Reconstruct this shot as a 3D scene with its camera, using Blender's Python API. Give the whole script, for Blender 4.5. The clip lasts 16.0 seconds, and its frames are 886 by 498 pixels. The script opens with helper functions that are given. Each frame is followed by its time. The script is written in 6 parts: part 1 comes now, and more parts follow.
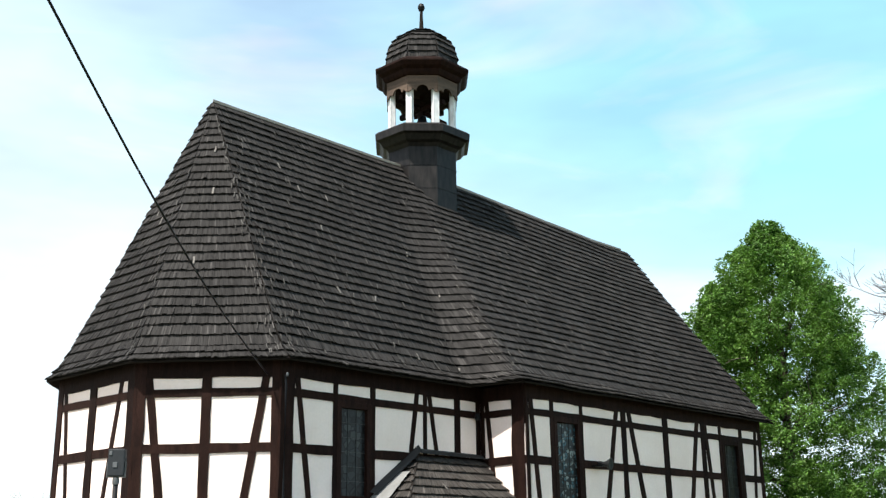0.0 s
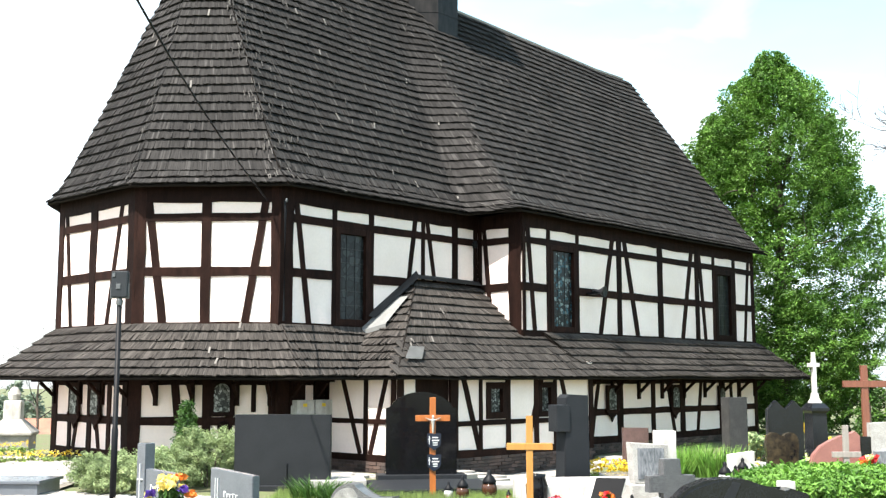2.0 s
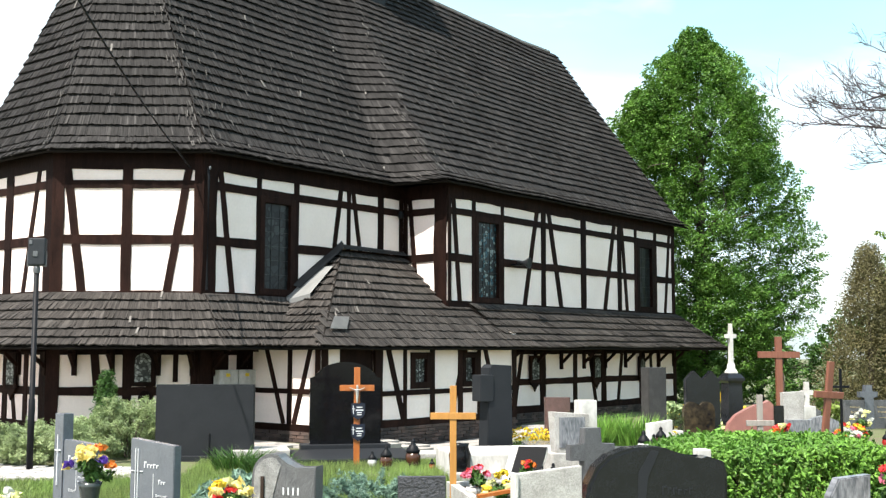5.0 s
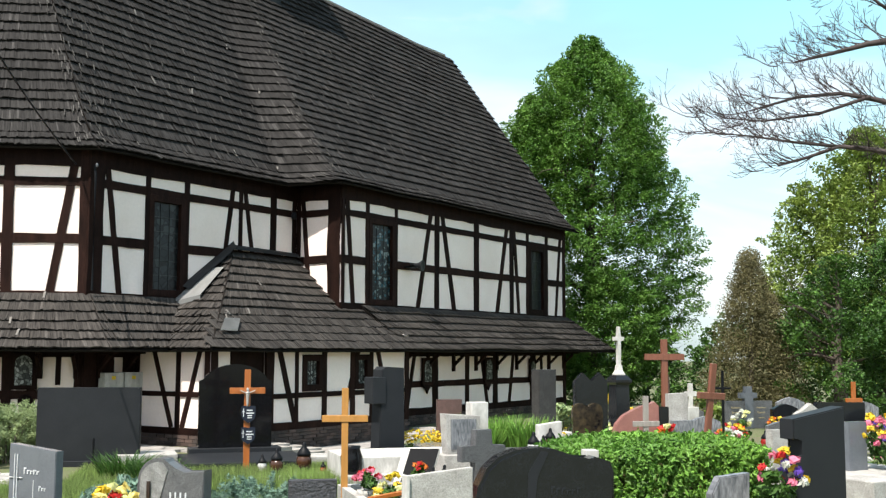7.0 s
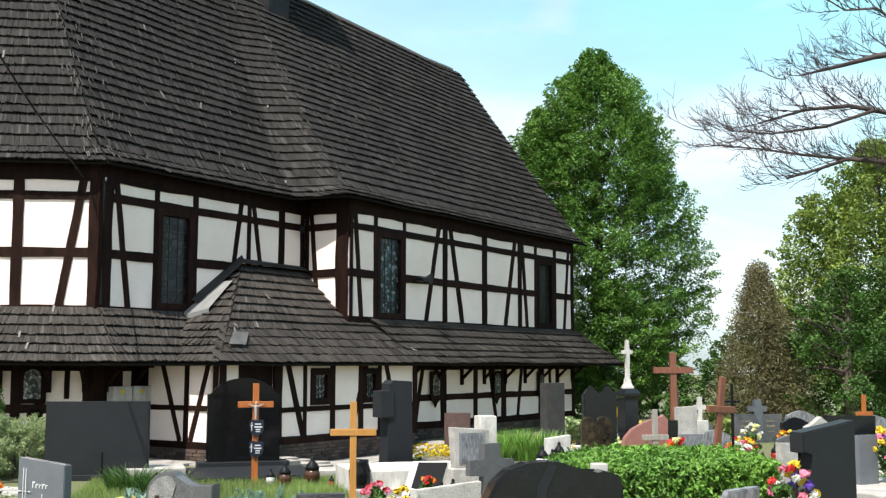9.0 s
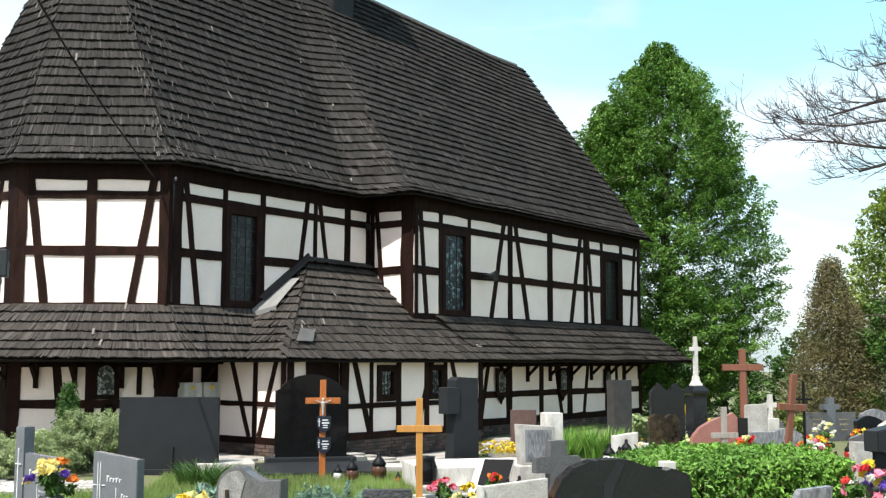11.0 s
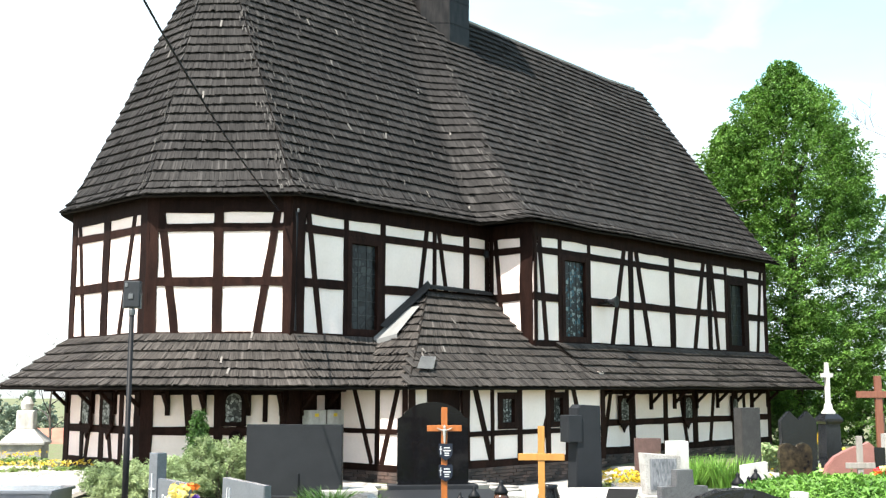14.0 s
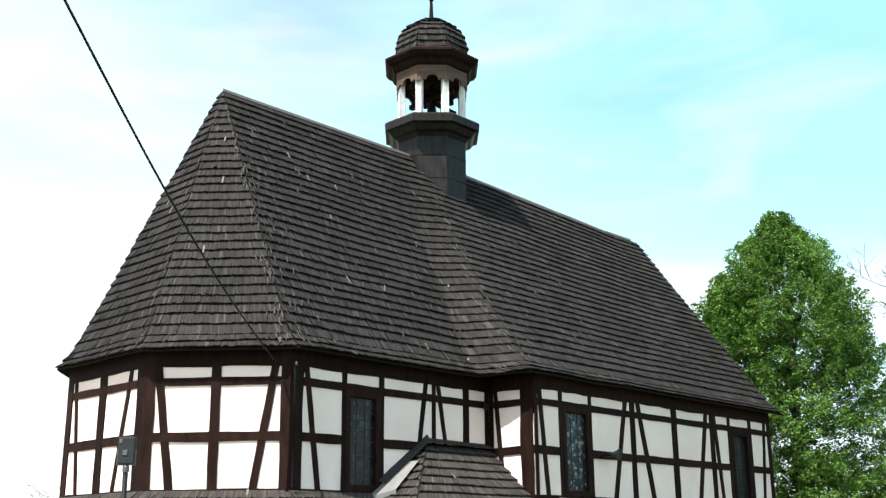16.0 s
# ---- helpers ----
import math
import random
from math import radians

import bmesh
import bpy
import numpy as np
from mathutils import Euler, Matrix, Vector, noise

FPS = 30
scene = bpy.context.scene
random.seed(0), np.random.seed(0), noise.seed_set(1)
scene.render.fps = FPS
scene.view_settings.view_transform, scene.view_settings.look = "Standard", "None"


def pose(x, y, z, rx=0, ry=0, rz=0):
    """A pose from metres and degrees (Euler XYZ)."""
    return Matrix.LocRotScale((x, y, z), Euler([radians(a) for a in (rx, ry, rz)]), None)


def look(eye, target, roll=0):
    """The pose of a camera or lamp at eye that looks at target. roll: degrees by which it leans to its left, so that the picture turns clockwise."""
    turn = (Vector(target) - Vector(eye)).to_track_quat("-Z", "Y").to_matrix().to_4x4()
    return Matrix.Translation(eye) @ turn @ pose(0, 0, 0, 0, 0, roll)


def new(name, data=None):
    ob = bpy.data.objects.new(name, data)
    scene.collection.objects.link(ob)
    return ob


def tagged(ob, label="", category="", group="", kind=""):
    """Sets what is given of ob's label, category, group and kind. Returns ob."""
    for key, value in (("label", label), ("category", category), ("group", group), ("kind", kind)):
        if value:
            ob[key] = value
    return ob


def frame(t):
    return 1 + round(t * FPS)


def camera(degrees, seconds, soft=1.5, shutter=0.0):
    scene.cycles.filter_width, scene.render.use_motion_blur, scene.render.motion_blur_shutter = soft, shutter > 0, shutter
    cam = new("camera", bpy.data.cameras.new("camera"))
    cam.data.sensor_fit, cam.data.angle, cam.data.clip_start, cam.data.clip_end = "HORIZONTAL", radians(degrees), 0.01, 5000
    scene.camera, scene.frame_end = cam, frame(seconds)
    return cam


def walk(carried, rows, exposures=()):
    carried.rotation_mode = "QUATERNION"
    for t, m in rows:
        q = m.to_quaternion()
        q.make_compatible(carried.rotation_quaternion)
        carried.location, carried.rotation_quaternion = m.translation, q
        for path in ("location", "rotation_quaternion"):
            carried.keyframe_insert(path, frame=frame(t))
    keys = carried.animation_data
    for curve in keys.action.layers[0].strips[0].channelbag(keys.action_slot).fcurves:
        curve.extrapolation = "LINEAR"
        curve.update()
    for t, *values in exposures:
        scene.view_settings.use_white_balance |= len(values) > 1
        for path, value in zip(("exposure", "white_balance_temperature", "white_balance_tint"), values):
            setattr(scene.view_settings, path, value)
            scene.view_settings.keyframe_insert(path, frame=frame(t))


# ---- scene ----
cam = camera(44.85, 16.0, 1.3)
# seconds, yaw, pitch, roll of the hand-held camera, which turns on the spot
PATH = """0 0.117 16.047 0.732
0.5 -0.023 13.743 0.554
1 -0.055 11.367 0.386
1.5 -0.082 8.999 0.166
2 -0.088 6.890 0.012
2.5 -0.117 6.121 -0.089
3 -0.159 5.800 -0.103
3.2 -0.171 5.651 -0.103
5.3 -4.910 5.317 -0.110
5.5 -5.430 5.340 -0.110
6 -7.037 5.371 -0.087
6.5 -8.634 5.401 -0.109
7 -9.782 5.448 -0.138
7.5 -9.894 5.630 -0.119
8 -9.763 5.875 -0.053
8.2 -9.690 5.952 -0.053
10.3 -7.345 6.309 -0.087
10.5 -6.786 6.289 -0.087
11 -5.862 5.982 -0.140
11.5 -4.993 4.813 -0.203
12 -3.250 4.704 -0.221
12.5 -1.550 4.743 -0.229
13 0.032 4.832 -0.205
13.5 0.848 5.121 -0.180
14 0.524 7.420 -0.043
14.5 0.510 10.740 0.188
15 0.511 11.497 0.224
15.5 0.544 13.633 0.287
16 0.543 15.511 0.422"""
# the clip's automatic exposure: seconds, stops
EXPOSURES = [(0, 0.56), (0.5, 0.72), (1, 0.94), (2, 1.24), (3, 1.22), (5.5, 0.78), (7.5, 0.48), (10.5, 0.5), (11.5, 0.7), (12.5, 0.97), (13.5, 1.18), (14.5, 1.24), (15.2, 1.1), (16, 0.74)]
rows = [tuple(float(v) for v in line.split()) for line in PATH.splitlines()]
walk(cam, [(t, pose(0, 0, 2.1, 90 + p, r, y)) for t, y, p, r in rows], EXPOSURES)

# ---- light ----
SUN_HEADING, SUN_HEIGHT = 219.0, 61.0   # degrees clockwise from +y, degrees above the horizon
world = bpy.data.worlds.new("sky")
scene.world = world
world.use_nodes = True
nt = world.node_tree
sky = nt.nodes.new("ShaderNodeTexSky")
sky.sky_type, sky.sun_disc = "NISHITA", False
sky.sun_elevation, sky.sun_rotation = radians(SUN_HEIGHT), radians(SUN_HEADING)
sky.dust_density, sky.air_density, sky.ozone_density = 2.0, 1.0, 1.5
tc = nt.nodes.new("ShaderNodeTexCoord")
mp = nt.nodes.new("ShaderNodeMapping")
mp.inputs["Scale"].default_value = (1.0, 1.0, 3.0)
cl = nt.nodes.new("ShaderNodeTexNoise")
cl.inputs["Scale"].default_value, cl.inputs["Detail"].default_value, cl.inputs["Roughness"].default_value = 1.6, 5.0, 0.55
cr = nt.nodes.new("ShaderNodeValToRGB")
cr.color_ramp.elements[0].position, cr.color_ramp.elements[0].color = 0.38, (0.3, 0.3, 0.3, 1)
cr.color_ramp.elements[1].position, cr.color_ramp.elements[1].color = 0.72, (0.85, 0.85, 0.85, 1)
mx = nt.nodes.new("ShaderNodeMix")
mx.data_type = "RGBA"
# thin bright haze, clear blue in a belt half way up, thicker towards one side
hz = nt.nodes.new("ShaderNodeSeparateXYZ")
belt = nt.nodes.new("ShaderNodeValToRGB")
belt.color_ramp.elements[0].position, belt.color_ramp.elements[0].color = 0.08, (0, 0, 0, 1)
belt.color_ramp.elements[1].position, belt.color_ramp.elements[1].color = 0.39, (1, 1, 1, 1)
belt.color_ramp.elements.new(0.62).color = (0.8, 0.8, 0.8, 1)
belt.color_ramp.elements.new(0.85).color = (0.1, 0.1, 0.1, 1)
hs = nt.nodes.new("ShaderNodeMapRange")
hs.inputs["From Min"].default_value, hs.inputs["From Max"].default_value = -0.45, 0.35
hs.inputs["To Min"].default_value, hs.inputs["To Max"].default_value = -0.8, 0.25
both = nt.nodes.new("ShaderNodeMath")
both.operation, both.use_clamp = "MULTIPLY_ADD", True
both.inputs[1].default_value = 1.0
haze = nt.nodes.new("ShaderNodeMix")
haze.data_type = "RGBA"
haze.inputs["A"].default_value, haze.inputs["B"].default_value = (5.5, 5.95, 6.0, 1), (2.35, 5.2, 5.85, 1)
nt.links.new(tc.outputs["Generated"], hz.inputs["Vector"])
nt.links.new(hz.outputs["Z"], belt.inputs["Fac"])
nt.links.new(hz.outputs["X"], hs.inputs["Value"])
nt.links.new(hs.outputs["Result"], both.inputs[0])
nt.links.new(belt.outputs["Color"], both.inputs[2])
# faint white wisps
wm = nt.nodes.new("ShaderNodeMapping")
wm.inputs["Scale"].default_value, wm.inputs["Rotation"].default_value = (1.0, 1.0, 3.2), (0.2, 0.5, 0.3)
wisp = nt.nodes.new("ShaderNodeTexNoise")
wisp.inputs["Scale"].default_value, wisp.inputs["Detail"].default_value, wisp.inputs["Distortion"].default_value = 3.4, 7.0, 0.7
wr = nt.nodes.new("ShaderNodeMapRange")
wr.inputs["From Min"].default_value, wr.inputs["From Max"].default_value, wr.inputs["To Max"].default_value = 0.5, 0.75, 0.9
thin = nt.nodes.new("ShaderNodeMath")
thin.operation, thin.use_clamp = "SUBTRACT", True
nt.links.new(tc.outputs["Generated"], wm.inputs["Vector"])
nt.links.new(wm.outputs["Vector"], wisp.inputs["Vector"])
nt.links.new(wisp.outputs["Fac"], wr.inputs["Value"])
nt.links.new(both.outputs[0], thin.inputs[0])
nt.links.new(wr.outputs["Result"], thin.inputs[1])
nt.links.new(thin.outputs[0], haze.inputs["Factor"])
nt.links.new(haze.outputs["Result"], mx.inputs["B"])
nt.links.new(tc.outputs["Generated"], mp.inputs["Vector"])
nt.links.new(mp.outputs["Vector"], cl.inputs["Vector"])
nt.links.new(cl.outputs["Fac"], cr.inputs["Fac"])
nt.links.new(cr.outputs["Color"], mx.inputs["Factor"])
nt.links.new(sky.outputs["Color"], mx.inputs["A"])
nt.links.new(mx.outputs["Result"], nt.nodes["Background"].inputs["Color"])
nt.nodes["Background"].inputs["Strength"].default_value = 0.165
sun = new("sun", bpy.data.lights.new("sun", "SUN"))
sun.data.energy, sun.data.angle, sun.data.color = 6.0, radians(0.5), (1.0, 0.95, 0.87)
h, e = radians(SUN_HEADING), radians(SUN_HEIGHT)
sun.matrix_world = look(Vector((math.sin(h) * math.cos(e), math.cos(h) * math.cos(e), math.sin(e))) * 60, (0, 0, 0))


# ---- materials ----
def mat(name, color, rough=0.7, vary=0.25, grain=6.0, fine=60.0, stretch=(1, 1, 1), bump=0.15, metal=0.0, second=None, island=0.0, single=0.0,
        spec=0.5, coat=0.0, pale=0.0, speckle=0.0, speck=95.0, streak=None):
    """A procedural surface: base colour with stains at a coarse and a fine scale, and fine relief."""
    m = bpy.data.materials.new(name)
    m.use_nodes = True
    t = m.node_tree
    b = t.nodes["Principled BSDF"]
    b.inputs["Roughness"].default_value, b.inputs["Metallic"].default_value = rough, metal
    b.inputs["Specular IOR Level"].default_value = spec
    b.inputs["Coat Weight"].default_value = coat
    co = t.nodes.new("ShaderNodeTexCoord")
    mpn = t.nodes.new("ShaderNodeMapping")
    mpn.inputs["Scale"].default_value = stretch
    t.links.new(co.outputs["Object"], mpn.inputs["Vector"])
    n1, n2 = t.nodes.new("ShaderNodeTexNoise"), t.nodes.new("ShaderNodeTexNoise")
    for n, sc, de in ((n1, grain, 4.0), (n2, fine, 6.0)):
        n.inputs["Scale"].default_value, n.inputs["Detail"].default_value = sc, de
        t.links.new(mpn.outputs["Vector"], n.inputs["Vector"])
    ramp = t.nodes.new("ShaderNodeValToRGB")
    c2 = second or tuple(v * (1 - vary) for v in color)
    ramp.color_ramp.elements[0].position, ramp.color_ramp.elements[0].color = 0.32, (*c2, 1)
    ramp.color_ramp.elements[1].position, ramp.color_ramp.elements[1].color = 0.68, (*color, 1)
    t.links.new(n1.outputs["Fac"], ramp.inputs["Fac"])
    last = ramp.outputs["Color"]

    def scaled(value, lo, hi, last):
        mr = t.nodes.new("ShaderNodeMapRange")
        mr.inputs["To Min"].default_value, mr.inputs["To Max"].default_value = lo, hi
        t.links.new(value, mr.inputs["Value"])
        mm = t.nodes.new("ShaderNodeMix")
        mm.data_type, mm.blend_type = "RGBA", "MULTIPLY"
        mm.inputs["Factor"].default_value = 1.0
        t.links.new(last, mm.inputs["A"])
        t.links.new(mr.outputs["Result"], mm.inputs["B"])
        return mm.outputs["Result"]
    if streak:
        # split wood: fine streaks that run along the grain, in the surface's own metres
        um = t.nodes.new("ShaderNodeMapping")
        um.inputs["Scale"].default_value = (streak[0], streak[1], 1)
        t.links.new(co.outputs["UV" if streak[2] else "Object"], um.inputs["Vector"])
        n3 = t.nodes.new("ShaderNodeTexNoise")
        n3.inputs["Scale"].default_value, n3.inputs["Detail"].default_value, n3.inputs["Roughness"].default_value = 1.0, 3.0, 0.6
        t.links.new(um.outputs["Vector"], n3.inputs["Vector"])
        rr = t.nodes.new("ShaderNodeValToRGB")
        for e, (pos, v) in zip((rr.color_ramp.elements[0], rr.color_ramp.elements[1], rr.color_ramp.elements.new(0.56)), ((0.3, 0.3), (0.7, 3.8), (0.55, 1.05))):
            e.position, e.color = pos, (v, v, v, 1)
        t.links.new(n3.outputs["Fac"], rr.inputs["Fac"])
        last = scaled(rr.outputs["Color"], 0.0, 1.0, last)
        n2 = n3
    last = scaled(n2.outputs["Fac"], 1 - vary, 1 + vary, last)
    if island:
        g = t.nodes.new("ShaderNodeNewGeometry")
        last = scaled(g.outputs["Random Per Island"], 1 - island, 1 + island, last)
    if pale:
        g = t.nodes.new("ShaderNodeNewGeometry")
        wn = t.nodes.new("ShaderNodeTexWhiteNoise")
        wn.noise_dimensions = "1D"
        t.links.new(g.outputs["Random Per Island"], wn.inputs["W"])
        pw = t.nodes.new("ShaderNodeMath")
        pw.operation = "POWER"
        pw.inputs[1].default_value = 13.0
        t.links.new(wn.outputs["Value"], pw.inputs[0])
        last = scaled(pw.outputs[0], 1.0, pale, last)
    if speckle:
        vo = t.nodes.new("ShaderNodeTexVoronoi")
        vo.inputs["Scale"].default_value = speck
        t.links.new(co.outputs["Object"], vo.inputs["Vector"])
        last = scaled(vo.outputs["Color"], 1 - speckle, 1 + speckle, last)
    if single:
        g = t.nodes.new("ShaderNodeObjectInfo")
        last = scaled(g.outputs["Random"], 1 - single, 1 + single, last)
    t.links.new(last, b.inputs["Base Color"])
    if bump:
        bn = t.nodes.new("ShaderNodeBump")
        bn.inputs["Strength"].default_value, bn.inputs["Distance"].default_value = bump, 0.02
        t.links.new(n2.outputs["Fac"], bn.inputs["Height"])
        t.links.new(bn.outputs["Normal"], b.inputs["Normal"])
    return m


def leafmat(name, color, second, island=0.45):
    m = mat(name, color, 0.55, 0.15, 0.8, 20, second=second, island=island, bump=0, spec=0.35)
    b = m.node_tree.nodes["Principled BSDF"]
    src = b.inputs["Base Color"].links[0].from_socket
    tr = m.node_tree.nodes.new("ShaderNodeBsdfTranslucent")
    mixer = m.node_tree.nodes.new("ShaderNodeMixShader")
    mixer.inputs[0].default_value = 0.28
    out = m.node_tree.nodes["Material Output"]
    m.node_tree.links.new(src, tr.inputs["Color"])
    m.node_tree.links.new(b.outputs[0], mixer.inputs[1])
    m.node_tree.links.new(tr.outputs[0], mixer.inputs[2])
    m.node_tree.links.new(mixer.outputs[0], out.inputs["Surface"])
    return m


SHINGLE = mat("weathered shingle", (0.0315, 0.0292, 0.028), 0.75, 0.3, 0.7, 45, (1, 1, 1), 0.35, island=0.22, second=(0.0215, 0.02, 0.0193), spec=0.1, pale=2.2, streak=(34, 1.6, True))
SHINGLE_LOW = mat("weathered brown grey shingle", (0.057, 0.0505, 0.0455), 0.75, 0.3, 0.9, 45, (1, 1, 1), 0.35, island=0.25, second=(0.034, 0.0305, 0.028), spec=0.1, pale=1.8, streak=(34, 1.6, True))
SHINGLE_ONE = mat("weathered shingle piece", (0.052, 0.046, 0.0415), 0.75, 0.3, 3, 45, (1, 1, 1), 0.35, single=0.4, second=(0.033, 0.0295, 0.027), spec=0.1, streak=(3.5, 1.6, False))
SHINGLE_PALE = mat("split pale shingle", (0.16, 0.145, 0.13), 0.75, 0.3, 3, 40)
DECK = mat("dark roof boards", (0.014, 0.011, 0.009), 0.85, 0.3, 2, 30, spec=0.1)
TIMBER = mat("dark stained timber", (0.02, 0.0088, 0.0064), 0.7, 0.55, 5, 28, (1, 1, 0.3), 0.5, single=0.35, spec=0.08)
PLASTER = mat("white lime plaster", (0.9, 0.755, 0.695), 0.9, 0.07, 0.9, 14, bump=0.14, second=(0.82, 0.67, 0.605))
BRICK = mat("brick plinth", (0.075, 0.046, 0.037), 0.85, 0.45, 2.5, 40, island=0.5, second=(0.04, 0.03, 0.026))
SHEET = mat("tarred sheet metal", (0.02, 0.017, 0.016), 0.5, 0.45, 2.5, 25, (3, 3, 0.7), bump=0.2, second=(0.0045, 0.0042, 0.0042), spec=0.2)
OLDWOOD = mat("weathered bare wood", (0.105, 0.066, 0.043), 0.8, 0.5, 3, 30, (0.3, 0.3, 2.5), 0.3)
WHITEWOOD = mat("flaking white painted post", (0.72, 0.72, 0.72), 0.7, 0.2, 5, 40)
LEAD = mat("lead flashing", (0.2, 0.2, 0.195), 0.6, 0.2, 3, 30, metal=0.1)
LEAD_DARK = mat("dark lead sheet", (0.022, 0.0215, 0.022), 0.6, 0.3, 3, 30, spec=0.2)
GLASS = mat("dark leaded glass", (0.014, 0.018, 0.018), 0.3, 0.5, 9, 30, second=(0.006, 0.008, 0.008), spec=0.25)
def leaded(name, dark, pale, tint, cell, share):
    """Old leaded glass: small pieces of several colours between dark lead lines."""
    m = mat(name, dark, 0.3, 0.4, 9, 30, spec=0.25, bump=0)
    t = m.node_tree
    b = t.nodes["Principled BSDF"]
    co = t.nodes.new("ShaderNodeTexCoord")
    vs = []
    for feature in ("F1", "DISTANCE_TO_EDGE"):
        v = t.nodes.new("ShaderNodeTexVoronoi")
        v.feature = feature
        v.inputs["Scale"].default_value = cell
        t.links.new(co.outputs["Object"], v.inputs["Vector"])
        vs.append(v)
    ramp = t.nodes.new("ShaderNodeValToRGB")
    ramp.color_ramp.interpolation = "CONSTANT"
    for pos, c in ((1 - share, tint), (1 - share * 0.5, pale)):
        ramp.color_ramp.elements.new(pos).color = (*c, 1)
    ramp.color_ramp.elements[0].color = (*dark, 1)
    ramp.color_ramp.elements[-1].color = (*(v * 0.6 for v in pale), 1)
    sep = t.nodes.new("ShaderNodeSeparateColor")
    t.links.new(vs[0].outputs["Color"], sep.inputs[0])
    t.links.new(sep.outputs[0], ramp.inputs["Fac"])
    gt = t.nodes.new("ShaderNodeMath")
    gt.operation = "GREATER_THAN"
    gt.inputs[1].default_value = 0.07
    t.links.new(vs[1].outputs["Distance"], gt.inputs[0])
    mm = t.nodes.new("ShaderNodeMix")
    mm.data_type = "RGBA"
    mm.inputs["A"].default_value = (0.006, 0.006, 0.006, 1)
    t.links.new(gt.outputs[0], mm.inputs["Factor"])
    t.links.new(ramp.outputs["Color"], mm.inputs["B"])
    t.links.new(mm.outputs["Result"], b.inputs["Base Color"])
    return m


STAINED = leaded("stained glass", (0.012, 0.016, 0.018), (0.17, 0.21, 0.21), (0.03, 0.085, 0.11), 10.0, 0.45)
GLASS_OLD = leaded("old dark church glass", (0.014, 0.017, 0.018), (0.034, 0.038, 0.038), (0.022, 0.026, 0.028), 5.0, 0.4)
PALEGLASS = leaded("pale leaded glass", (0.03, 0.035, 0.032), (0.3, 0.31, 0.3), (0.13, 0.14, 0.13), 13.0, 0.7)
LEADING = mat("window leading", (0.02, 0.02, 0.02), 0.5, 0.2)
GRASS_SOIL = mat("grass and soil", (0.085, 0.115, 0.035), 0.95, 0.4, 2.5, 40, second=(0.11, 0.095, 0.055), bump=0.6)
PAVING = mat("pale paving", (0.3, 0.275, 0.25), 0.85, 0.2, 2, 30, single=0.12)
GRAVEL = mat("joint sand", (0.17, 0.15, 0.12), 0.95, 0.25, 3, 60)
GRANITE_DARK = mat("polished dark granite", (0.0105, 0.0118, 0.0145), 0.16, 0.35, 6, 220, bump=0.0, spec=0.45, second=(0.008, 0.009, 0.011), speckle=0.3)
GRANITE_BLACK = mat("polished black granite", (0.006, 0.006, 0.007), 0.1, 0.2, 6, 200, bump=0.0, spec=0.22)
GRANITE_MATT = mat("honed dark granite", (0.018, 0.0195, 0.022), 0.5, 0.3, 3, 80, bump=0.05, spec=0.2, second=(0.0145, 0.0157, 0.018))
GRANITE_GREY = mat("grey speckled granite", (0.105, 0.105, 0.109), 0.3, 0.25, 8, 75, bump=0.0, second=(0.085, 0.086, 0.09), spec=0.4, speckle=0.75, speck=190)
GRANITE_BLUE = mat("blue grey granite", (0.125, 0.135, 0.152), 0.22, 0.15, 5, 90, bump=0.0, second=(0.108, 0.117, 0.132), spec=0.45, speckle=0.28, speck=210)
GRANITE_RED = mat("red granite", (0.27, 0.125, 0.105), 0.28, 0.15, 5, 60, bump=0.0, second=(0.22, 0.1, 0.086), speckle=0.22, speck=150)
ROUGH = mat("rough split granite", (0.06, 0.06, 0.068), 0.6, 0.6, 22, 34, bump=1.0)
TERRAZZO = mat("pale washed terrazzo", (0.4, 0.385, 0.36), 0.8, 0.3, 4, 50, second=(0.26, 0.245, 0.225), bump=0.15, speckle=0.35, speck=130)
WHITESTONE = mat("white painted stone", (0.57, 0.555, 0.525), 0.75, 0.25, 4, 26, (1, 1, 0.5), 0.25, second=(0.34, 0.325, 0.295))
MARBLE = mat("grey veined marble", (0.24, 0.245, 0.26), 0.35, 0.35, 6, 14, (5, 1, 1.4), second=(0.08, 0.085, 0.095))
CROSSWOOD = mat("varnished orange wood", (0.38, 0.115, 0.025), 0.35, 0.25, 3, 40, (6, 6, 0.6))
PALEWOOD = mat("yellow varnished wood", (0.44, 0.21, 0.05), 0.4, 0.2, 3, 40, (6, 6, 0.6))
BROWNWOOD = mat("brown painted wood", (0.2, 0.075, 0.045), 0.5, 0.25, 3, 40, (6, 6, 0.6))
GREYWOOD = mat("grey weathered wood", (0.3, 0.27, 0.24), 0.8, 0.3, 3, 40, (6, 6, 0.6))
BLACKIRON = mat("black painted metal", (0.008, 0.0085, 0.01), 0.5, 0.2, 4, 60, spec=0.12)
GREYMETAL = mat("grey metal", (0.13, 0.135, 0.14), 0.45, 0.15, 4, 60, metal=0.5)
BRONZE = mat("dark bronze", (0.05, 0.032, 0.024), 0.45, 0.3, 6, 60, metal=0.4)
PLAQUE = mat("dark blue enamel", (0.012, 0.016, 0.03), 0.25, 0.2, 4, 60, bump=0)
LETTER = mat("white lettering", (0.55, 0.56, 0.57), 0.6, 0.05, bump=0)
GOLD = mat("gilt lettering", (0.5, 0.4, 0.2), 0.5, 0.1, bump=0)
LANTERN_RED = mat("red lantern glass", (0.25, 0.015, 0.01), 0.12, 0.2, bump=0)
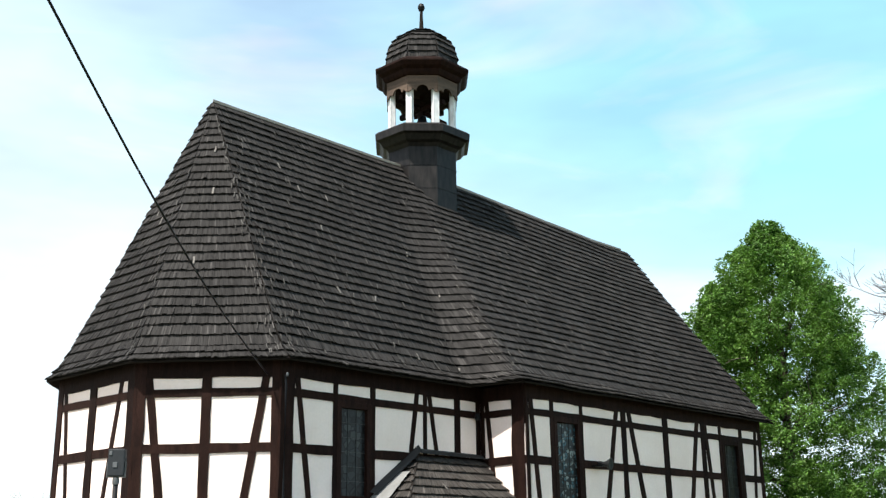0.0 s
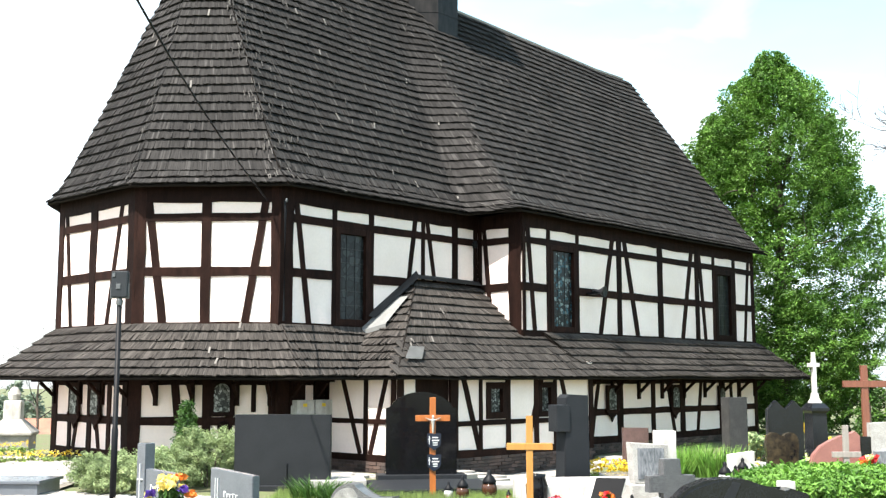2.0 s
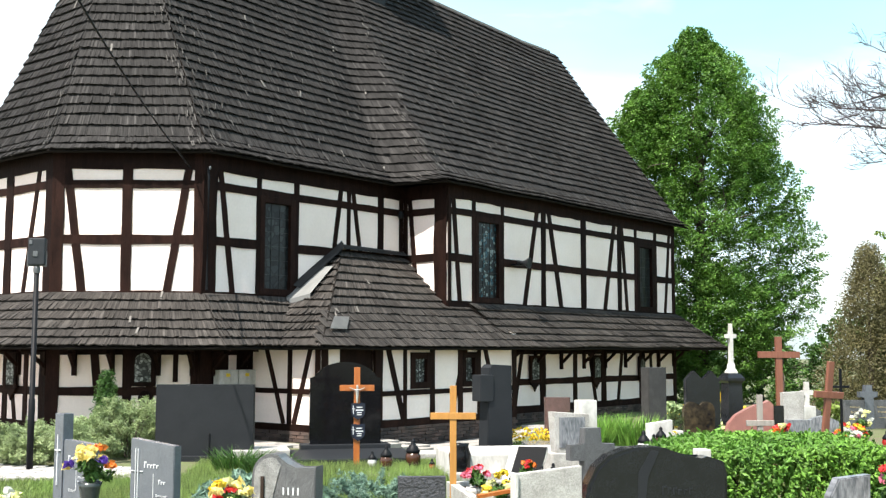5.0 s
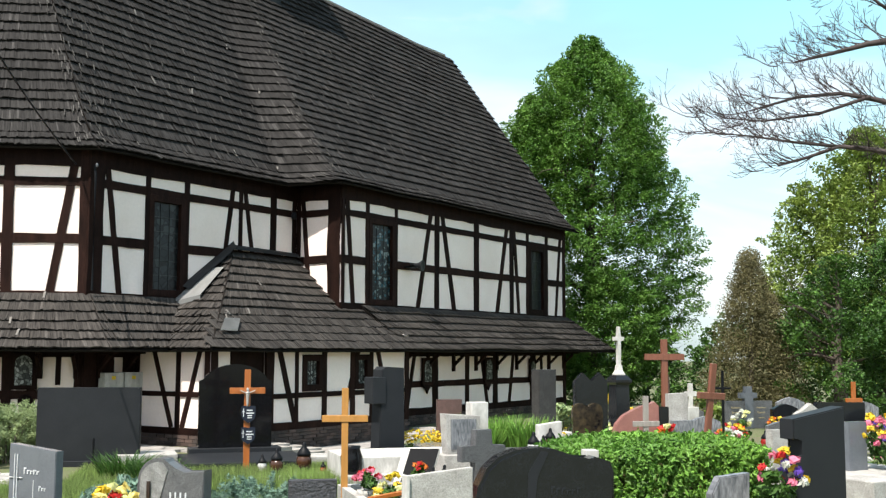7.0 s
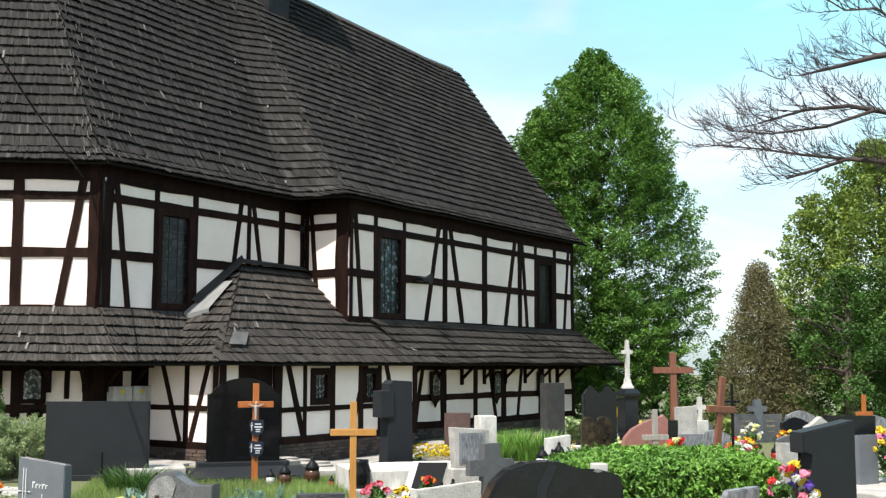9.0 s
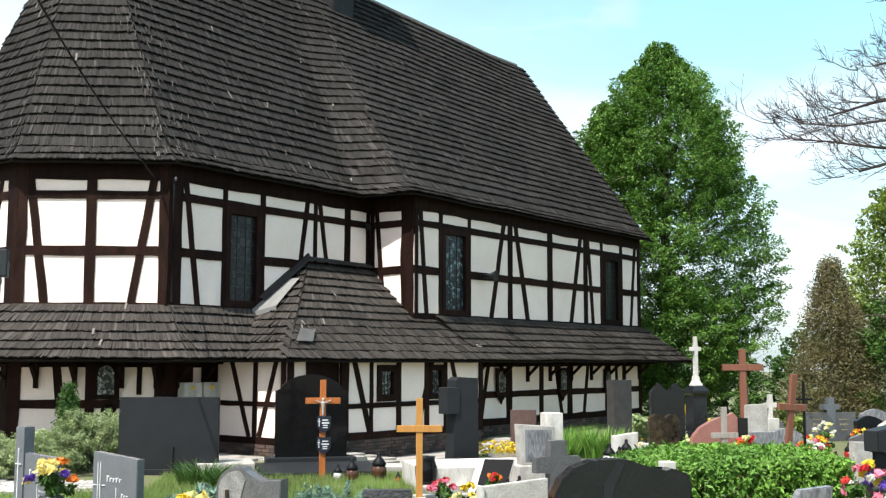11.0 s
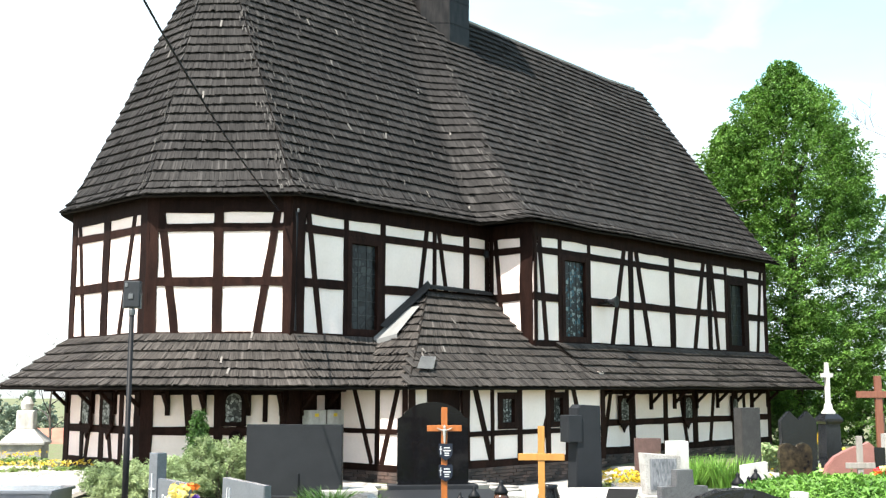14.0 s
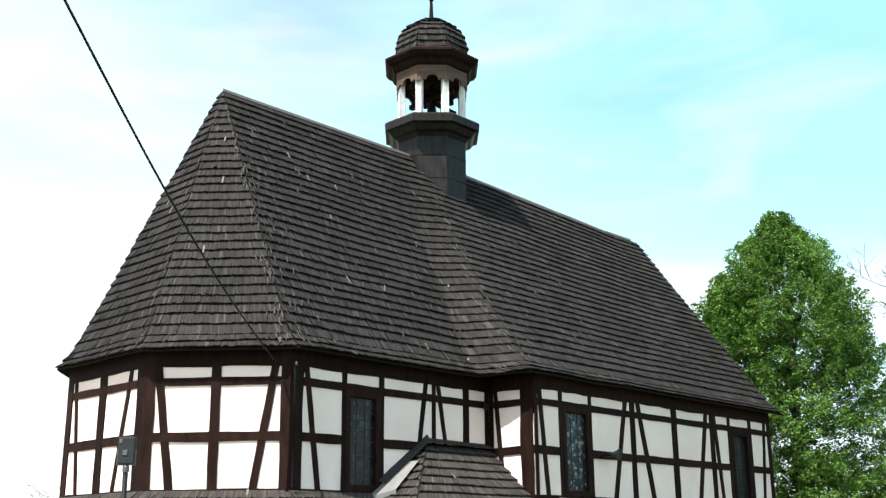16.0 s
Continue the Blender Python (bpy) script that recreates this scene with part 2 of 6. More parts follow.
LANTERN_BROWN = mat("brown lantern glass", (0.06, 0.025, 0.012), 0.12, 0.2, bump=0)
LANTERN_CLEAR = mat("clear lantern glass", (0.5, 0.5, 0.48), 0.12, 0.3, bump=0)
BARK = mat("bark", (0.085, 0.065, 0.05), 0.9, 0.4, 6, 40, bump=0.6)
BARK_DARK = mat("dark bark", (0.04, 0.032, 0.028), 0.9, 0.4, 6, 40, bump=0.6)
BARK_PALE = mat("grey brown twigs", (0.06, 0.046, 0.044), 0.9, 0.3, 6, 40, bump=0.3)
LIME = leafmat("lime tree leaves", (0.12, 0.235, 0.036), (0.06, 0.145, 0.021), 0.5)
LIME_YELLOW = leafmat("yellow green leaves", (0.24, 0.31, 0.06), (0.1, 0.165, 0.03))
DARKLEAF = leafmat("dark leaves", (0.07, 0.15, 0.024), (0.03, 0.075, 0.013), 0.6)
RUSSET = leafmat("russet conifer sprays", (0.16, 0.14, 0.06), (0.085, 0.082, 0.036), 0.35)
JUNIPER = leafmat("juniper sprays", (0.3, 0.36, 0.17), (0.15, 0.21, 0.085), 0.45)
VARIEG = leafmat("variegated leaves", (0.48, 0.54, 0.32), (0.2, 0.3, 0.1))
HEDGE = leafmat("bright hedge leaves", (0.16, 0.31, 0.042), (0.07, 0.17, 0.024), 0.45)
FERN = leafmat("fresh fern fronds", (0.22, 0.38, 0.07), (0.12, 0.25, 0.04))
GRASSLEAF = leafmat("grass blades", (0.2, 0.3, 0.075), (0.15, 0.19, 0.06), 0.6)
BLUEGRASS = leafmat("blue grey sprays", (0.2, 0.3, 0.23), (0.1, 0.18, 0.13))
PETALS = {n: leafmat(n + " petals", c, tuple(v * 0.7 for v in c), 0.2) for n, c in dict(
    yellow=(0.82, 0.6, 0.045), red=(0.62, 0.03, 0.03), orange=(0.8, 0.22, 0.03), white=(0.78, 0.78, 0.7), violet=(0.14, 0.07, 0.42), pink=(0.75, 0.2, 0.3),
    cream=(0.75, 0.75, 0.35), lemon=(0.85, 0.72, 0.24)).items()}
ROOFTILE = mat("red roof tiles", (0.33, 0.13, 0.085), 0.8, 0.3, 1.5, 12)
# the haze of distance is mixed into this leaf colour
FARHAZE = leafmat("far leaves tinted with haze", (0.2, 0.25, 0.17), (0.13, 0.17, 0.13), 0.3)


# ---- small builders ----
def part(name, data, material, parent=None, label="", at=None, smooth=False):
    """Links a bmesh (or a mesh) as one mesh object, under a thing or a part where one is given."""
    if isinstance(data, bmesh.types.BMesh):
        me = bpy.data.meshes.new(name)
        bmesh.ops.recalc_face_normals(data, faces=data.faces)
        data.to_mesh(me)
        data.free()
    else:
        me = data
    if material and not me.materials:
        me.materials.append(material)
    if smooth:
        me.polygons.foreach_set("use_smooth", [True] * len(me.polygons))
    ob = new(name, me)
    if at is not None:
        ob.matrix_basis = at
    if parent:
        ob.parent = parent
    if label:
        ob["label"] = label
    return ob


def thing(name, m, label, category, group="", kind=""):
    ob = new(name)
    ob.empty_display_size = 0.2
    ob.matrix_basis = m
    return tagged(ob, label, category, group, kind)


def raw(name, verts, faces):
    me = bpy.data.meshes.new(name)
    me.from_pydata([tuple(v) for v in verts], [], faces)
    me.update()
    return me


def box(lo, hi, bevel=0.0, bm=None, m=None):
    own = bm or bmesh.new()
    vs = bmesh.ops.create_cube(own, size=1.0)["verts"]
    for v in vs:
        v.co = Vector([lo[i] + (v.co[i] + 0.5) * (hi[i] - lo[i]) for i in range(3)])
        if m:
            v.co = m @ v.co
    if bevel:
        es = list({e for v in vs for e in v.link_edges})
        bmesh.ops.bevel(own, geom=es, offset=bevel, segments=2, affect="EDGES", profile=0.6)
    return own


def slab(outline, depth, bevel=0.012, bm=None, m=None):
    """An upright slab: an outline in x and z, drawn out along y, with softened edges."""
    own = bm or bmesh.new()
    f = [own.verts.new((x, -depth / 2, z)) for x, z in outline]
    b = [own.verts.new((x, depth / 2, z)) for x, z in outline]
    n = len(outline)
    fs = [own.faces.new(f), own.faces.new(list(reversed(b)))]
    fs += [own.faces.new((f[i], b[i], b[(i + 1) % n], f[(i + 1) % n])) for i in range(n)]
    if bevel:
        es = [e for e in fs[0].edges] + [e for e in fs[1].edges]
        bmesh.ops.bevel(own, geom=es, offset=bevel, segments=2, affect="EDGES")
    if m:
        bmesh.ops.transform(own, matrix=m, verts=own.verts)
    return own


def lathe(profile, sides=24, turn=0.0, bm=None, cap=True, m=None):
    own = bm or bmesh.new()
    rings = []
    for r, z in profile:
        rings.append([own.verts.new((r * math.cos(turn + 2 * math.pi * k / sides), r * math.sin(turn + 2 * math.pi * k / sides), z)) for k in range(sides)])
    for a, b in zip(rings, rings[1:]):
        for k in range(sides):
            own.faces.new((a[k], a[(k + 1) % sides], b[(k + 1) % sides], b[k]))
    if cap:
        own.faces.new(list(reversed(rings[0])))
        own.faces.new(rings[-1])
    if m:
        bmesh.ops.transform(own, matrix=m, verts=[v for r in rings for v in r])
    return own


def tube(points, radii, sides=8, bm=None):
    """A round bar along points."""
    own = bm or bmesh.new()
    rings = []
    for i, p in enumerate(points):
        d = (Vector(points[min(i + 1, len(points) - 1)]) - Vector(points[max(i - 1, 0)])).normalized()
        q = d.to_track_quat("Z", "Y")
        rings.append([own.verts.new(Vector(p) + q @ Vector((radii[i] * math.cos(2 * math.pi * k / sides), radii[i] * math.sin(2 * math.pi * k / sides), 0))) for k in range(sides)])
    for a, b in zip(rings, rings[1:]):
        for k in range(sides):
            own.faces.new((a[k], a[(k + 1) % sides], b[(k + 1) % sides], b[k]))
    own.faces.new(list(reversed(rings[0])))
    own.faces.new(rings[-1])
    return own


def arc(cx, cz, r, a0, a1, n=12):
    return [(cx + r * math.cos(radians(a0 + (a1 - a0) * i / n)), cz + r * math.sin(radians(a0 + (a1 - a0) * i / n))) for i in range(n + 1)]


# ---- ground ----
def height(x, y):
    """The churchyard lies almost level, and sinks away far beyond the church."""
    return 0.04 * noise.noise(Vector((x * 0.3, y * 0.3, 0))) - 0.02 - (0.13 + 0.25 * max(0.0, min(1.0, (x - 0.3) / 1.2, (5.0 - x) / 1.2))) * min(1.0, max(0.0, (y - 21.5) / 1.5)) - 6.0 * (1 - math.exp(-(max(0, y - 42) / 35) ** 2))


gx = sorted({-900, -500, -250, -120, -70, -45, 45, 70, 120, 250, 500, 900} | {round(-30 + i * 1.2, 2) for i in range(51)})
gy = sorted({-300, -100, -40, -15, 900, 500, 250, 130, 85, 60} | {round(-5 + i * 1.2, 2) for i in range(48)})
ground = part("ground", raw("ground", [(x, y, height(x, y)) for y in gy for x in gx],
              [(j * len(gx) + i, j * len(gx) + i + 1, (j + 1) * len(gx) + i + 1, (j + 1) * len(gx) + i) for j in range(len(gy) - 1) for i in range(len(gx) - 1)]),
              GRASS_SOIL, smooth=True)
tagged(ground, "churchyard ground of short grass and brown soil", "ground", kind="structure")

# ---- the church: x runs along its ridge, y away from the side that is seen ----
church = thing("church", pose(-3.75, 25.86, 0, 0, 0, 47), "half-timbered church with white panels and dark shingle roofs", "church")
EAVE, RIDGE, MID = 6.84, 15.45, 5.08
NAVE_END = 22.25


def facade(name, p, q, z0, z1, posts=(), rails=(), braces=(), openings=(), thick=0.25, label=""):
    """A plastered wall from p to q, seen from its right-hand side, with proud timbers; places along it are measured from p."""
    p, q = Vector((*p, 0)), Vector((*q, 0))
    d = (q - p).normalized()
    n = Vector((d.y, -d.x, 0))
    length = (q - p).length
    m = Matrix(((d.x, -n.x, 0, p.x), (d.y, -n.y, 0, p.y), (0, 0, 1, 0), (0, 0, 0, 1)))
    bm = bmesh.new()
    us = sorted({0.0, length} | {v for o in openings for v in o[:2]})
    zs = sorted({z0, z1} | {v for o in openings for v in o[2:]})
    g = {(u, z): bm.verts.new((u, 0, z)) for u in us for z in zs}
    for u0, u1 in zip(us, us[1:]):
        for a, b in zip(zs, zs[1:]):
            if not any(o[0] < (u0 + u1) / 2 < o[1] and o[2] < (a + b) / 2 < o[3] for o in openings):
                bm.faces.new((g[u0, a], g[u1, a], g[u1, b], g[u0, b]))
    back = bmesh.ops.extrude_face_region(bm, geom=bm.faces[:])["geom"]
    bmesh.ops.translate(bm, verts=[v for v in back if isinstance(v, bmesh.types.BMVert)], vec=(0, thick, 0))
    wall = part("wall", bm, PLASTER, church, label or "white plastered wall", at=m)
    rnd = random.Random(name)

    def bar(kind, a, b, w, proud):
        a, b = Vector((a[0], 0, a[1])), Vector((b[0], 0, b[1]))
        u = (b - a).normalized()
        r = Vector((u.z, 0, -u.x))
        ln = (b - a).length
        bm = bmesh.new()
        nseg = max(2, int(ln / 0.5))
        rings = []
        for i in range(nseg + 1):
            c = a + u * ln * i / nseg
            w0, w1 = (w / 2 * (1 + rnd.uniform(-0.1, 0.1)) for _ in "ab")
            rings.append([bm.verts.new(c + v) for v in (r * w0 + Vector((0, -proud, 0)), -r * w1 + Vector((0, -proud, 0)), -r * w1 + Vector((0, 0.05, 0)), r * w0 + Vector((0, 0.05, 0)))])
        for x, y in zip(rings, rings[1:]):
            for k in range(4):
                bm.faces.new((x[k], x[(k + 1) % 4], y[(k + 1) % 4], y[k]))
        bm.faces.new(rings[0])
        bm.faces.new(rings[-1])
        part(kind, bm, TIMBER, wall)
    for s, w, *zz in posts:
        a, b = zz or (z0, z1)
        bar("post", (s, a), (s, b), w, 0.035)
    for z, hh, *ss in rails:
        a, b = ss or (0.0, length)
        ends = [a]
        for o in sorted(openings):
            if o[2] < z - 0.02 < o[3] and a < o[0] < b:
                ends += [o[0], o[1]]
        ends.append(b)
        for e0, e1 in zip(ends[::2], ends[1::2]):
            if e1 - e0 > 0.03:
                bar("rail", (e0, z), (e1, z), hh, 0.03)
    for s0, za, s1, zb, w in braces:
        bar("brace", (s0, za), (s1, zb), w, 0.025)
    return wall, m


RAILS = [(4.72, 0.23), (6.07, 0.2), (3.38, 0.2), (6.65, 0.42)]
LOW_RAILS = [(1.08, 0.2), (0.2, 0.3), (2.05, 0.22), (3.0, 0.2)]
# corners of the walls, round the choir
C_LEFT, C_END, C_SIDE, C_IN = (-2.2, 7.035), (-2.2, 3.125), (0.145, 0.35), (7.45, 0.35)
N_FRONT, N_FAR = (7.45, -1.3), (21.5, -1.3)


facade("back diagonal", (0.145, 9.81), C_LEFT, 0, EAVE, posts=[(0.15, 0.3), (3.48, 0.3)], rails=RAILS + LOW_RAILS)
facade("choir end", C_LEFT, C_END, 0, EAVE,
       posts=[(0.13, 0.25), (1.84, 0.32, 3.4, 6.6), (3.72, 0.4), (0.95, 0.16, 0, 3), (1.95, 0.2, 0, 3), (2.9, 0.16, 0, 3)], rails=RAILS + LOW_RAILS,
       braces=[(0.38, 6.5, 0.78, 3.45, 0.15), (3.2, 6.5, 2.6, 3.45, 0.16), (1.3, 1.0, 1.15, 0.3, 0.14), (2.3, 1.0, 2.45, 0.3, 0.14)])
facade("choir diagonal", C_END, C_SIDE, 0, EAVE,
       posts=[(0.08, 0.3), (1.74, 0.24, 3.4, 6.6), (3.5, 0.28), (1.85, 0.22, 0, 3), (2.4, 0.2, 0, 3)], rails=RAILS + LOW_RAILS,
       braces=[(0.27, 6.5, 0.7, 3.42, 0.2), (3.21, 6.5, 2.73, 3.42, 0.19), (0.95, 3.0, 1.15, 1.1, 0.2), (0.6, 2.0, 0.6, 1.5, 0.1), (3.0, 2.0, 3.0, 1.3, 0.12)],
       openings=[(2.02, 2.3, 1.3, 1.9)])
facade("choir side", C_SIDE, C_IN, 0, EAVE,
       posts=[(0.11, 0.42), (1.68, 0.14, 3.4, 6.6), (2.98, 0.16, 3.4, 6.6), (4.96, 0.13, 3.4, 6.6), (6.28, 0.22, 3.4, 6.6), (7.18, 0.16, 3.4, 6.6), (0.5, 0.5, 0, 3), (1.3, 0.2, 0, 3)],
       rails=RAILS + [(1.08, 0.2), (0.2, 0.3), (2.05, 0.22)],
       braces=[(0.42, 6.5, 0.86, 3.42, 0.16), (4.66, 6.5, 4.22, 3.6, 0.15), (5.13, 6.5, 5.62, 3.8, 0.14)],
       openings=[(1.75, 2.9, 3.5, 5.97)])
facade("nave front", C_IN, N_FRONT, 0, EAVE, posts=[(0.1, 0.14), (1.42, 0.45)], rails=RAILS, braces=[(0.25, 6.5, 0.55, 3.4, 0.15)])
facade("nave side", N_FRONT, N_FAR, 0, EAVE,
       posts=[(0.1, 0.12), (1.24, 0.16, 3.4, 6.6), (2.68, 0.14, 3.4, 6.6), (4.93, 0.24, 3.4, 6.6), (7.37, 0.3, 3.4, 6.6), (9.8, 0.24, 3.4, 6.6), (10.98, 0.16, 3.4, 6.6),
              (12.48, 0.2, 3.4, 6.6), (13.93, 0.2)] + [(s, w, 0, 3) for s, w in ((4.85, 0.3), (6.78, 0.22), (8.62, 0.3), (11.3, 0.28), (12.6, 0.2))],
       rails=RAILS + LOW_RAILS,
       braces=[(0.27, 6.5, 0.58, 3.42, 0.18), (4.58, 6.5, 3.86, 3.42, 0.2), (5.25, 6.5, 5.98, 3.42, 0.22), (9.46, 6.5, 8.76, 3.42, 0.22), (9.98, 6.5, 10.34, 3.42, 0.2),
               (13.64, 6.5, 13.24, 3.42, 0.18), (3.7, 2.0, 3.3, 0.3, 0.16), (7.7, 2.0, 8.1, 0.3, 0.18), (9.9, 2.0, 9.6, 0.3, 0.18), (12.0, 2.0, 12.15, 0.3, 0.18)],
       openings=[(1.34, 2.6, 3.5, 6.0), (11.1, 12.36, 3.5, 6.0)])
facade("nave gable wall", N_FAR, (21.5, 11.46), 0, EAVE, posts=[(0.15, 0.3), (6.3, 0.3), (12.6, 0.3)], rails=RAILS + LOW_RAILS)
facade("nave back", (21.5, 11.46), (7.45, 11.46), 0, EAVE, rails=RAILS)
facade("nave back return", (7.45, 11.46), (7.45, 9.81), 0, EAVE)
facade("choir back", (7.45, 9.81), (0.145, 9.81), 0, EAVE, rails=RAILS)
# the porch
facade("porch left", (1.6, 0.35), (1.6, -2.2), 0.16, 2.38,
       posts=[(0.08, 0.14), (1.5, 0.13), (2.46, 0.16)], rails=[(1.08, 0.12), (0.22, 0.16), (2.3, 0.14)],
       braces=[(0.6, 2.25, 1.3, 0.3, 0.13), (2.25, 2.25, 1.65, 0.3, 0.13)])
facade("porch front", (1.6, -2.2), (9.55, -2.2), 0.16, 2.4,
       posts=[(0.1, 0.2), (0.75, 0.26), (2.0, 0.26), (3.0, 0.12), (4.1, 0.18), (5.3, 0.18), (6.15, 0.14), (7.85, 0.18)], rails=[(0.98, 0.13), (0.22, 0.2), (2.3, 0.16)],
       braces=[(2.3, 2.25, 2.95, 0.3, 0.17), (5.6, 2.25, 4.9, 0.3, 0.17), (6.4, 2.25, 7.0, 0.3, 0.17)],
       openings=[(3.25, 4.0, 1.1, 1.98), (5.42, 6.05, 1.1, 1.98), (0.9, 1.88, 0.2, 2.1)])
facade("porch right", (9.55, -2.2), (9.55, -1.3), 0.16, 2.6, posts=[(0.1, 0.18)])
box_plinth = bmesh.new()
# brick footing under the porch, brick by brick
rnd = random.Random(4)
for course in range(7):
    for (x0, y0, x1, y1) in ((1.6, 0.3, 1.6, -2.2), (1.6, -2.2, 9.55, -2.2), (9.55, -1.32, 21.5, -1.32), (-2.23, 7.0, -2.23, 3.1), (-2.23, 3.1, 0.12, 0.32)):
        ln = math.hypot(x1 - x0, y1 - y0)
        k = int(ln / 0.27)
        for i in range(k):
            s = (i + 0.5 * (course % 2)) * 0.27
            if s + 0.25 > ln + 0.03:
                continue
            d = Vector(((x1 - x0) / ln, (y1 - y0) / ln, 0))
            m = Matrix.Translation((x0 + d.x * s, y0 + d.y * s, -0.455 + course * 0.085)) @ Matrix.Rotation(math.atan2(d.y, d.x), 4, "Z")
            o = rnd.uniform(-0.012, 0.012)
            box((0, -0.05 + o, 0), (0.255, 0.15, 0.075), bm=box_plinth, m=m)
part("footing", box_plinth, BRICK, church, "weathered brick footing")["kind"] = "stuff"


def window(wall_m, s0, s1, z0, z1, glass, deep=0.1, bars=(2, 5), label="tall leaded window in a dark frame", fw=0.1):
    """A framed window with leading, set into an opening of a wall."""
    win = part("window", box((s0, deep + 0.03, z0), (s1, deep + 0.05, z1)), GLASS, church, label, at=wall_m)
    bm = bmesh.new()
    for lo, hi in (((s0 - 0.03, -0.045, z0 - 0.03), (s0 + fw, deep, z1 + 0.03)), ((s1 - fw, -0.045, z0 - 0.03), (s1 + 0.03, deep, z1 + 0.03)),
                   ((s0 + fw, -0.04, z1 - fw), (s1 - fw, deep, z1 + 0.03)), ((s0 + fw, -0.04, z0 - 0.03), (s1 - fw, deep, z0 + fw))):
        box(lo, hi, 0.008, bm=bm)
    part("frame", bm, TIMBER, win)
    part("pane", box((s0 + fw, deep - 0.03, z0 + fw), (s1 - fw, deep - 0.01, z1 - fw)), glass, win)
    nx, nz = bars
    for i in range(1, nx + 1):
        x = s0 + fw + (s1 - s0 - 2 * fw) * i / (nx + 1)
        part("leading", box((x - 0.008, deep - 0.045, z0 + fw), (x + 0.008, deep - 0.025, z1 - fw)), LEADING, win)
    for i in range(1, nz + 1):
        z = z0 + fw + (z1 - z0 - 2 * fw) * i / (nz + 1)
        part("leading", box((s0 + fw, deep - 0.05, z - 0.008), (s1 - fw, deep - 0.03, z + 0.008)), LEADING, win)
    return win


def wall_frame(p, q):
    p, q = Vector((*p, 0)), Vector((*q, 0))
    d = (q - p).normalized()
    return Matrix(((d.x, -d.y, 0, p.x), (d.y, d.x, 0, p.y), (0, 0, 1, 0), (0, 0, 0, 1)))


M_END, M_DIAG, M_CHOIR, M_NAVE, M_PORCH = (wall_frame(*v) for v in ((C_LEFT, C_END), (C_END, C_SIDE), (C_SIDE, C_IN), (N_FRONT, N_FAR), ((1.6, -2.2), (9.55, -2.2))))
window(M_CHOIR, 1.75, 2.9, 3.5, 5.97, GLASS_OLD, fw=0.13, label="tall dark leaded window in a dark frame")
window(M_NAVE, 1.34, 2.6, 3.5, 6.0, STAINED, fw=0.13, label="tall blue stained-glass window in a dark frame")
window(M_NAVE, 11.1, 12.36, 3.5, 6.0, GLASS_OLD, fw=0.16, label="tall dark leaded window in a dark frame")
window(M_PORCH, 3.25, 4.0, 1.1, 1.98, PALEGLASS, fw=0.14, bars=(3, 4), label="small leaded porch window in a dark frame")
window(M_PORCH, 5.42, 6.05, 1.1, 1.98, PALEGLASS, fw=0.12, bars=(3, 4), label="small leaded porch window in a dark frame")
part("door", box((0.92, 0.06, 0.2), (1.86, 0.12, 2.08), 0.01), TIMBER, church, "dark plank door", at=M_PORCH)


# ---- roofs ----
def courses(fn, length, slope, course, width, keep=None, seed=0, lift=0.074, skip_rows=0):
    """Shingles laid in courses over a surface fn(p, s), p along the eave and s up the slope, both 0 to 1."""
    r = random.Random(seed)
    verts, faces, grain = [], [], []
    rows = max(1, round(slope / course))
    for i in range(skip_rows, rows):
        s0, s1 = i / rows, min(1.0, (i + 1.25) / rows)
        ln = (fn(1, s0) - fn(0, s0)).length
        if ln < 0.05:
            continue
        count = max(1, round(ln / width))
        edges = [0.0] + [(k + r.uniform(-0.3, 0.3)) / count for k in range(1, count)] + [1.0]
        wob = r.uniform(0, 9)
        for k in range(count):
            p0, p1 = edges[k], edges[k + 1] - 0.04 / count
            drop = (r.uniform(-0.045, 0.045) + 0.10 * noise.noise(Vector((p0 * ln * 0.5, wob, i)))) / rows
            a, b = fn(p0, max(0, s0 + drop) if i else s0 + drop), fn(p1, max(0, s0 + drop) if i else s0 + drop)
            if keep and not keep(a):
                continue
            c, d = fn(p1, s1), fn(p0, s1)
            n = (b - a).cross(d - a)
            if n.length < 1e-9:
                continue
            n.normalize()
            if n.z < 0:
                n = -n
            up = lift * r.uniform(0.8, 1.25)
            if r.random() < 0.02:
                up += 0.025
            j = len(verts)
            ub = up * r.uniform(0.85, 1.1)
            verts += [a + n * up, b + n * ub, c + n * 0.006, d + n * 0.006, a + n * (up - 0.03), b + n * (ub - 0.03)]
            faces += [(j, j + 1, j + 2, j + 3), (j + 4, j + 5, j + 1, j), (j + 4, j, j + 3), (j + 1, j + 5, j + 2), (j + 5, j + 4, j + 3, j + 2)]
            u0, u1, w0, w1 = p0 * ln + i * 7.3, p1 * ln + i * 7.3, s0 * slope + r.uniform(0, 3), 0.0
            w1 = w0 + course * 1.25
            grain += [(u0, w0), (u1, w0), (u1, w1), (u0, w1), (u0, w0), (u1, w0)]
    return verts, faces, grain


def shingle_mesh(name, verts, faces, grain):
    me = raw(name, verts, faces)
    index = np.empty(len(me.loops), dtype=np.int32)
    me.loops.foreach_get("vertex_index", index)
    me.uv_layers.new(name="grain").data.foreach_set("uv", np.array(grain, dtype=np.float32)[index].ravel())
    return me


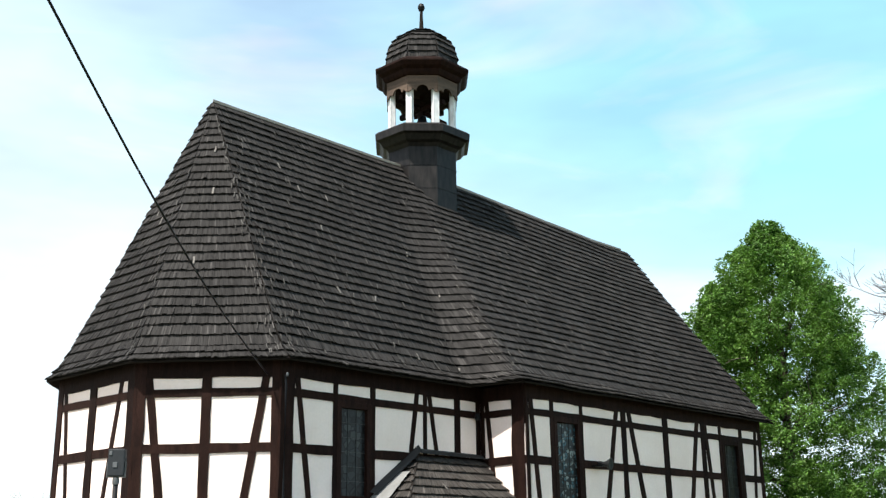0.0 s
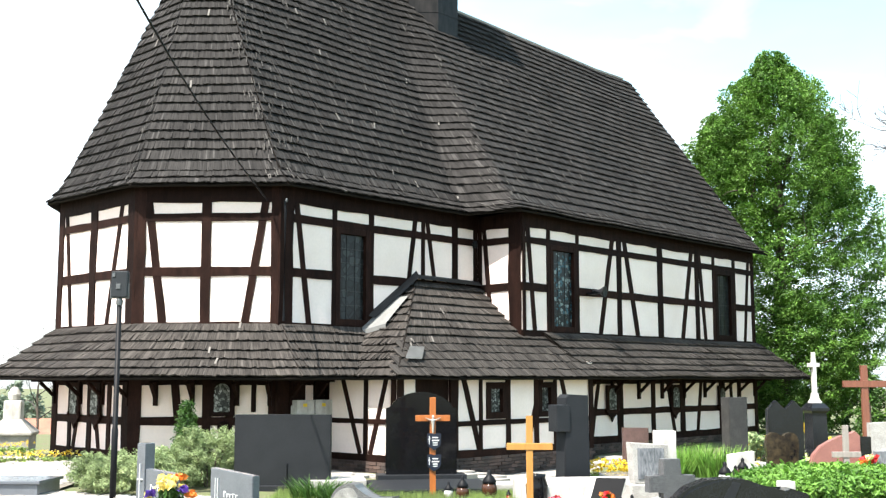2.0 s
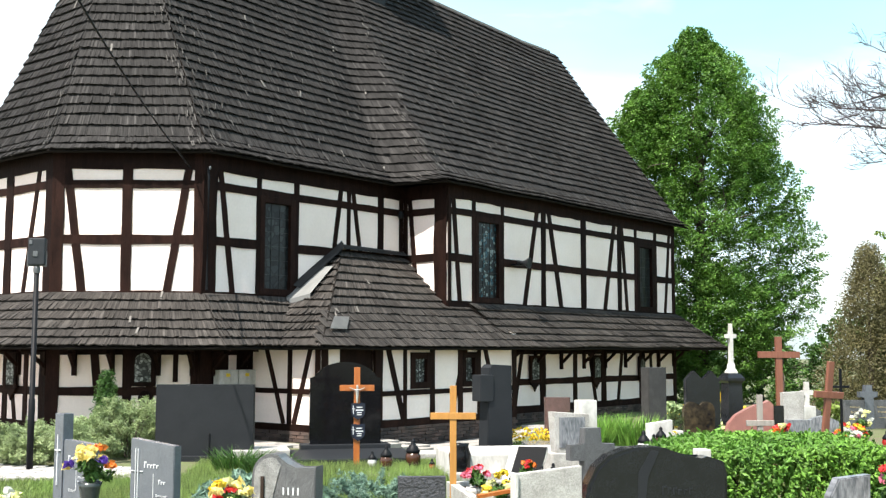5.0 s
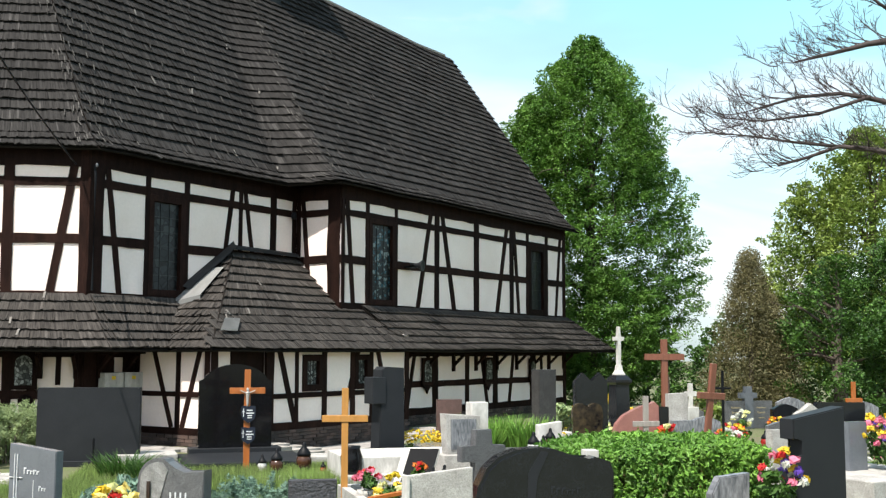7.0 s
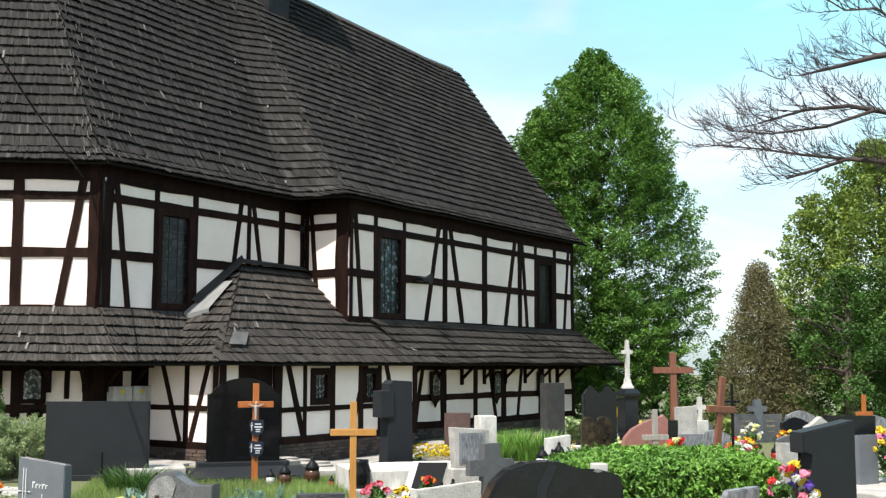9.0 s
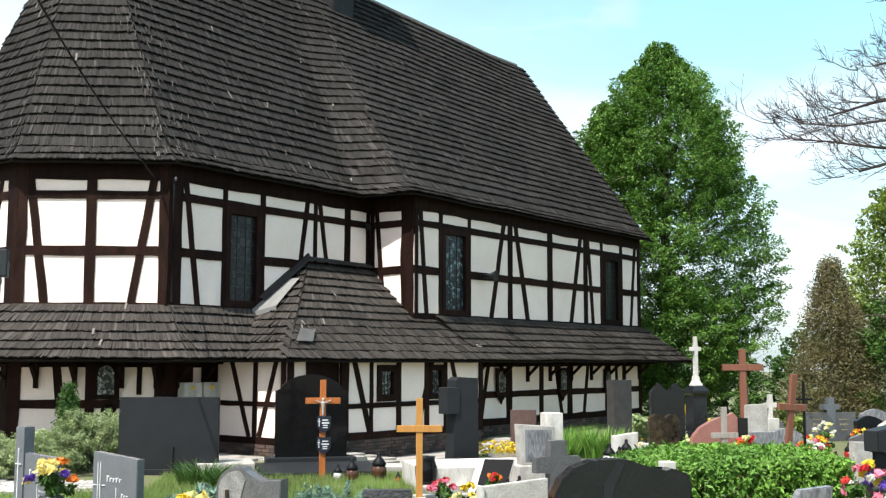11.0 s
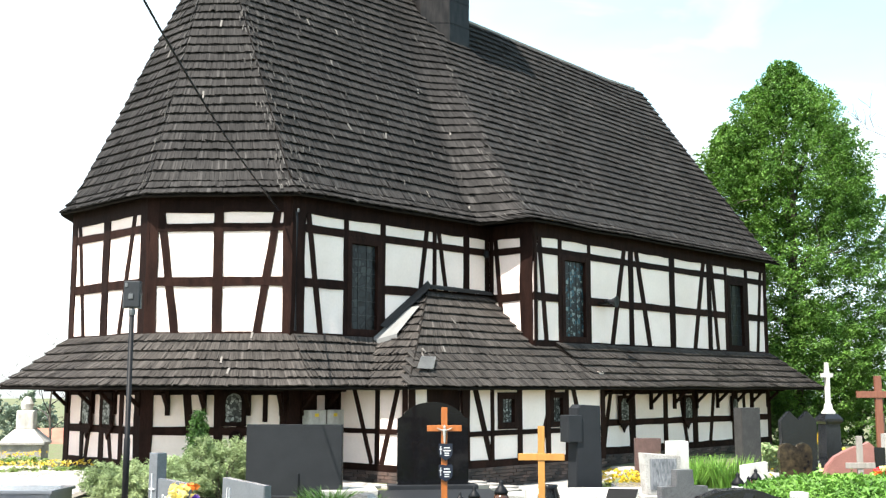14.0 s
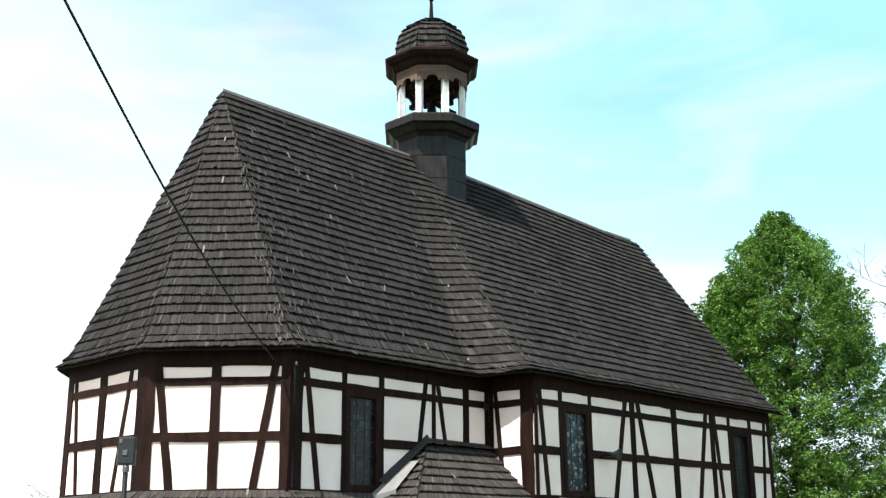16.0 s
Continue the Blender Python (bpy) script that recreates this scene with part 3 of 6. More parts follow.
def deck(fn, nu, nv, thick=0.05):
    """The boards under the shingles, as a sheet with thickness."""
    bm = bmesh.new()
    g = [[bm.verts.new(fn(i / nu, j / nv)) for i in range(nu + 1)] for j in range(nv + 1)]
    for j in range(nv):
        for i in range(nu):
            vs = [g[j][i], g[j][i + 1], g[j + 1][i + 1], g[j + 1][i]]
            if len({tuple(round(c, 4) for c in v.co) for v in vs}) == 4:
                bm.faces.new(vs)
            else:
                bm.faces.new(vs[:3]) if (vs[2].co - vs[3].co).length < 1e-4 else None
    bmesh.ops.recalc_face_normals(bm, faces=bm.faces)
    if sum(f.normal.z for f in bm.faces) < 0:
        bmesh.ops.reverse_faces(bm, faces=bm.faces)
    bmesh.ops.solidify(bm, geom=bm.faces[:], thickness=thick)
    return bm


class Roof:
    """A roof part of the church: boards, and shingles joined patch by patch."""

    def __init__(self, name, label, cover=SHINGLE):
        self.name, self.label, self.ob, self.cover = name, label, None, cover
        self.verts, self.faces, self.grain = [], [], []

    def patch(self, fn, length, slope, course, width, keep=None, grid=(12, 10), seed=0, lift=0.074, skip_rows=0, boards=True):
        v, f, g = courses(fn, length, slope, course, width, keep, seed, lift, skip_rows)
        self.grain += g
        j = len(self.verts)
        self.verts += v
        self.faces += [tuple(i + j for i in q) for q in f]
        if boards:
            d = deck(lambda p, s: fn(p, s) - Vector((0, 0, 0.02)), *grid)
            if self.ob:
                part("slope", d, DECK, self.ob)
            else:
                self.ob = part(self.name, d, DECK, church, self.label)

    def done(self):
        part("shingles", shingle_mesh("shingles", self.verts, self.faces, self.grain), self.cover, self.ob)["kind"] = "stuff"
        return self.ob


def curve(table, s):
    for (s0, a), (s1, b) in zip(table, table[1:]):
        if s <= s1:
            return a + (b - a) * (s - s0) / (s1 - s0)
    return table[-1][1]


def smooth(v):
    v = min(1.0, max(0.0, v))
    return v * v * (3 - 2 * v)


# share of the way in, and height, for the steep flared slopes
CHOIR_IN = [(0, 0), (0.06, 0.085), (0.12, 0.16), (1, 1)]
CHOIR_UP = [(0, EAVE), (0.06, EAVE + 0.36), (0.12, EAVE + 0.95), (1, RIDGE)]
NAVE_IN = [(0, 0), (0.06, 0.07), (0.12, 0.14), (1, 1)]
NAVE_UP = [(0, EAVE), (0.06, EAVE + 0.3), (0.12, EAVE + 0.9), (1, RIDGE)]


def side_roof(p, s, back=False):
    x = 0.9 * curve(CHOIR_IN, s) + p * (NAVE_END - 0.15 + 0.95 * s - 0.9 * curve(CHOIR_IN, s))
    yc, zc = MID * curve(CHOIR_IN, s), curve(CHOIR_UP, s)
    yn, zn = -1.66 + (MID + 1.66) * curve(NAVE_IN, s), curve(NAVE_UP, s)
    x0, x1 = 6.6 + 0.95 * s, 7.05 + 2.45 * s
    k = smooth((x - x0) / (x1 - x0))
    sag = -0.10 * math.sin(math.pi * s) * math.sin(math.pi * min(1, max(0, p))) + 0.035 * noise.noise(Vector((x * 0.45, s * 5, 3))) - 0.34 * s * smooth((p - 0.4) / 0.6)
    y = yc + (yn - yc) * k
    return Vector((x, 2 * MID - y if back else y, zc + (zn - zc) * k + sag))


APEX = Vector((0.9, MID, RIDGE))


def fan(a, b):
    """A three-cornered slope of the choir's end, from an eave a to b up to the apex."""
    a, b = Vector((*a, 0)), Vector((*b, 0))

    def fn(p, s):
        e = a.lerp(b, p)
        q = e.lerp(Vector((APEX.x, APEX.y, 0)), curve(CHOIR_IN, s) * 0.999)
        q.z = curve(CHOIR_UP, s) + 0.02 * noise.noise(Vector((q.x, q.y, s * 4)))
        return q
    return fn


main_roof = Roof("roof", "steep dark weathered shingle roof")
main_roof.patch(side_roof, 22.2, 10.4, 0.325, 0.046, grid=(90, 30), seed=1)
main_roof.patch(lambda p, s: side_roof(p, s, True), 22.2, 10.4, 0.29, 0.4, grid=(60, 24), seed=2)
E_LEFT, E_END, E_SIDE = (-2.55, 7.18), (-2.55, 2.98), (0.0, 0.0)
main_roof.patch(fan(E_END, E_SIDE), 3.9, 10.2, 0.322, 0.046, grid=(8, 30), seed=3)
main_roof.patch(fan(E_LEFT, E_END), 4.2, 10.2, 0.322, 0.046, grid=(8, 30), seed=4)
main_roof.patch(fan((0.0, 10.16), E_LEFT), 3.9, 10.2, 0.29, 0.2, grid=(8, 30), seed=5)
roof_ob = main_roof.done()
# ridge boards with a pale worn edge
for i in range(20):
    x0, x1 = 0.85 + i * 1.085, 0.85 + (i + 1) * 1.085
    if 8.8 < x0 < 11.0:
        continue
    za, zb = side_roof(min(1, x0 / 22.2), 1.0).z, side_roof(min(1, x1 / 22.2), 1.0).z
    m = Matrix.Translation((x0, MID - 0.05, za - 0.02)) @ Matrix.Rotation(-math.atan2(zb - za, 1.085), 4, "Y")
    part("ridge_board", box((0, -0.03, -0.02), (1.08, 0.0, 0.07), 0.006), GREYWOOD, roof_ob, at=m)
# gable boards at the far end
gable = bmesh.new()
vs = [gable.verts.new((21.55, y, z)) for y, z in ((-1.3, EAVE - 0.1), (11.46, EAVE - 0.1), (MID, RIDGE - 0.75))]
gable.faces.new(vs)
bmesh.ops.solidify(gable, geom=gable.faces[:], thickness=0.08)
part("gable", gable, OLDWOOD, church, "dark boarded gable")


def strip(e0, e1, t0, t1, ze=2.13, zt=3.45, sag=0.05):
    """A lean-to slope from the eave e0 to e1 up to the wall line t0 to t1."""
    e0, e1, t0, t1 = (Vector((*v, z)) for v, z in ((e0, ze), (e1, ze), (t0, zt), (t1, zt)))

    def fn(p, s):
        q = e0.lerp(e1, p).lerp(t0.lerp(t1, p), s)
        q.z -= sag * math.sin(math.pi * s) - 0.02 * noise.noise(Vector((q.x * 0.6, q.y * 0.6, s)))
        return q
    return fn


skirt = Roof("skirt_roof", "low dark shingle roof along the walls", SHINGLE_LOW)
S_LEFT, S_END, S_SIDE = (-3.8, 7.7), (-3.8, 2.46), (-0.52, -1.25)
skirt.patch(strip((-0.5, 11.4), S_LEFT, (0.145, 9.81), C_LEFT), 4.9, 2.1, 0.33, 0.12, seed=11)
skirt.patch(strip(S_LEFT, S_END, C_LEFT, C_END), 5.2, 2.05, 0.33, 0.05, seed=12)
skirt.patch(strip(S_END, S_SIDE, C_END, C_SIDE), 4.9, 2.05, 0.33, 0.05, seed=13)
skirt.patch(strip(S_SIDE, (2.2, -1.25), C_SIDE, (4.0, 0.35)), 3.0, 2.05, 0.33, 0.05, seed=14)
skirt.patch(strip((9.3, -2.6), (23.4, -2.6), (8.4, -1.3), (21.6, -1.3)), 14, 1.85, 0.33, 0.05, seed=15, grid=(30, 8))
skirt.patch(strip((23.4, -2.6), (23.4, 12.7), (21.6, -1.3), (21.6, 11.46)), 15, 2.2, 0.33, 0.4, seed=16)
skirt.done()
porch_roof = Roof("porch_roof", "dark hipped shingle roof over the porch", SHINGLE_LOW)
porch_front = strip((1.2, -2.6), (10.2, -2.6), (4.84, 0.35), (7.6, 0.35), zt=4.8, sag=0.06)
outside = lambda q: not (q.x > 7.45 and q.y > -1.3)
porch_roof.patch(porch_front, 9, 3.96, 0.33, 0.05, keep=outside, seed=21, grid=(24, 12), skip_rows=4)
porch_roof.patch(strip((1.2, 0.35), (1.2, -2.6), (4.8, 0.35), (4.84, 0.3), zt=4.8, sag=0.04), 3, 4.4, 0.33, 0.05, seed=22)
porch_ob = porch_roof.done()
# hip and ridge cover
part("hip_cover", tube([porch_front(0, s / 8) + Vector((0, 0, 0.03)) for s in range(9)], [0.035] * 9), DECK, porch_ob)
part("ridge_cover", raw("ridge_cover", [(4.76, 0.33, 4.98), (7.5, 0.33, 4.94), (7.5, 0.24, 4.9), (4.76, 0.22, 4.92), (4.74, 0.14, 4.83), (7.5, 0.16, 4.8)], [(0, 1, 2, 3), (3, 2, 5, 4)]), LEAD_DARK, porch_ob, "dark lead ridge sheet")
lean = lambda x, y, up=0.12: (x, y, 2.13 + (x - 1.2) * 0.742 + up)
part("flashing", raw("flashing", [lean(2.65, 0.33), lean(3.95, 0.33), lean(3.95, -0.22), lean(2.9, -0.46), lean(2.65, 0.33, 0.0), lean(2.9, -0.46, 0.0)], [(0, 1, 2, 3), (4, 0, 3, 5)]), LEAD, porch_ob, "pale grey metal flashing sheet")
part("lead_sheet", raw("lead_sheet", [lean(3.0, 0.34, 0.3), lean(4.85, 0.34, 0.24), lean(4.72, 0.08, 0.14), lean(3.1, 0.14, 0.14)], [(0, 1, 2, 3)]), LEAD_DARK, porch_ob, "dark lead sheet at the wall")
q0 = [porch_front(p, s) + Vector((0, -0.07, 0.12)) for p, s in ((0.015, 0.13), (0.085, 0.13), (0.095, 0.26), (0.025, 0.26))]
bm = bmesh.new()
bm.faces.new([bm.verts.new(v) for v in q0])
bmesh.ops.solidify(bm, geom=bm.faces[:], thickness=0.01)
part("patch", bm, LEAD, porch_ob, "grey metal patch")

# brackets under the low roof
bracket = bmesh.new()
box((-0.05, 0, 1.45), (0.05, 0.09, 2.2), bm=bracket)
box((-0.045, 0, 2.02), (0.045, 0.7, 2.12), bm=bracket)
box((-0.04, 0, 0), (0.04, 0.08, 0.5), bm=bracket, m=Matrix.Translation((0, 0.06, 1.7)) @ Matrix.Rotation(radians(-48), 4, "X"))
bracket_mesh = bpy.data.meshes.new("bracket")
bracket.to_mesh(bracket_mesh)
bracket.free()
bracket_mesh.materials.append(TIMBER)
for p, q, places in ((C_LEFT, C_END, (0.15, 1.5, 2.6, 3.8)), (C_END, C_SIDE, (0.6, 1.5, 2.6, 3.4)), (C_SIDE, C_IN, (0.3, 1.1)), (N_FRONT, N_FAR, (2.9, 4.4, 5.9, 7.3, 8.7, 10.1, 11.4, 12.6, 13.8))):
    m = wall_frame(p, q)
    for s in places:
        part("bracket", bracket_mesh, TIMBER, church, at=m @ Matrix.Translation((s, 0, 0)) @ Matrix.Rotation(math.pi, 4, "Z"))

# ---- bell turret ----
T8 = radians(22.5)
turret = part("bell_turret", lathe([(r / math.cos(T8), z) for r, z in ((1.2, 13.2), (1.2, 16.35))], 8, T8), SHEET, church, "octagonal bell turret clad in dark sheet metal", at=Matrix.Translation((10.0, MID, -0.22)))
def oct_part(name, profile, material, label=""):
    return part(name, lathe([(r / math.cos(T8), z) for r, z in profile], 8, T8), material, turret, label)
oct_part("cornice", ((1.21, 16.3), (1.3, 16.42), (1.42, 16.48), (1.55, 16.66), (1.68, 16.7), (1.7, 16.95), (1.6, 17.04), (1.2, 17.16)), SHEET)
for z in (14.75, 15.6):
    oct_part("seam", ((1.212, z), (1.212, z + 0.03)), SHEET)
for k in range(8):
    a = T8 + k * math.pi / 4
    m = Matrix.Translation((1.2 * math.cos(a), 1.2 * math.sin(a), 0)) @ Matrix.Rotation(a, 4, "Z")
    part("column", box((-0.09, -0.1, 17.0), (0.09, 0.1, 18.75), 0.015, m=m), WHITEWOOD, turret)
    # scalloped board between two columns
    a2 = k * math.pi / 4
    half = 1.27 * math.tan(T8)
    out = [(-half, 19.0), (-half, 18.35)] + [(-half * 0.78, 18.42), (-half * 0.7, 18.5)] + arc(0, 18.42, half * 0.42, 180, 0, 8) + [(half * 0.7, 18.5), (half * 0.78, 18.42), (half, 18.35), (half, 19.0)]
    m2 = Matrix.Rotation(a2 + math.pi / 2, 4, "Z") @ Matrix.Translation((0, -1.26, 0))
    part("arched_board", slab(out, 0.06, 0.0, m=m2), OLDWOOD, turret)
oct_part("upper_cornice", ((1.2, 18.98), (1.36, 19.02), (1.42, 19.1), (1.46, 19.2), (1.6, 19.28), (1.7, 19.42), (1.7, 19.5), (1.5, 19.62), (1.2, 19.8)), TIMBER, "brown moulded cornice")
oct_part("bell_beam", ((0.1, 18.55), (0.1, 18.75)), TIMBER)
part("beam", box((-1.1, -0.08, 18.3), (1.1, 0.08, 18.48)), TIMBER, turret)
part("beam", box((-0.08, -1.1, 18.1), (0.08, 1.1, 18.28)), TIMBER, turret)
part("ceiling_boards", lathe([(1.15 / math.cos(T8), 18.8), (1.15 / math.cos(T8), 18.9)], 8, T8), TIMBER, turret)
for a in (0.5, 2.1):
    part("brace", box((-1.05, -0.06, -0.07), (1.05, 0.06, 0.07), m=Matrix.Translation((0, 0, 18.1)) @ Matrix.Rotation(a, 4, "Z") @ Matrix.Rotation(radians(-32), 4, "Y")), TIMBER, turret)
part("bell", lathe([(0.3, 17.4), (0.26, 17.5), (0.18, 17.7), (0.15, 17.9), (0.05, 18.0), (0.03, 18.15)], 16), BLACKIRON, turret)
dome = oct_part("cap", ((1.24, 19.75), (1.23, 20.1), (1.14, 20.5), (0.97, 20.82), (0.63, 21.1), (0.25, 21.28), (0.15, 21.36), (0.08, 21.55), (0.05, 22.3)), DECK, "shingled cap")
CAP = [(0, 1.27, 19.72), (0.22, 1.26, 20.1), (0.45, 1.17, 20.5), (0.65, 1.0, 20.82), (0.85, 0.66, 21.1), (1, 0.28, 21.28)]
cv, cf, cg = [], [], []
for k in range(8):
    a0, a1 = T8 + (k - 1) * math.pi / 4, T8 + k * math.pi / 4

    def cap_fn(p, s, a0=a0, a1=a1):
        r = curve([(c[0], c[1]) for c in CAP], s) / math.cos(T8)
        z = curve([(c[0], c[2]) for c in CAP], s)
        return Vector((r * math.cos(a0), r * math.sin(a0), z)).lerp(Vector((r * math.cos(a1), r * math.sin(a1), z)), p)
    v, f, g = courses(cap_fn, 1, 1.9, 0.26, 0.1, seed=30 + k)
    cg += g
    cf += [tuple(i + len(cv) for i in q) for q in f]
    cv += v
part("shingles", shingle_mesh("cap shingles", cv, cf, cg), SHINGLE, dome)["kind"] = "stuff"
part("finial", lathe([(0.02, 22.2), (0.1, 22.28), (0.14, 22.4), (0.1, 22.52), (0.02, 22.58)], 16), BLACKIRON, turret)


# ---- plants ----
def leaf_mesh(name, centres, size, seed, droop=0.0, long=1.5):
    """Many small folded leaves, one at each (centre, outward) pair."""
    r = random.Random(seed)
    verts, faces = [], []
    for c, n in centres:
        n = (n + Vector((r.gauss(0, 0.55), r.gauss(0, 0.55), r.gauss(0, 0.45)))).normalized()
        t = n.cross(Vector((r.gauss(0, 1), r.gauss(0, 1), r.gauss(0, 1)))).normalized()
        b = n.cross(t)
        s = size * r.uniform(0.6, 1.3)
        j = len(verts)
        verts += [c - t * s * long / 2, c + b * s * 0.42 - n * s * 0.1, c + t * s * long / 2 - Vector((0, 0, droop * s)), c - b * s * 0.42 - n * s * 0.1]
        faces += [(j, j + 1, j + 2), (j, j + 2, j + 3)]
    return raw(name, verts, faces)


def clump(c, rad, n, r, squash=0.75):
    out = []
    for _ in range(n):
        d = Vector((r.gauss(0, 1), r.gauss(0, 1), r.gauss(0, 1))).normalized()
        k = r.uniform(0.35, 1.0) ** 0.6
        out.append((Vector(c) + Vector((d.x * rad * k, d.y * rad * k, d.z * rad * k * squash)), (d + Vector((0, 0, 0.35))).normalized()))
    return out


def spray(c, d, length, n, r, wide=0.42, droop=0.25):
    """A leafy twig: leaves fanned out along d, nodding at the tip."""
    d = Vector(d).normalized()
    side = d.cross(Vector((0.01, 0.02, 1))).normalized()
    up = side.cross(d)
    turn = r.uniform(-0.7, 0.7)
    side, up = side * math.cos(turn) + up * math.sin(turn), up * math.cos(turn) - side * math.sin(turn)
    out = []
    for _ in range(n):
        t = r.random() ** 0.8
        w = length * wide * (1.0 - 0.8 * t) * r.uniform(-1, 1)
        q = Vector(c) + d * length * t + side * w + up * r.gauss(0, 0.07 * length)
        q.z -= droop * length * t * t
        out.append((q, (up * 0.7 + d * 0.5 + Vector((r.gauss(0, 0.4), r.gauss(0, 0.4), 0.2))).normalized()))
    return out


def bush(name, x, y, rx, ry, rz, n, size, material, label, category="bush", seed=1, base=0.0, clumps=40, long=1.5, flat=2.0, sprays=0.0, rise=0.0):
    r = random.Random(seed)
    pts = []
    for k in range(clumps):
        a, h = r.uniform(0, 2 * math.pi), r.uniform(0.05, 1.0)
        w = math.sqrt(max(0.0, 1 - (h * 0.97) ** flat))
        q = r.uniform(0.72, 1.02)
        if sprays:
            d = Vector((math.cos(a), math.sin(a), r.uniform(0.15, 0.9) + rise))
            pts += spray((rx * w * q * (0.92 if rise else 0.7) * math.cos(a), ry * w * q * (0.92 if rise else 0.7) * math.sin(a), base + rz * h * q * (0.86 if rise else 0.75)), d, sprays * r.uniform(0.7, 1.3), n // clumps, r, 0.3, 0.15)
            continue
        pts += clump((rx * w * q * math.cos(a), ry * w * q * math.sin(a), base + rz * h * q * 0.92), min(rx, ry, rz) * r.uniform(0.22, 0.4), n // clumps, r)
    ob = thing(name, Matrix.Translation((x, y, height(x, y))), label, category)
    part("leaves", leaf_mesh(name, pts, size, seed, long=long), material, ob)
    st = bmesh.new()
    for k in range(7):
        a = k * 0.9 + 0.2
        tube([(0.05 * math.cos(a), 0.05 * math.sin(a), -0.05), (rx * 0.3 * math.cos(a), ry * 0.3 * math.sin(a), rz * 0.45), (rx * 0.62 * math.cos(a), ry * 0.62 * math.sin(a), rz * 0.62)], [0.02, 0.014, 0.006], 5, st)
    part("stems", st, BARK, ob)
    return ob


def limb(bm, p, d, length, rad, r, depth, tips, sag=0.0, wander=0.25, kids=3, sides=6):
    """A crooked tapering limb with side limbs."""
    pts, q, dd = [Vector(p)], Vector(p), Vector(d).normalized()
    n = 5
    for i in range(n):
        dd = (dd + Vector((r.gauss(0, wander), r.gauss(0, wander), r.gauss(0, wander) - sag)) * 0.6).normalized()
        q = q + dd * length / n
        pts.append(q.copy())
    tube(pts, [max(0.006, rad * (1 - 0.75 * i / n)) for i in range(n + 1)], sides, bm)
    tips.append((pts[-1], dd))
    if depth > 0:
        for k in range(kids):
            i = r.randint(1, n)
            side = dd.cross(Vector((r.gauss(0, 1), r.gauss(0, 1), r.gauss(0, 1)))).normalized()
            limb(bm, pts[i], dd * 0.9 + side * 0.6 + Vector((0, 0, 0.12)), length * r.uniform(0.45, 0.7), rad * 0.5 * (1 - 0.1 * i), r, depth - 1, tips, sag, wander, kids, max(3, sides - 1))


def leafy_tree(name, x, y, lobes, trunk_r, trunk_h, clumps, per, size, material, label, seed, bark=None, clump_r=0.8, inner=0.6, pointed=1.0):
    """Trunk and limbs, and a crown of many leaf clumps inside lobes (dx, dy, z0, z1, radius)."""
    r = random.Random(seed)
    ob = thing(name, Matrix.Translation((x, y, height(x, y))), label, "tree")
    bm = bmesh.new()
    top = max(l[3] for l in lobes)
    tube([(0, 0, -0.3), (0.05, 0, trunk_h * 0.5), (0, 0.1, trunk_h), (0.1, 0, top * 0.6), (0, 0, top * 0.9)], [trunk_r * 1.3, trunk_r, trunk_r * 0.85, trunk_r * 0.5, 0.03], 10, bm)
    tips = []
    for k in range(14):
        a = r.uniform(0, 6.28)
        z = trunk_h * 0.8 + (top * 0.75 - trunk_h * 0.8) * k / 14
        limb(bm, (0, 0, z), (math.cos(a), math.sin(a), 0.7), lobes[0][4] * 0.85 * (1 - 0.4 * k / 14), trunk_r * 0.35, r, 1, tips, kids=3)
    part("trunk", bm, bark or BARK, ob, smooth=True)
    pts = []
    total = sum(l[4] ** 2 * (l[3] - l[2]) for l in lobes)
    for dx, dy, z0, z1, rad in lobes:
        for _ in range(int(clumps * rad ** 2 * (z1 - z0) / total)):
            h = r.random() ** 0.9
            w = math.sin(math.pi * min(1, (0.06 + 0.94 * h)) ** 0.75) ** 0.62 if h < 0.97 else 0.15
            w *= 1 - 0.25 * h * pointed
            a, q = r.uniform(0, 6.28), r.uniform(inner, 1.0) ** 0.7
            bump = 1 + 0.42 * noise.noise(Vector((math.cos(a) * 1.7 + seed, math.sin(a) * 1.7, h * 5)))
            c = (dx + rad * w * q * bump * math.cos(a), dy + rad * w * q * bump * math.sin(a), z0 + (z1 - z0) * h)
            d = Vector((w * bump * math.cos(a) + r.gauss(0, 0.25), w * bump * math.sin(a) + r.gauss(0, 0.25), 0.3 + 1.1 * h)).normalized()
            ln = clump_r * r.uniform(1.2, 3.0)
            pts += spray(Vector(c) - d * ln * 0.6, d, ln, int(per * ln / (2 * clump_r)), r)
    part("crown", leaf_mesh(name, pts, size, seed), material, ob)
    return ob


leafy_tree("lime_tree", 14.9, 47, [(0.0, 0, 1.0, 16.8, 4.7), (2.9, 0.6, 3.6, 11.8, 3.2), (-2.4, 0, 1.5, 14.0, 3.5), (0.4, -1.5, 0.3, 6.0, 3.2), (-0.2, 0, 9.0, 16.4, 3.9), (-3.2, -0.5, 9.5, 13.2, 1.9), (1.6, 0, 10.5, 14.6, 1.8)], 0.42, 2.6, 3000, 95, 0.085, LIME,
           "tall broad lime tree in fresh green leaf", 3, clump_r=0.62, inner=0.35, pointed=0.55)
leafy_tree("maple_tree", 26.5, 43, [(0, 0, 1.5, 12.0, 4.8), (-3.2, 0, 3.0, 9.4, 2.8), (2.5, -2, 1.0, 8.5, 4.0)], 0.35, 2.5, 900, 90, 0.115, LIME_YELLOW,
           "spreading tree with sparse yellow-green young leaves", 5, clump_r=0.9, inner=0.35)
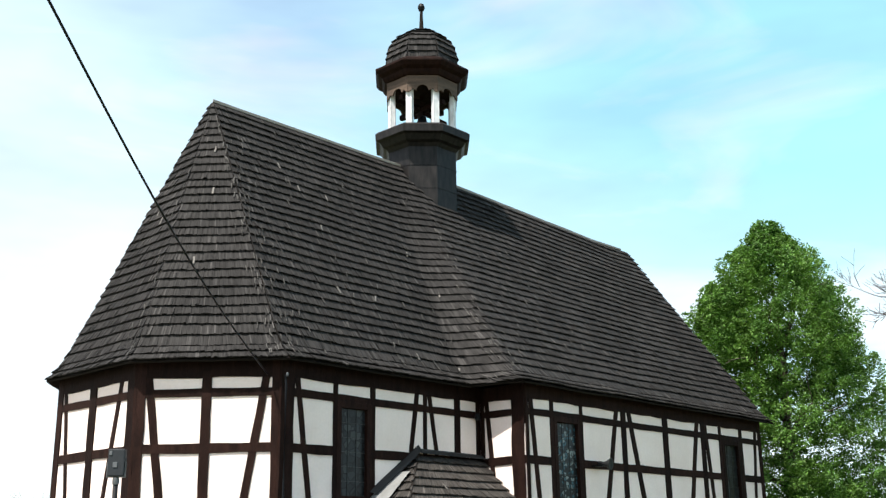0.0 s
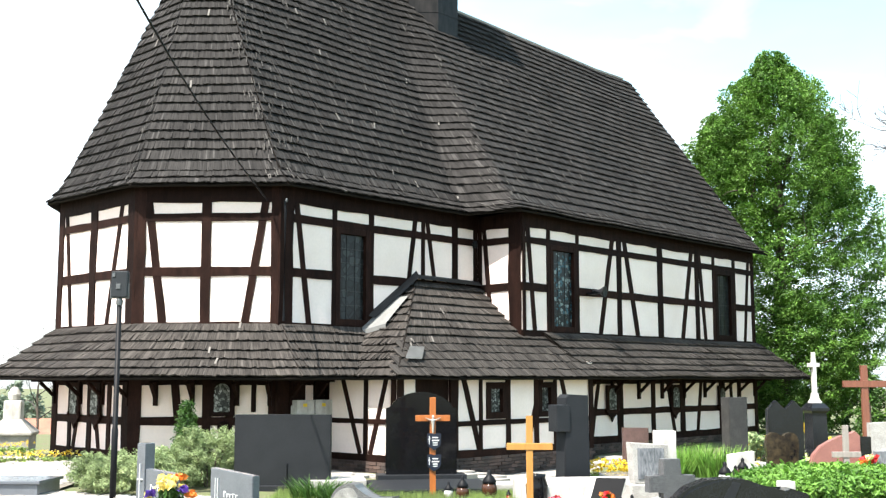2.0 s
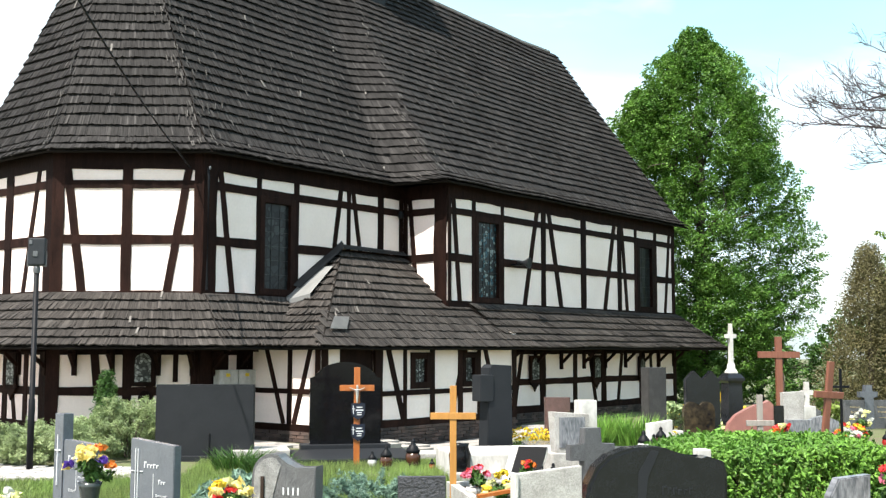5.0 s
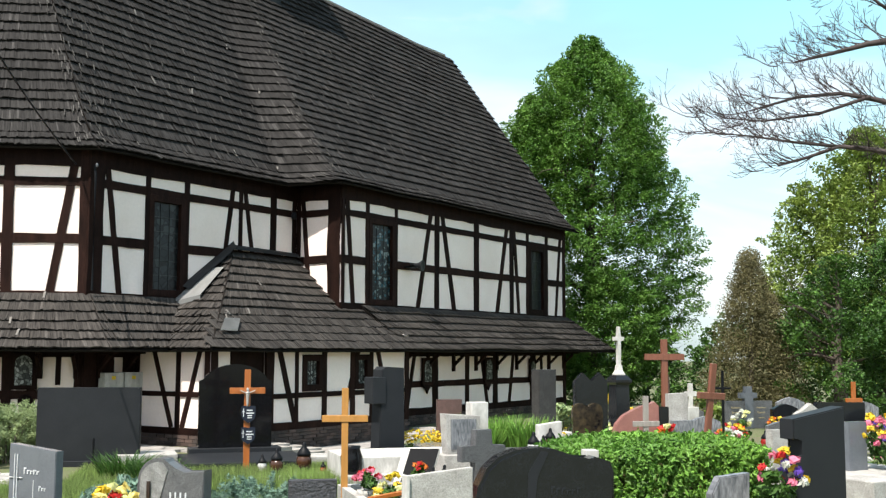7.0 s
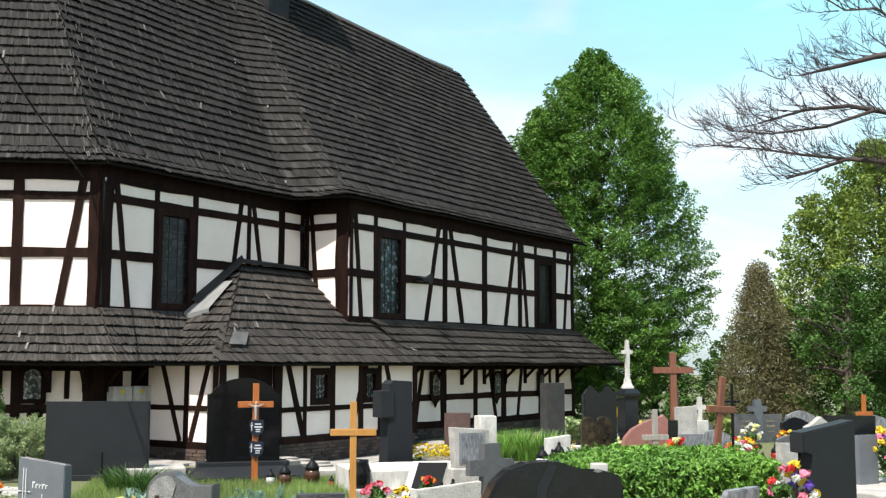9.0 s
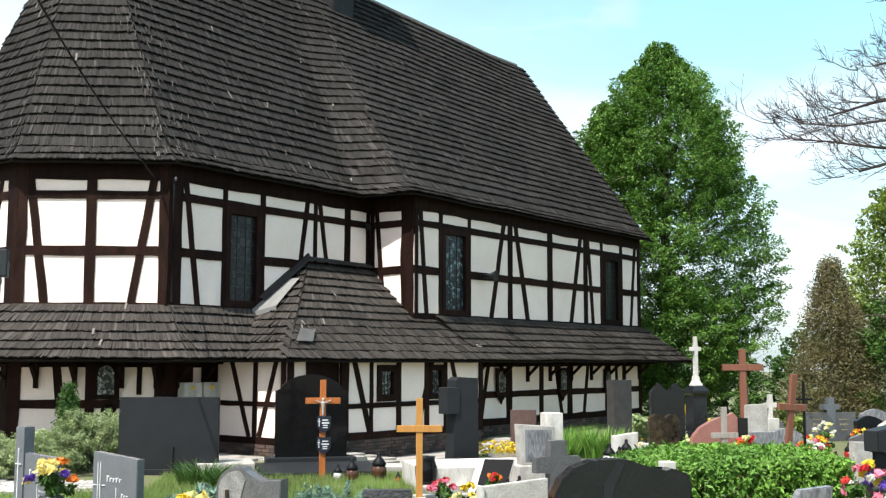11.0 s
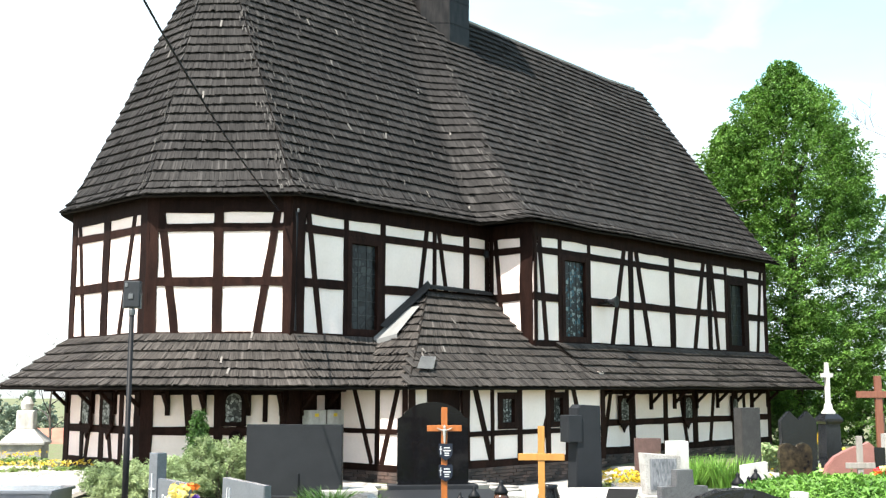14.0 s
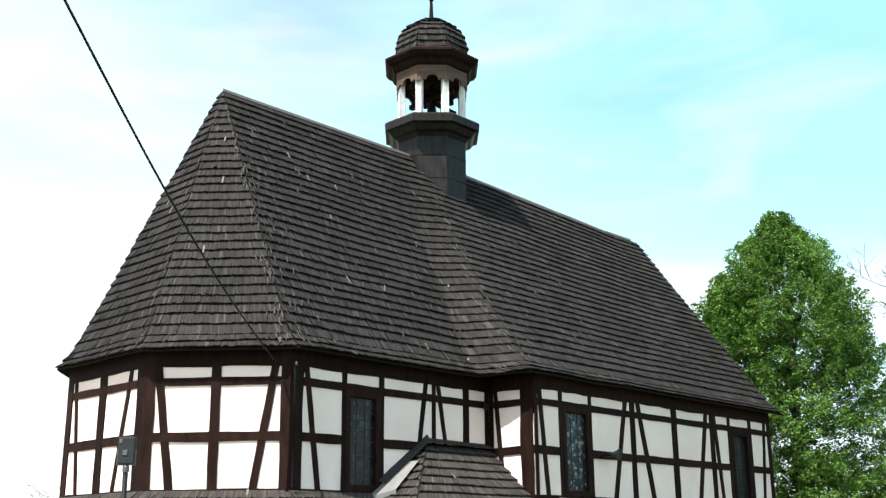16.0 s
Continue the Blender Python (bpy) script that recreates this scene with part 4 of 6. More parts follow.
# far off: its leaves are paled by haze put into their colour
leafy_tree("young_tree", 17.5, 62, [(0, 0, 2.5, 7.5, 2.4)], 0.16, 2.6, 42, 50, 0.2, FARHAZE, "thin young tree with sparse haze-tinted leaves", 7, clump_r=0.7, inner=0.3)
leafy_tree("chestnut_tree", 21.0, 36.5, [(0, 0, 0.0, 5.6, 2.8), (2.8, 1, 0.0, 6.4, 3.0), (5.5, 0.5, 0.0, 6.4, 3.0)], 0.25, 1.5, 330, 150, 0.095, DARKLEAF, "dense dark green tree beside the graves", 8, clump_r=0.8)
leafy_tree("hedge_tree", 12.4, 52, [(0, 0, 0.0, 4.2, 3.2), (4.0, 2, 0.0, 3.6, 3.0)], 0.2, 1.0, 100, 60, 0.22, LIME, "low dense green tree behind the church", 9, clump_r=0.8)
leafy_tree("hedge_tree", 20.5, 55, [(0, 0, -1.0, 4.0, 3.4), (5.0, 0, -1.0, 5.0, 3.6), (-4, 0, -1, 3.2, 3.0), (10, 0, -1, 6.0, 4.0)], 0.2, 1.0, 330, 120, 0.13, DARKLEAF, "dense dark green trees closing the churchyard", 10, clump_r=0.85)
# russet conifer and small thujas
def conifer(name, x, y, h, rad, n, material, label, seed, size=0.16):
    r = random.Random(seed)
    ob = thing(name, Matrix.Translation((x, y, height(x, y))), label, "conifer")
    part("trunk", tube([(0, 0, -0.2), (0, 0, h * 0.9)], [0.05 * h ** 0.5, 0.02]), BARK, ob)
    pts = []
    for k in range(n):
        t = r.random() ** 1.25
        w = rad * ((1 - t) ** 0.75) * (1 + 0.2 * math.sin(t * 40)) + 0.06
        a, q = r.uniform(0, 6.28), r.uniform(0.6, 1.08)
        pts += clump((w * q * math.cos(a), w * q * math.sin(a), h * (0.02 + 0.96 * t)), 0.11 * rad + 0.07 * h ** 0.5, 16, r, 1.2)
    part("crown", leaf_mesh(name, pts, size, seed, long=2.2), material, ob)
    return ob


conifer("conifer", 18.3, 38, 6.0, 1.75, 2600, RUSSET, "russet brown conifer with bushy sprays", 11, 0.045)
conifer("conifer", 20.0, 40, 4.6, 1.4, 1500, RUSSET, "russet brown conifer with bushy sprays", 12, 0.045)
conifer("thuja", -5.63, 24.0, 1.75, 0.3, 520, DARKLEAF, "small dark conical thuja by the church wall", 13, 0.034)
for x, y, h in ((10.9, 41, 2.6), (11.9, 42, 2.4), (15.8, 40, 2.7)):
    conifer("thuja", x, y, h, 0.45, 70, DARKLEAF, "slim dark green thuja column", int(x * 10), 0.1)


def bare_tree(x, y, limbs, trunk, label, seed, depth=3, kids=4, rad=0.14):
    r = random.Random(seed)
    ob = thing("bare_tree", Matrix.Translation((x, y, height(x, y))), label, "tree")
    bm = bmesh.new()
    tube([(0, 0, -0.3), (0.1, 0, trunk[0] * 0.5), (0, 0, trunk[0]), (0.1, 0.1, trunk[0] * 1.5)], [trunk[1] * 1.3, trunk[1], trunk[1] * 0.8, trunk[1] * 0.3], 10, bm)
    part("trunk", bm, BARK, ob, smooth=True)
    bm = bmesh.new()
    for p, d, ln in limbs:
        limb(bm, p, d, ln, rad, r, depth, [], sag=-0.03, wander=0.3, kids=kids, sides=6)
    me = bpy.data.meshes.new("crown")
    bm.to_mesh(me)
    bm.free()
    part("crown", me, BARK_PALE, ob, smooth=True)
    return ob


def walnut_tree(x, y, label, seed):
    """A large bare tree: crooked limbs that carry fans of upturned twigs."""
    r = random.Random(seed)
    ob = thing("bare_tree", Matrix.Translation((x, y, height(x, y))), label, "tree")
    part("trunk", tube([(0, 0, -0.3), (0.1, 0, 3), (0, 0, 6.2), (-0.1, 0.1, 8.2), (-0.35, 0.2, 9.6), (-0.9, 0.4, 10.4), (-0.95, 0.4, 11.4), (-0.5, 0.5, 12.6)],
                       [0.42, 0.34, 0.28, 0.22, 0.17, 0.13, 0.1, 0.05], 10), BARK_DARK, ob, smooth=True)
    limbs = (((0, 0, 6.3), (-0.8, 0.2, 7.2), (-1.6, 0.5, 7.42), (-2.3, 0.9, 7.55), (-3.0, 1.2, 7.3), (-3.7, 1.5, 7.1)),
             ((0, 0, 7.6), (-0.6, 0.3, 8.5), (-1.4, 0.6, 8.75), (-2.2, 0.9, 8.95), (-3.2, 1.3, 8.9), (-4.3, 1.8, 8.6)),
             ((-0.9, 0.4, 10.3), (-1.6, 0.6, 10.2), (-2.4, 0.9, 10.0), (-3.3, 1.2, 9.8)),
             ((-2.3, 0.9, 7.55), (-3.3, 1.3, 7.7), (-4.3, 1.7, 7.9), (-5.2, 2.1, 8.05)),
             ((-1.6, 0.5, 8.8), (-2.8, 1.0, 8.4), (-4.0, 1.6, 8.3), (-5.0, 2.1, 8.45)),
             ((-0.95, 0.4, 11.0), (-1.5, 0.6, 11.5), (-2.2, 0.9, 11.5), (-2.8, 1.0, 11.9)))
    for k, pts in enumerate(limbs):
        n = len(pts)
        main = tube(pts, [(0.1 if k < 3 else 0.05) * (1 - 0.75 * i / (n - 1)) for i in range(n)], 8)
        for i in range(1, n):
            a, b = Vector(pts[i - 1]), Vector(pts[i])
            for j in range(6):
                t = (b - a).normalized()
                c = a.lerp(b, (j + r.random()) / 4)
                d = t * 0.9 + Vector((-0.15, r.gauss(0, 0.45), r.uniform(-0.25, 0.95)))
                limb(main, c, d, r.uniform(0.5, 1.15), 0.018, r, 2, [], sag=-0.07, wander=0.22, kids=4, sides=4)
        part("limb", main, BARK_PALE, ob, smooth=True)
    return ob


walnut_tree(17.0, 24.3, "large bare tree with crooked limbs and fine twigs", 21)
bare_tree(-21.3, 60, [((0, 0, 2 + k * 0.5), (math.cos(k * 2.1), math.sin(k * 2.1), 0.9), 2.8) for k in range(7)], (3.5, 0.08), "distant bare tree with fine twigs", 22, depth=3, kids=3, rad=0.04)
bare_tree(-24.6, 66, [((0, 0, 2 + k * 0.5), (math.cos(k * 2.1), math.sin(k * 2.1), 0.9), 2.8) for k in range(7)], (3.5, 0.08), "distant bare tree with fine twigs", 23, depth=3, kids=3, rad=0.04)

# shrubs at the church and among the graves
bush("juniper_bush", -5.95, 20.3, 0.85, 0.8, 0.85, 26000, 0.017, JUNIPER, "low spreading grey-green juniper bush", seed=31, clumps=170, long=5.5, sprays=0.5)
bush("juniper_bush", -4.6, 21.6, 0.85, 0.7, 1.3, 26000, 0.017, JUNIPER, "low spreading grey-green juniper bush", seed=32, clumps=170, long=5.5, sprays=0.5)
bush("variegated_shrub", -5.6, 22.6, 1.0, 0.7, 0.95, 11000, 0.038, VARIEG, "pale variegated leafy shrub", seed=33, clumps=50)
bush("variegated_shrub", -4.1, 22.9, 1.1, 0.6, 0.75, 9000, 0.038, VARIEG, "pale variegated leafy shrub", seed=34, clumps=50)
def hedge(x, y, rx, ry, rz, shoots, size, label, seed):
    """A clipped bush: short upright shoots packed over a flat top and rounded sides."""
    r = random.Random(seed)
    pts = []
    for _ in range(shoots):
        a, k = r.uniform(0, 2 * math.pi), math.sqrt(r.random())
        side = r.random() < 0.5
        e = abs(math.cos(a)) ** 4 + abs(math.sin(a)) ** 4
        rim = e ** -0.25
        out = (r.uniform(0.9, 1.03) if side else k) * rim
        z = rz * (r.random() ** 0.7 * 0.93 if side else 1 - 0.16 * k ** 6) + 0.05 * noise.noise(Vector((a * 2, k * 5, seed)))
        c = Vector((rx * out * math.cos(a), ry * out * math.sin(a), max(0.02, z - 0.05)))
        d = Vector((math.cos(a) * (0.8 if side else 0.3) + r.gauss(0, 0.25), math.sin(a) * (0.8 if side else 0.3) + r.gauss(0, 0.25), 1.0)).normalized()
        ln = r.uniform(0.08, 0.15) * (1.6 if r.random() < 0.04 else 1.0)
        for i in range(8):
            u = Vector((r.gauss(0, 1), r.gauss(0, 1), r.gauss(0, 0.5))).normalized()
            q = c + d * ln * i / 8 + u * 0.022
            pts.append((q, (d * 0.7 + u * 0.6).normalized()))
    ob = thing("clipped_hedge", Matrix.Translation((x, y, height(x, y))), label, "hedge")
    part("leaves", leaf_mesh("hedge", pts, size, seed, long=2.1), HEDGE, ob)
    st = bmesh.new()
    for k in range(9):
        a = k * 0.7
        tube([(0.1 * math.cos(a), 0.1 * math.sin(a), -0.05), (rx * 0.5 * math.cos(a), ry * 0.5 * math.sin(a), rz * 0.5), (rx * 0.8 * math.cos(a), ry * 0.8 * math.sin(a), rz * 0.9)], [0.025, 0.015, 0.008], 5, st)
    part("stems", st, BARK, ob)
    return ob


hedge(5.1, 13.5, 1.32, 0.9, 0.98, 7600, 0.038, "dense bright green clipped bush with a flat top", 35)
hedge(3.85, 13.6, 0.34, 0.4, 0.78, 900, 0.038, "small bright green clipped bush", 36)
bush("blue_juniper", 0.1, 12.0, 0.66, 0.5, 0.8, 18000, 0.014, BLUEGRASS, "low blue-grey creeping juniper", seed=37, clumps=260, long=4.5, sprays=0.2, rise=0.5)
bush("lavender", -1.75, 14.6, 0.45, 0.4, 0.5, 1800, 0.04, BLUEGRASS, "low grey-green lavender clump on a grave", "plant", seed=38, clumps=24, long=3.5)
bush("variegated_shrub", 6.1, 21.3, 0.5, 0.4, 1.2, 1500, 0.07, VARIEG, "pale leafy shrub behind the gravestones", seed=39, clumps=24)
bush("low_shrub", 8.0, 16.7, 0.65, 0.4, 0.5, 5000, 0.035, DARKLEAF, "low dark green hedge between graves", seed=43, clumps=60)
bush("low_shrub", 9.5, 22.0, 1.1, 0.5, 0.6, 1800, 0.06, HEDGE, "low green shrub between graves", seed=40, clumps=30)
bush("yellow_shrub", 9.9, 30.5, 1.2, 0.6, 1.3, 1500, 0.12, PETALS["yellow"], "yellow flowering shrub behind the graves", seed=41, clumps=24)
bush("yellow_shrub", 13.2, 31.5, 1.4, 0.6, 1.2, 1600, 0.1, LIME_YELLOW, "golden leafed shrub behind the graves", seed=42, clumps=24)


def blades(name, x, y, n, spread, tall, material, label, seed, category="plant", width=0.02, lean=0.5):
    r = random.Random(seed)
    verts, faces = [], []
    for _ in range(n):
        a, d = r.uniform(0, 6.28), spread * math.sqrt(r.random())
        bx, by = d * math.cos(a), d * math.sin(a)
        h = tall * r.uniform(0.55, 1.1)
        o = r.uniform(0, 6.28)
        lx, ly = lean * h * math.cos(a + r.gauss(0, 0.6)), lean * h * math.sin(a + r.gauss(0, 0.6))
        wx, wy = width * math.cos(o), width * math.sin(o)
        j = len(verts)
        verts += [(bx - wx, by - wy, 0), (bx + wx, by + wy, 0), (bx + lx * 0.4 + wx * 1.2, by + ly * 0.4 + wy * 1.2, h * 0.65), (bx + lx * 0.4 - wx * 1.2, by + ly * 0.4 - wy * 1.2, h * 0.65), (bx + lx, by + ly, h)]
        faces += [(j, j + 1, j + 2, j + 3), (j + 3, j + 2, j + 4)]
    ob = thing(name, Matrix.Translation((x, y, height(x, y))), label, category)
    part("fronds", raw(name, verts, faces), material, ob)
    return ob


for k, (x, y) in enumerate(((4.05, 19.2), (4.5, 19.4), (4.85, 19.1))):
    blades("fern", x, y, 620, 0.3, 0.92, FERN, "tall fresh green fern clump", 50 + k, "fern", 0.011, 0.3)
blades("day_lily", -2.15, 18.9, 300, 0.4, 0.42, DARKLEAF, "tuft of long arching green leaves", 60, "plant", 0.009, 0.7)
blades("day_lily", -1.6, 18.3, 260, 0.4, 0.36, DARKLEAF, "tuft of long arching green leaves", 61, "plant", 0.009, 0.7)
# mown grass as one sheet of blades
r = random.Random(70)
gv, gf = [], []
for (x0, x1, y0, y1, n, h) in ((-9.5, -3.6, 15.2, 17.6, 26000, 0.12), (-3.0, 2.6, 13.0, 20.4, 60000, 0.15), (-3.5, 6.0, 9.0, 13.0, 14000, 0.1), (-1.6, 1.7, 16.2, 18.6, 22000, 0.24), (0.7, 4.0, 19.6, 23.0, 16000, 0.14), (-4.4, -2.0, 13.2, 18.0, 34000, 0.13), (4.0, 12.0, 11.5, 22.0, 30000, 0.1)):
    for _ in range(n):
        x, y = r.uniform(x0, x1), r.uniform(y0, y1)
        z, hh, o = height(x, y) - 0.01, h * r.uniform(0.4, 1.2), r.uniform(0, 6.28)
        j = len(gv)
        gv += [(x - 0.007 * math.cos(o), y - 0.007 * math.sin(o), z), (x + 0.007 * math.cos(o), y + 0.007 * math.sin(o), z), (x + r.gauss(0, 0.04), y + r.gauss(0, 0.04), z + hh)]
        gf.append((j, j + 1, j + 2))
tagged(part("grass", raw("grass", gv, gf), GRASSLEAF), "short green churchyard grass", "grass", kind="stuff")

# ---- paving ----
pavement = part("pavement", raw("pavement", [(x, y, 0.035) for x, y in ((-16, 17.7), (-3.4, 17.9), (-3.4, 19.2), (-5.4, 19.35), (-7.2, 20.2), (-7.4, 23.6), (-8.6, 27.0), (-16, 30))], [tuple(range(8))]), GRAVEL)
tagged(pavement, "pale paved path leading round the church", "path", kind="structure")
pv, pf = [], []
r = random.Random(71)
for j in range(62):
    for i in range(66):
        x, y = -16 + (i + 0.5 * (j % 2)) * 0.205 + 0.02, 17.75 + j * 0.2
        if y > 19.2 and x > (-5.6 - 2.0 * min(1, (y - 19.3) / 1.2) if y < 23 else -7.6 - (y - 23) * 0.35):
            continue
        if y > 29 or x > -3.6:
            continue
        z = 0.05 + r.uniform(-0.006, 0.006)
        k = len(pv)
        pv += [(x, y, z), (x + 0.19, y, z + r.uniform(-0.004, 0.004)), (x + 0.19, y + 0.185, z), (x, y + 0.185, z), (x, y, 0), (x + 0.19, y, 0), (x + 0.19, y + 0.185, 0), (x, y + 0.185, 0)]
        pf += [(k, k + 1, k + 2, k + 3), (k + 4, k + 5, k + 1, k), (k + 5, k + 6, k + 2, k + 1), (k + 7, k + 4, k, k + 3)]
pave = part("paving_stone", raw("paving stones", pv, pf), mat("pale paving stone", (0.4, 0.375, 0.35), 0.85, 0.25, 1.5, 40, island=0.25), pavement)
pave["kind"] = "stuff"


# stone slabs laid round the porch
apron = tagged(part("pavement", raw("apron", [], []), TERRAZZO), "row of pale stone slabs round the church porch", "path", kind="structure")
slab_mesh = bpy.data.meshes.new("slab")
bm = box((-0.29, -0.29, -0.12), (0.29, 0.29, 0.0), 0.012)
bm.to_mesh(slab_mesh)
bm.free()
slab_mesh.materials.append(PAVING)
r = random.Random(72)
for i in range(16):
    for j in range(2):
        for q in ((0.9 + i * 0.6, -2.62 - j * 0.6), (0.7 - j * 0.6, -2.0 + i * 0.6)):
            if q[0] < 1.0 and (i > 4 or q[1] > 0):
                continue
            w = church.matrix_basis @ Vector((*q, 0))
            part("slab", slab_mesh, None, apron, at=pose(w.x, w.y, height(w.x, w.y) + 0.06 + r.uniform(-0.008, 0.008), 0, 0, 47))

# ---- graves ----
def grave(name, x, y, rz, label, category="gravestone", group=""):
    return thing(name, pose(x, y, height(x, y), 0, 0, rz), label, category, group)


def rect(w, z0, z1):
    return [(-w / 2, z0), (w / 2, z0), (w / 2, z1), (-w / 2, z1)]


def plinth(ob, w, d, h, material, y=0.0, z=-0.06):
    return part("plinth", box((-w / 2, y - d / 2, z), (w / 2, y + d / 2, h), 0.012), material, ob)


def lines(ob, y, rows, material=None):
    """Writing that cannot be read or is a name: plain bars (x, z, width, height) on the face at y."""
    rnd = random.Random(len(rows))
    for x, z, w, hh in rows:
        if w < 2 * hh:
            part("inscription", box((x, y - 0.004, z), (x + w, y + 0.004, z + hh)), material or LETTER, ob)
            continue
        n = max(3, int(w / (hh * 0.62)))
        for i in range(n):
            a, up = x + w * i / n, hh * (1.0 if i == 0 else rnd.uniform(0.55, 0.8))
            bm = box((a, y - 0.004, z), (a + w / n * 0.26, y + 0.004, z + up))
            box((a + w / n * 0.2, y - 0.003, z + up * 0.74), (a + w / n * 0.72, y + 0.003, z + up), bm=bm)
            part("inscription", bm, material or LETTER, ob)


def relief_cross(ob, x, z, w, hh, y, material, bar=0.03, cut=0.68):
    bm = box((x - bar / 2, y - 0.012, z), (x + bar / 2, y + 0.01, z + hh))
    box((x - w / 2, y - 0.011, z + hh * cut), (x + w / 2, y + 0.009, z + hh * cut + bar), bm=bm)
    part("cross", bm, material, ob)


def wooden_cross(name, x, y, rz, h, w, bar, size, material, label, tilt=0.0):
    ob = thing(name, pose(x, y, height(x, y), tilt, tilt * 0.6, rz), label, "cross")
    part("upright", box((-size / 2, -size * 0.3, -0.2), (size / 2, size * 0.3, h), 0.006), material, ob)
    part("crossbar", box((-w / 2, -size * 0.42, bar - size / 2), (w / 2, size * 0.2, bar + size / 2), 0.006), material, ob)
    return ob


def lantern(x, y, z, h, glass, label, seed=0):
    ob = thing("grave_lantern", pose(x, y, z, 0, 0, seed * 40), label, "lantern", "grave lanterns")
    s = h / 0.3
    part("base", lathe([(0.06 * s, 0), (0.065 * s, 0.02 * s), (0.05 * s, 0.035 * s)], 16), BLACKIRON, ob)
    part("glass", lathe([(0.05 * s, 0.03 * s), (0.075 * s, 0.07 * s), (0.078 * s, 0.12 * s), (0.06 * s, 0.17 * s)], 16), glass, ob, smooth=True)
    part("cap", lathe([(0.07 * s, 0.165 * s), (0.068 * s, 0.19 * s), (0.04 * s, 0.23 * s), (0.02 * s, 0.25 * s), (0.024 * s, 0.275 * s), (0.008 * s, 0.3 * s)], 16), BLACKIRON, ob, smooth=True)
    return ob


def bouquet(name, x, y, z, spread, tall, colours, label, seed, vase=None, green=True, size=0.09, count=14):
    """Cut flowers in a vase or pot: vase, leaves and heads of each colour."""
    r = random.Random(seed)
    ob = thing(name, pose(x, y, z), label, "flowers")
    base = 0.0
    if vase:
        material, vh, vr = vase
        part("vase", lathe([(vr * 0.75, 0), (vr * 0.8, vh * 0.1), (vr * 0.7, vh * 0.3), (vr * 0.95, vh * 0.85), (vr * 1.1, vh), (vr * 0.95, vh * 0.98)], 20), material, ob, smooth=True)
        base = vh
    if green:
        pts = []
        for _ in range(9):
            a, d = r.uniform(0, 6.28), spread * r.uniform(0, 0.7)
            pts += clump((d * math.cos(a), d * math.sin(a), base + tall * r.uniform(0.15, 0.6)), spread * 0.35, 45, r)
        part("leaves", leaf_mesh(name, pts, 0.05, seed, long=2.2), DARKLEAF, ob)
    per = max(1, count // len(colours))
    for k, c in enumerate(colours):
        pts = []
        for _ in range(per):
            a, d = r.uniform(0, 6.28), spread * math.sqrt(r.random())
            hd = Vector((d * math.cos(a), d * math.sin(a), base + tall * (0.95 - 0.5 * (d / spread) ** 2) * r.uniform(0.8, 1.05)))
            for i in range(16):
                dv = Vector((r.gauss(0, 1), r.gauss(0, 1), abs(r.gauss(0, 0.8)))).normalized()
                pts.append((hd + dv * size * 0.42 * r.uniform(0.5, 1), dv))
        part("blossoms", leaf_mesh(name, pts, size * 0.62, seed + k, long=1.1), PETALS[c], ob, c + " blossoms")
    return ob


def flower_bed(x, y, rz, w, d, tall, colours, label, seed, n=60, size=0.05):
    r = random.Random(seed)
    ob = thing("flower_bed", pose(x, y, height(x, y), 0, 0, rz), label, "flowers")
    pts = []
    for _ in range(n):
        pts += clump((r.uniform(-w / 2, w / 2), r.uniform(-d / 2, d / 2), tall * r.uniform(0.3, 0.7)), 0.09, 14, r)
    part("leaves", leaf_mesh("bed", pts, 0.05, seed, long=2), GRASSLEAF, ob)
    for k, c in enumerate(colours):
        pts = []
        for _ in range(n):
            p = Vector((r.uniform(-w / 2, w / 2), r.uniform(-d / 2, d / 2), tall * r.uniform(0.8, 1.15)))
            for i in range(7):
                dv = Vector((r.gauss(0, 1), r.gauss(0, 1), abs(r.gauss(0, 1)))).normalized()
                pts.append((p + dv * size * 0.4, dv))
        part("blossoms", leaf_mesh("bed", pts, size * 0.6, seed + k, long=1.1), PETALS[c], ob, c + " blossoms")
    return ob


def kerb(name, x, y, rz, w, d, h, material, label, fill=None, bar=0.12):
    """A grave's stone surround, laid in four bars, with earth or a cover slab inside."""
    ob = grave(name, x, y, rz, label, "grave")
    for lo, hi in (((-w / 2, -d / 2, -0.05), (w / 2, -d / 2 + bar, h)), ((-w / 2, d / 2 - bar, -0.05), (w / 2, d / 2, h)),
                   ((-w / 2, -d / 2 + bar, -0.05), (-w / 2 + bar, d / 2 - bar, h)), ((w / 2 - bar, -d / 2 + bar, -0.05), (w / 2, d / 2 - bar, h))):
        part("kerbstone", box(lo, hi, 0.01), material, ob)
    if fill:
        part("fill", box((-w / 2 + bar, -d / 2 + bar, -0.04), (w / 2 - bar, d / 2 - bar, h * 0.8)), fill, ob)
    return ob


VASE = mat("dark green-grey ceramic", (0.05, 0.058, 0.055), 0.2, 0.3, 6, 40, bump=0)
SOIL = mat("dark garden soil", (0.07, 0.045, 0.03), 0.95, 0.4, 8, 60, bump=0.8)

# wide plain stone in front of the choir
g = grave("gravestone", -3.02, 20.8, -2, "wide plain dark grey granite gravestone")
part("stone", slab(rect(1.84, 0.0, 1.43), 0.16, 0.012), GRANITE_MATT, g)
plinth(g, 2.0, 0.4, 0.1, GRANITE_MATT, 0.05)
part("rod", tube([(0.12, -0.2, 0.0), (0.12, -0.2, 0.52)], [0.02, 0.02]), BLACKIRON, g)

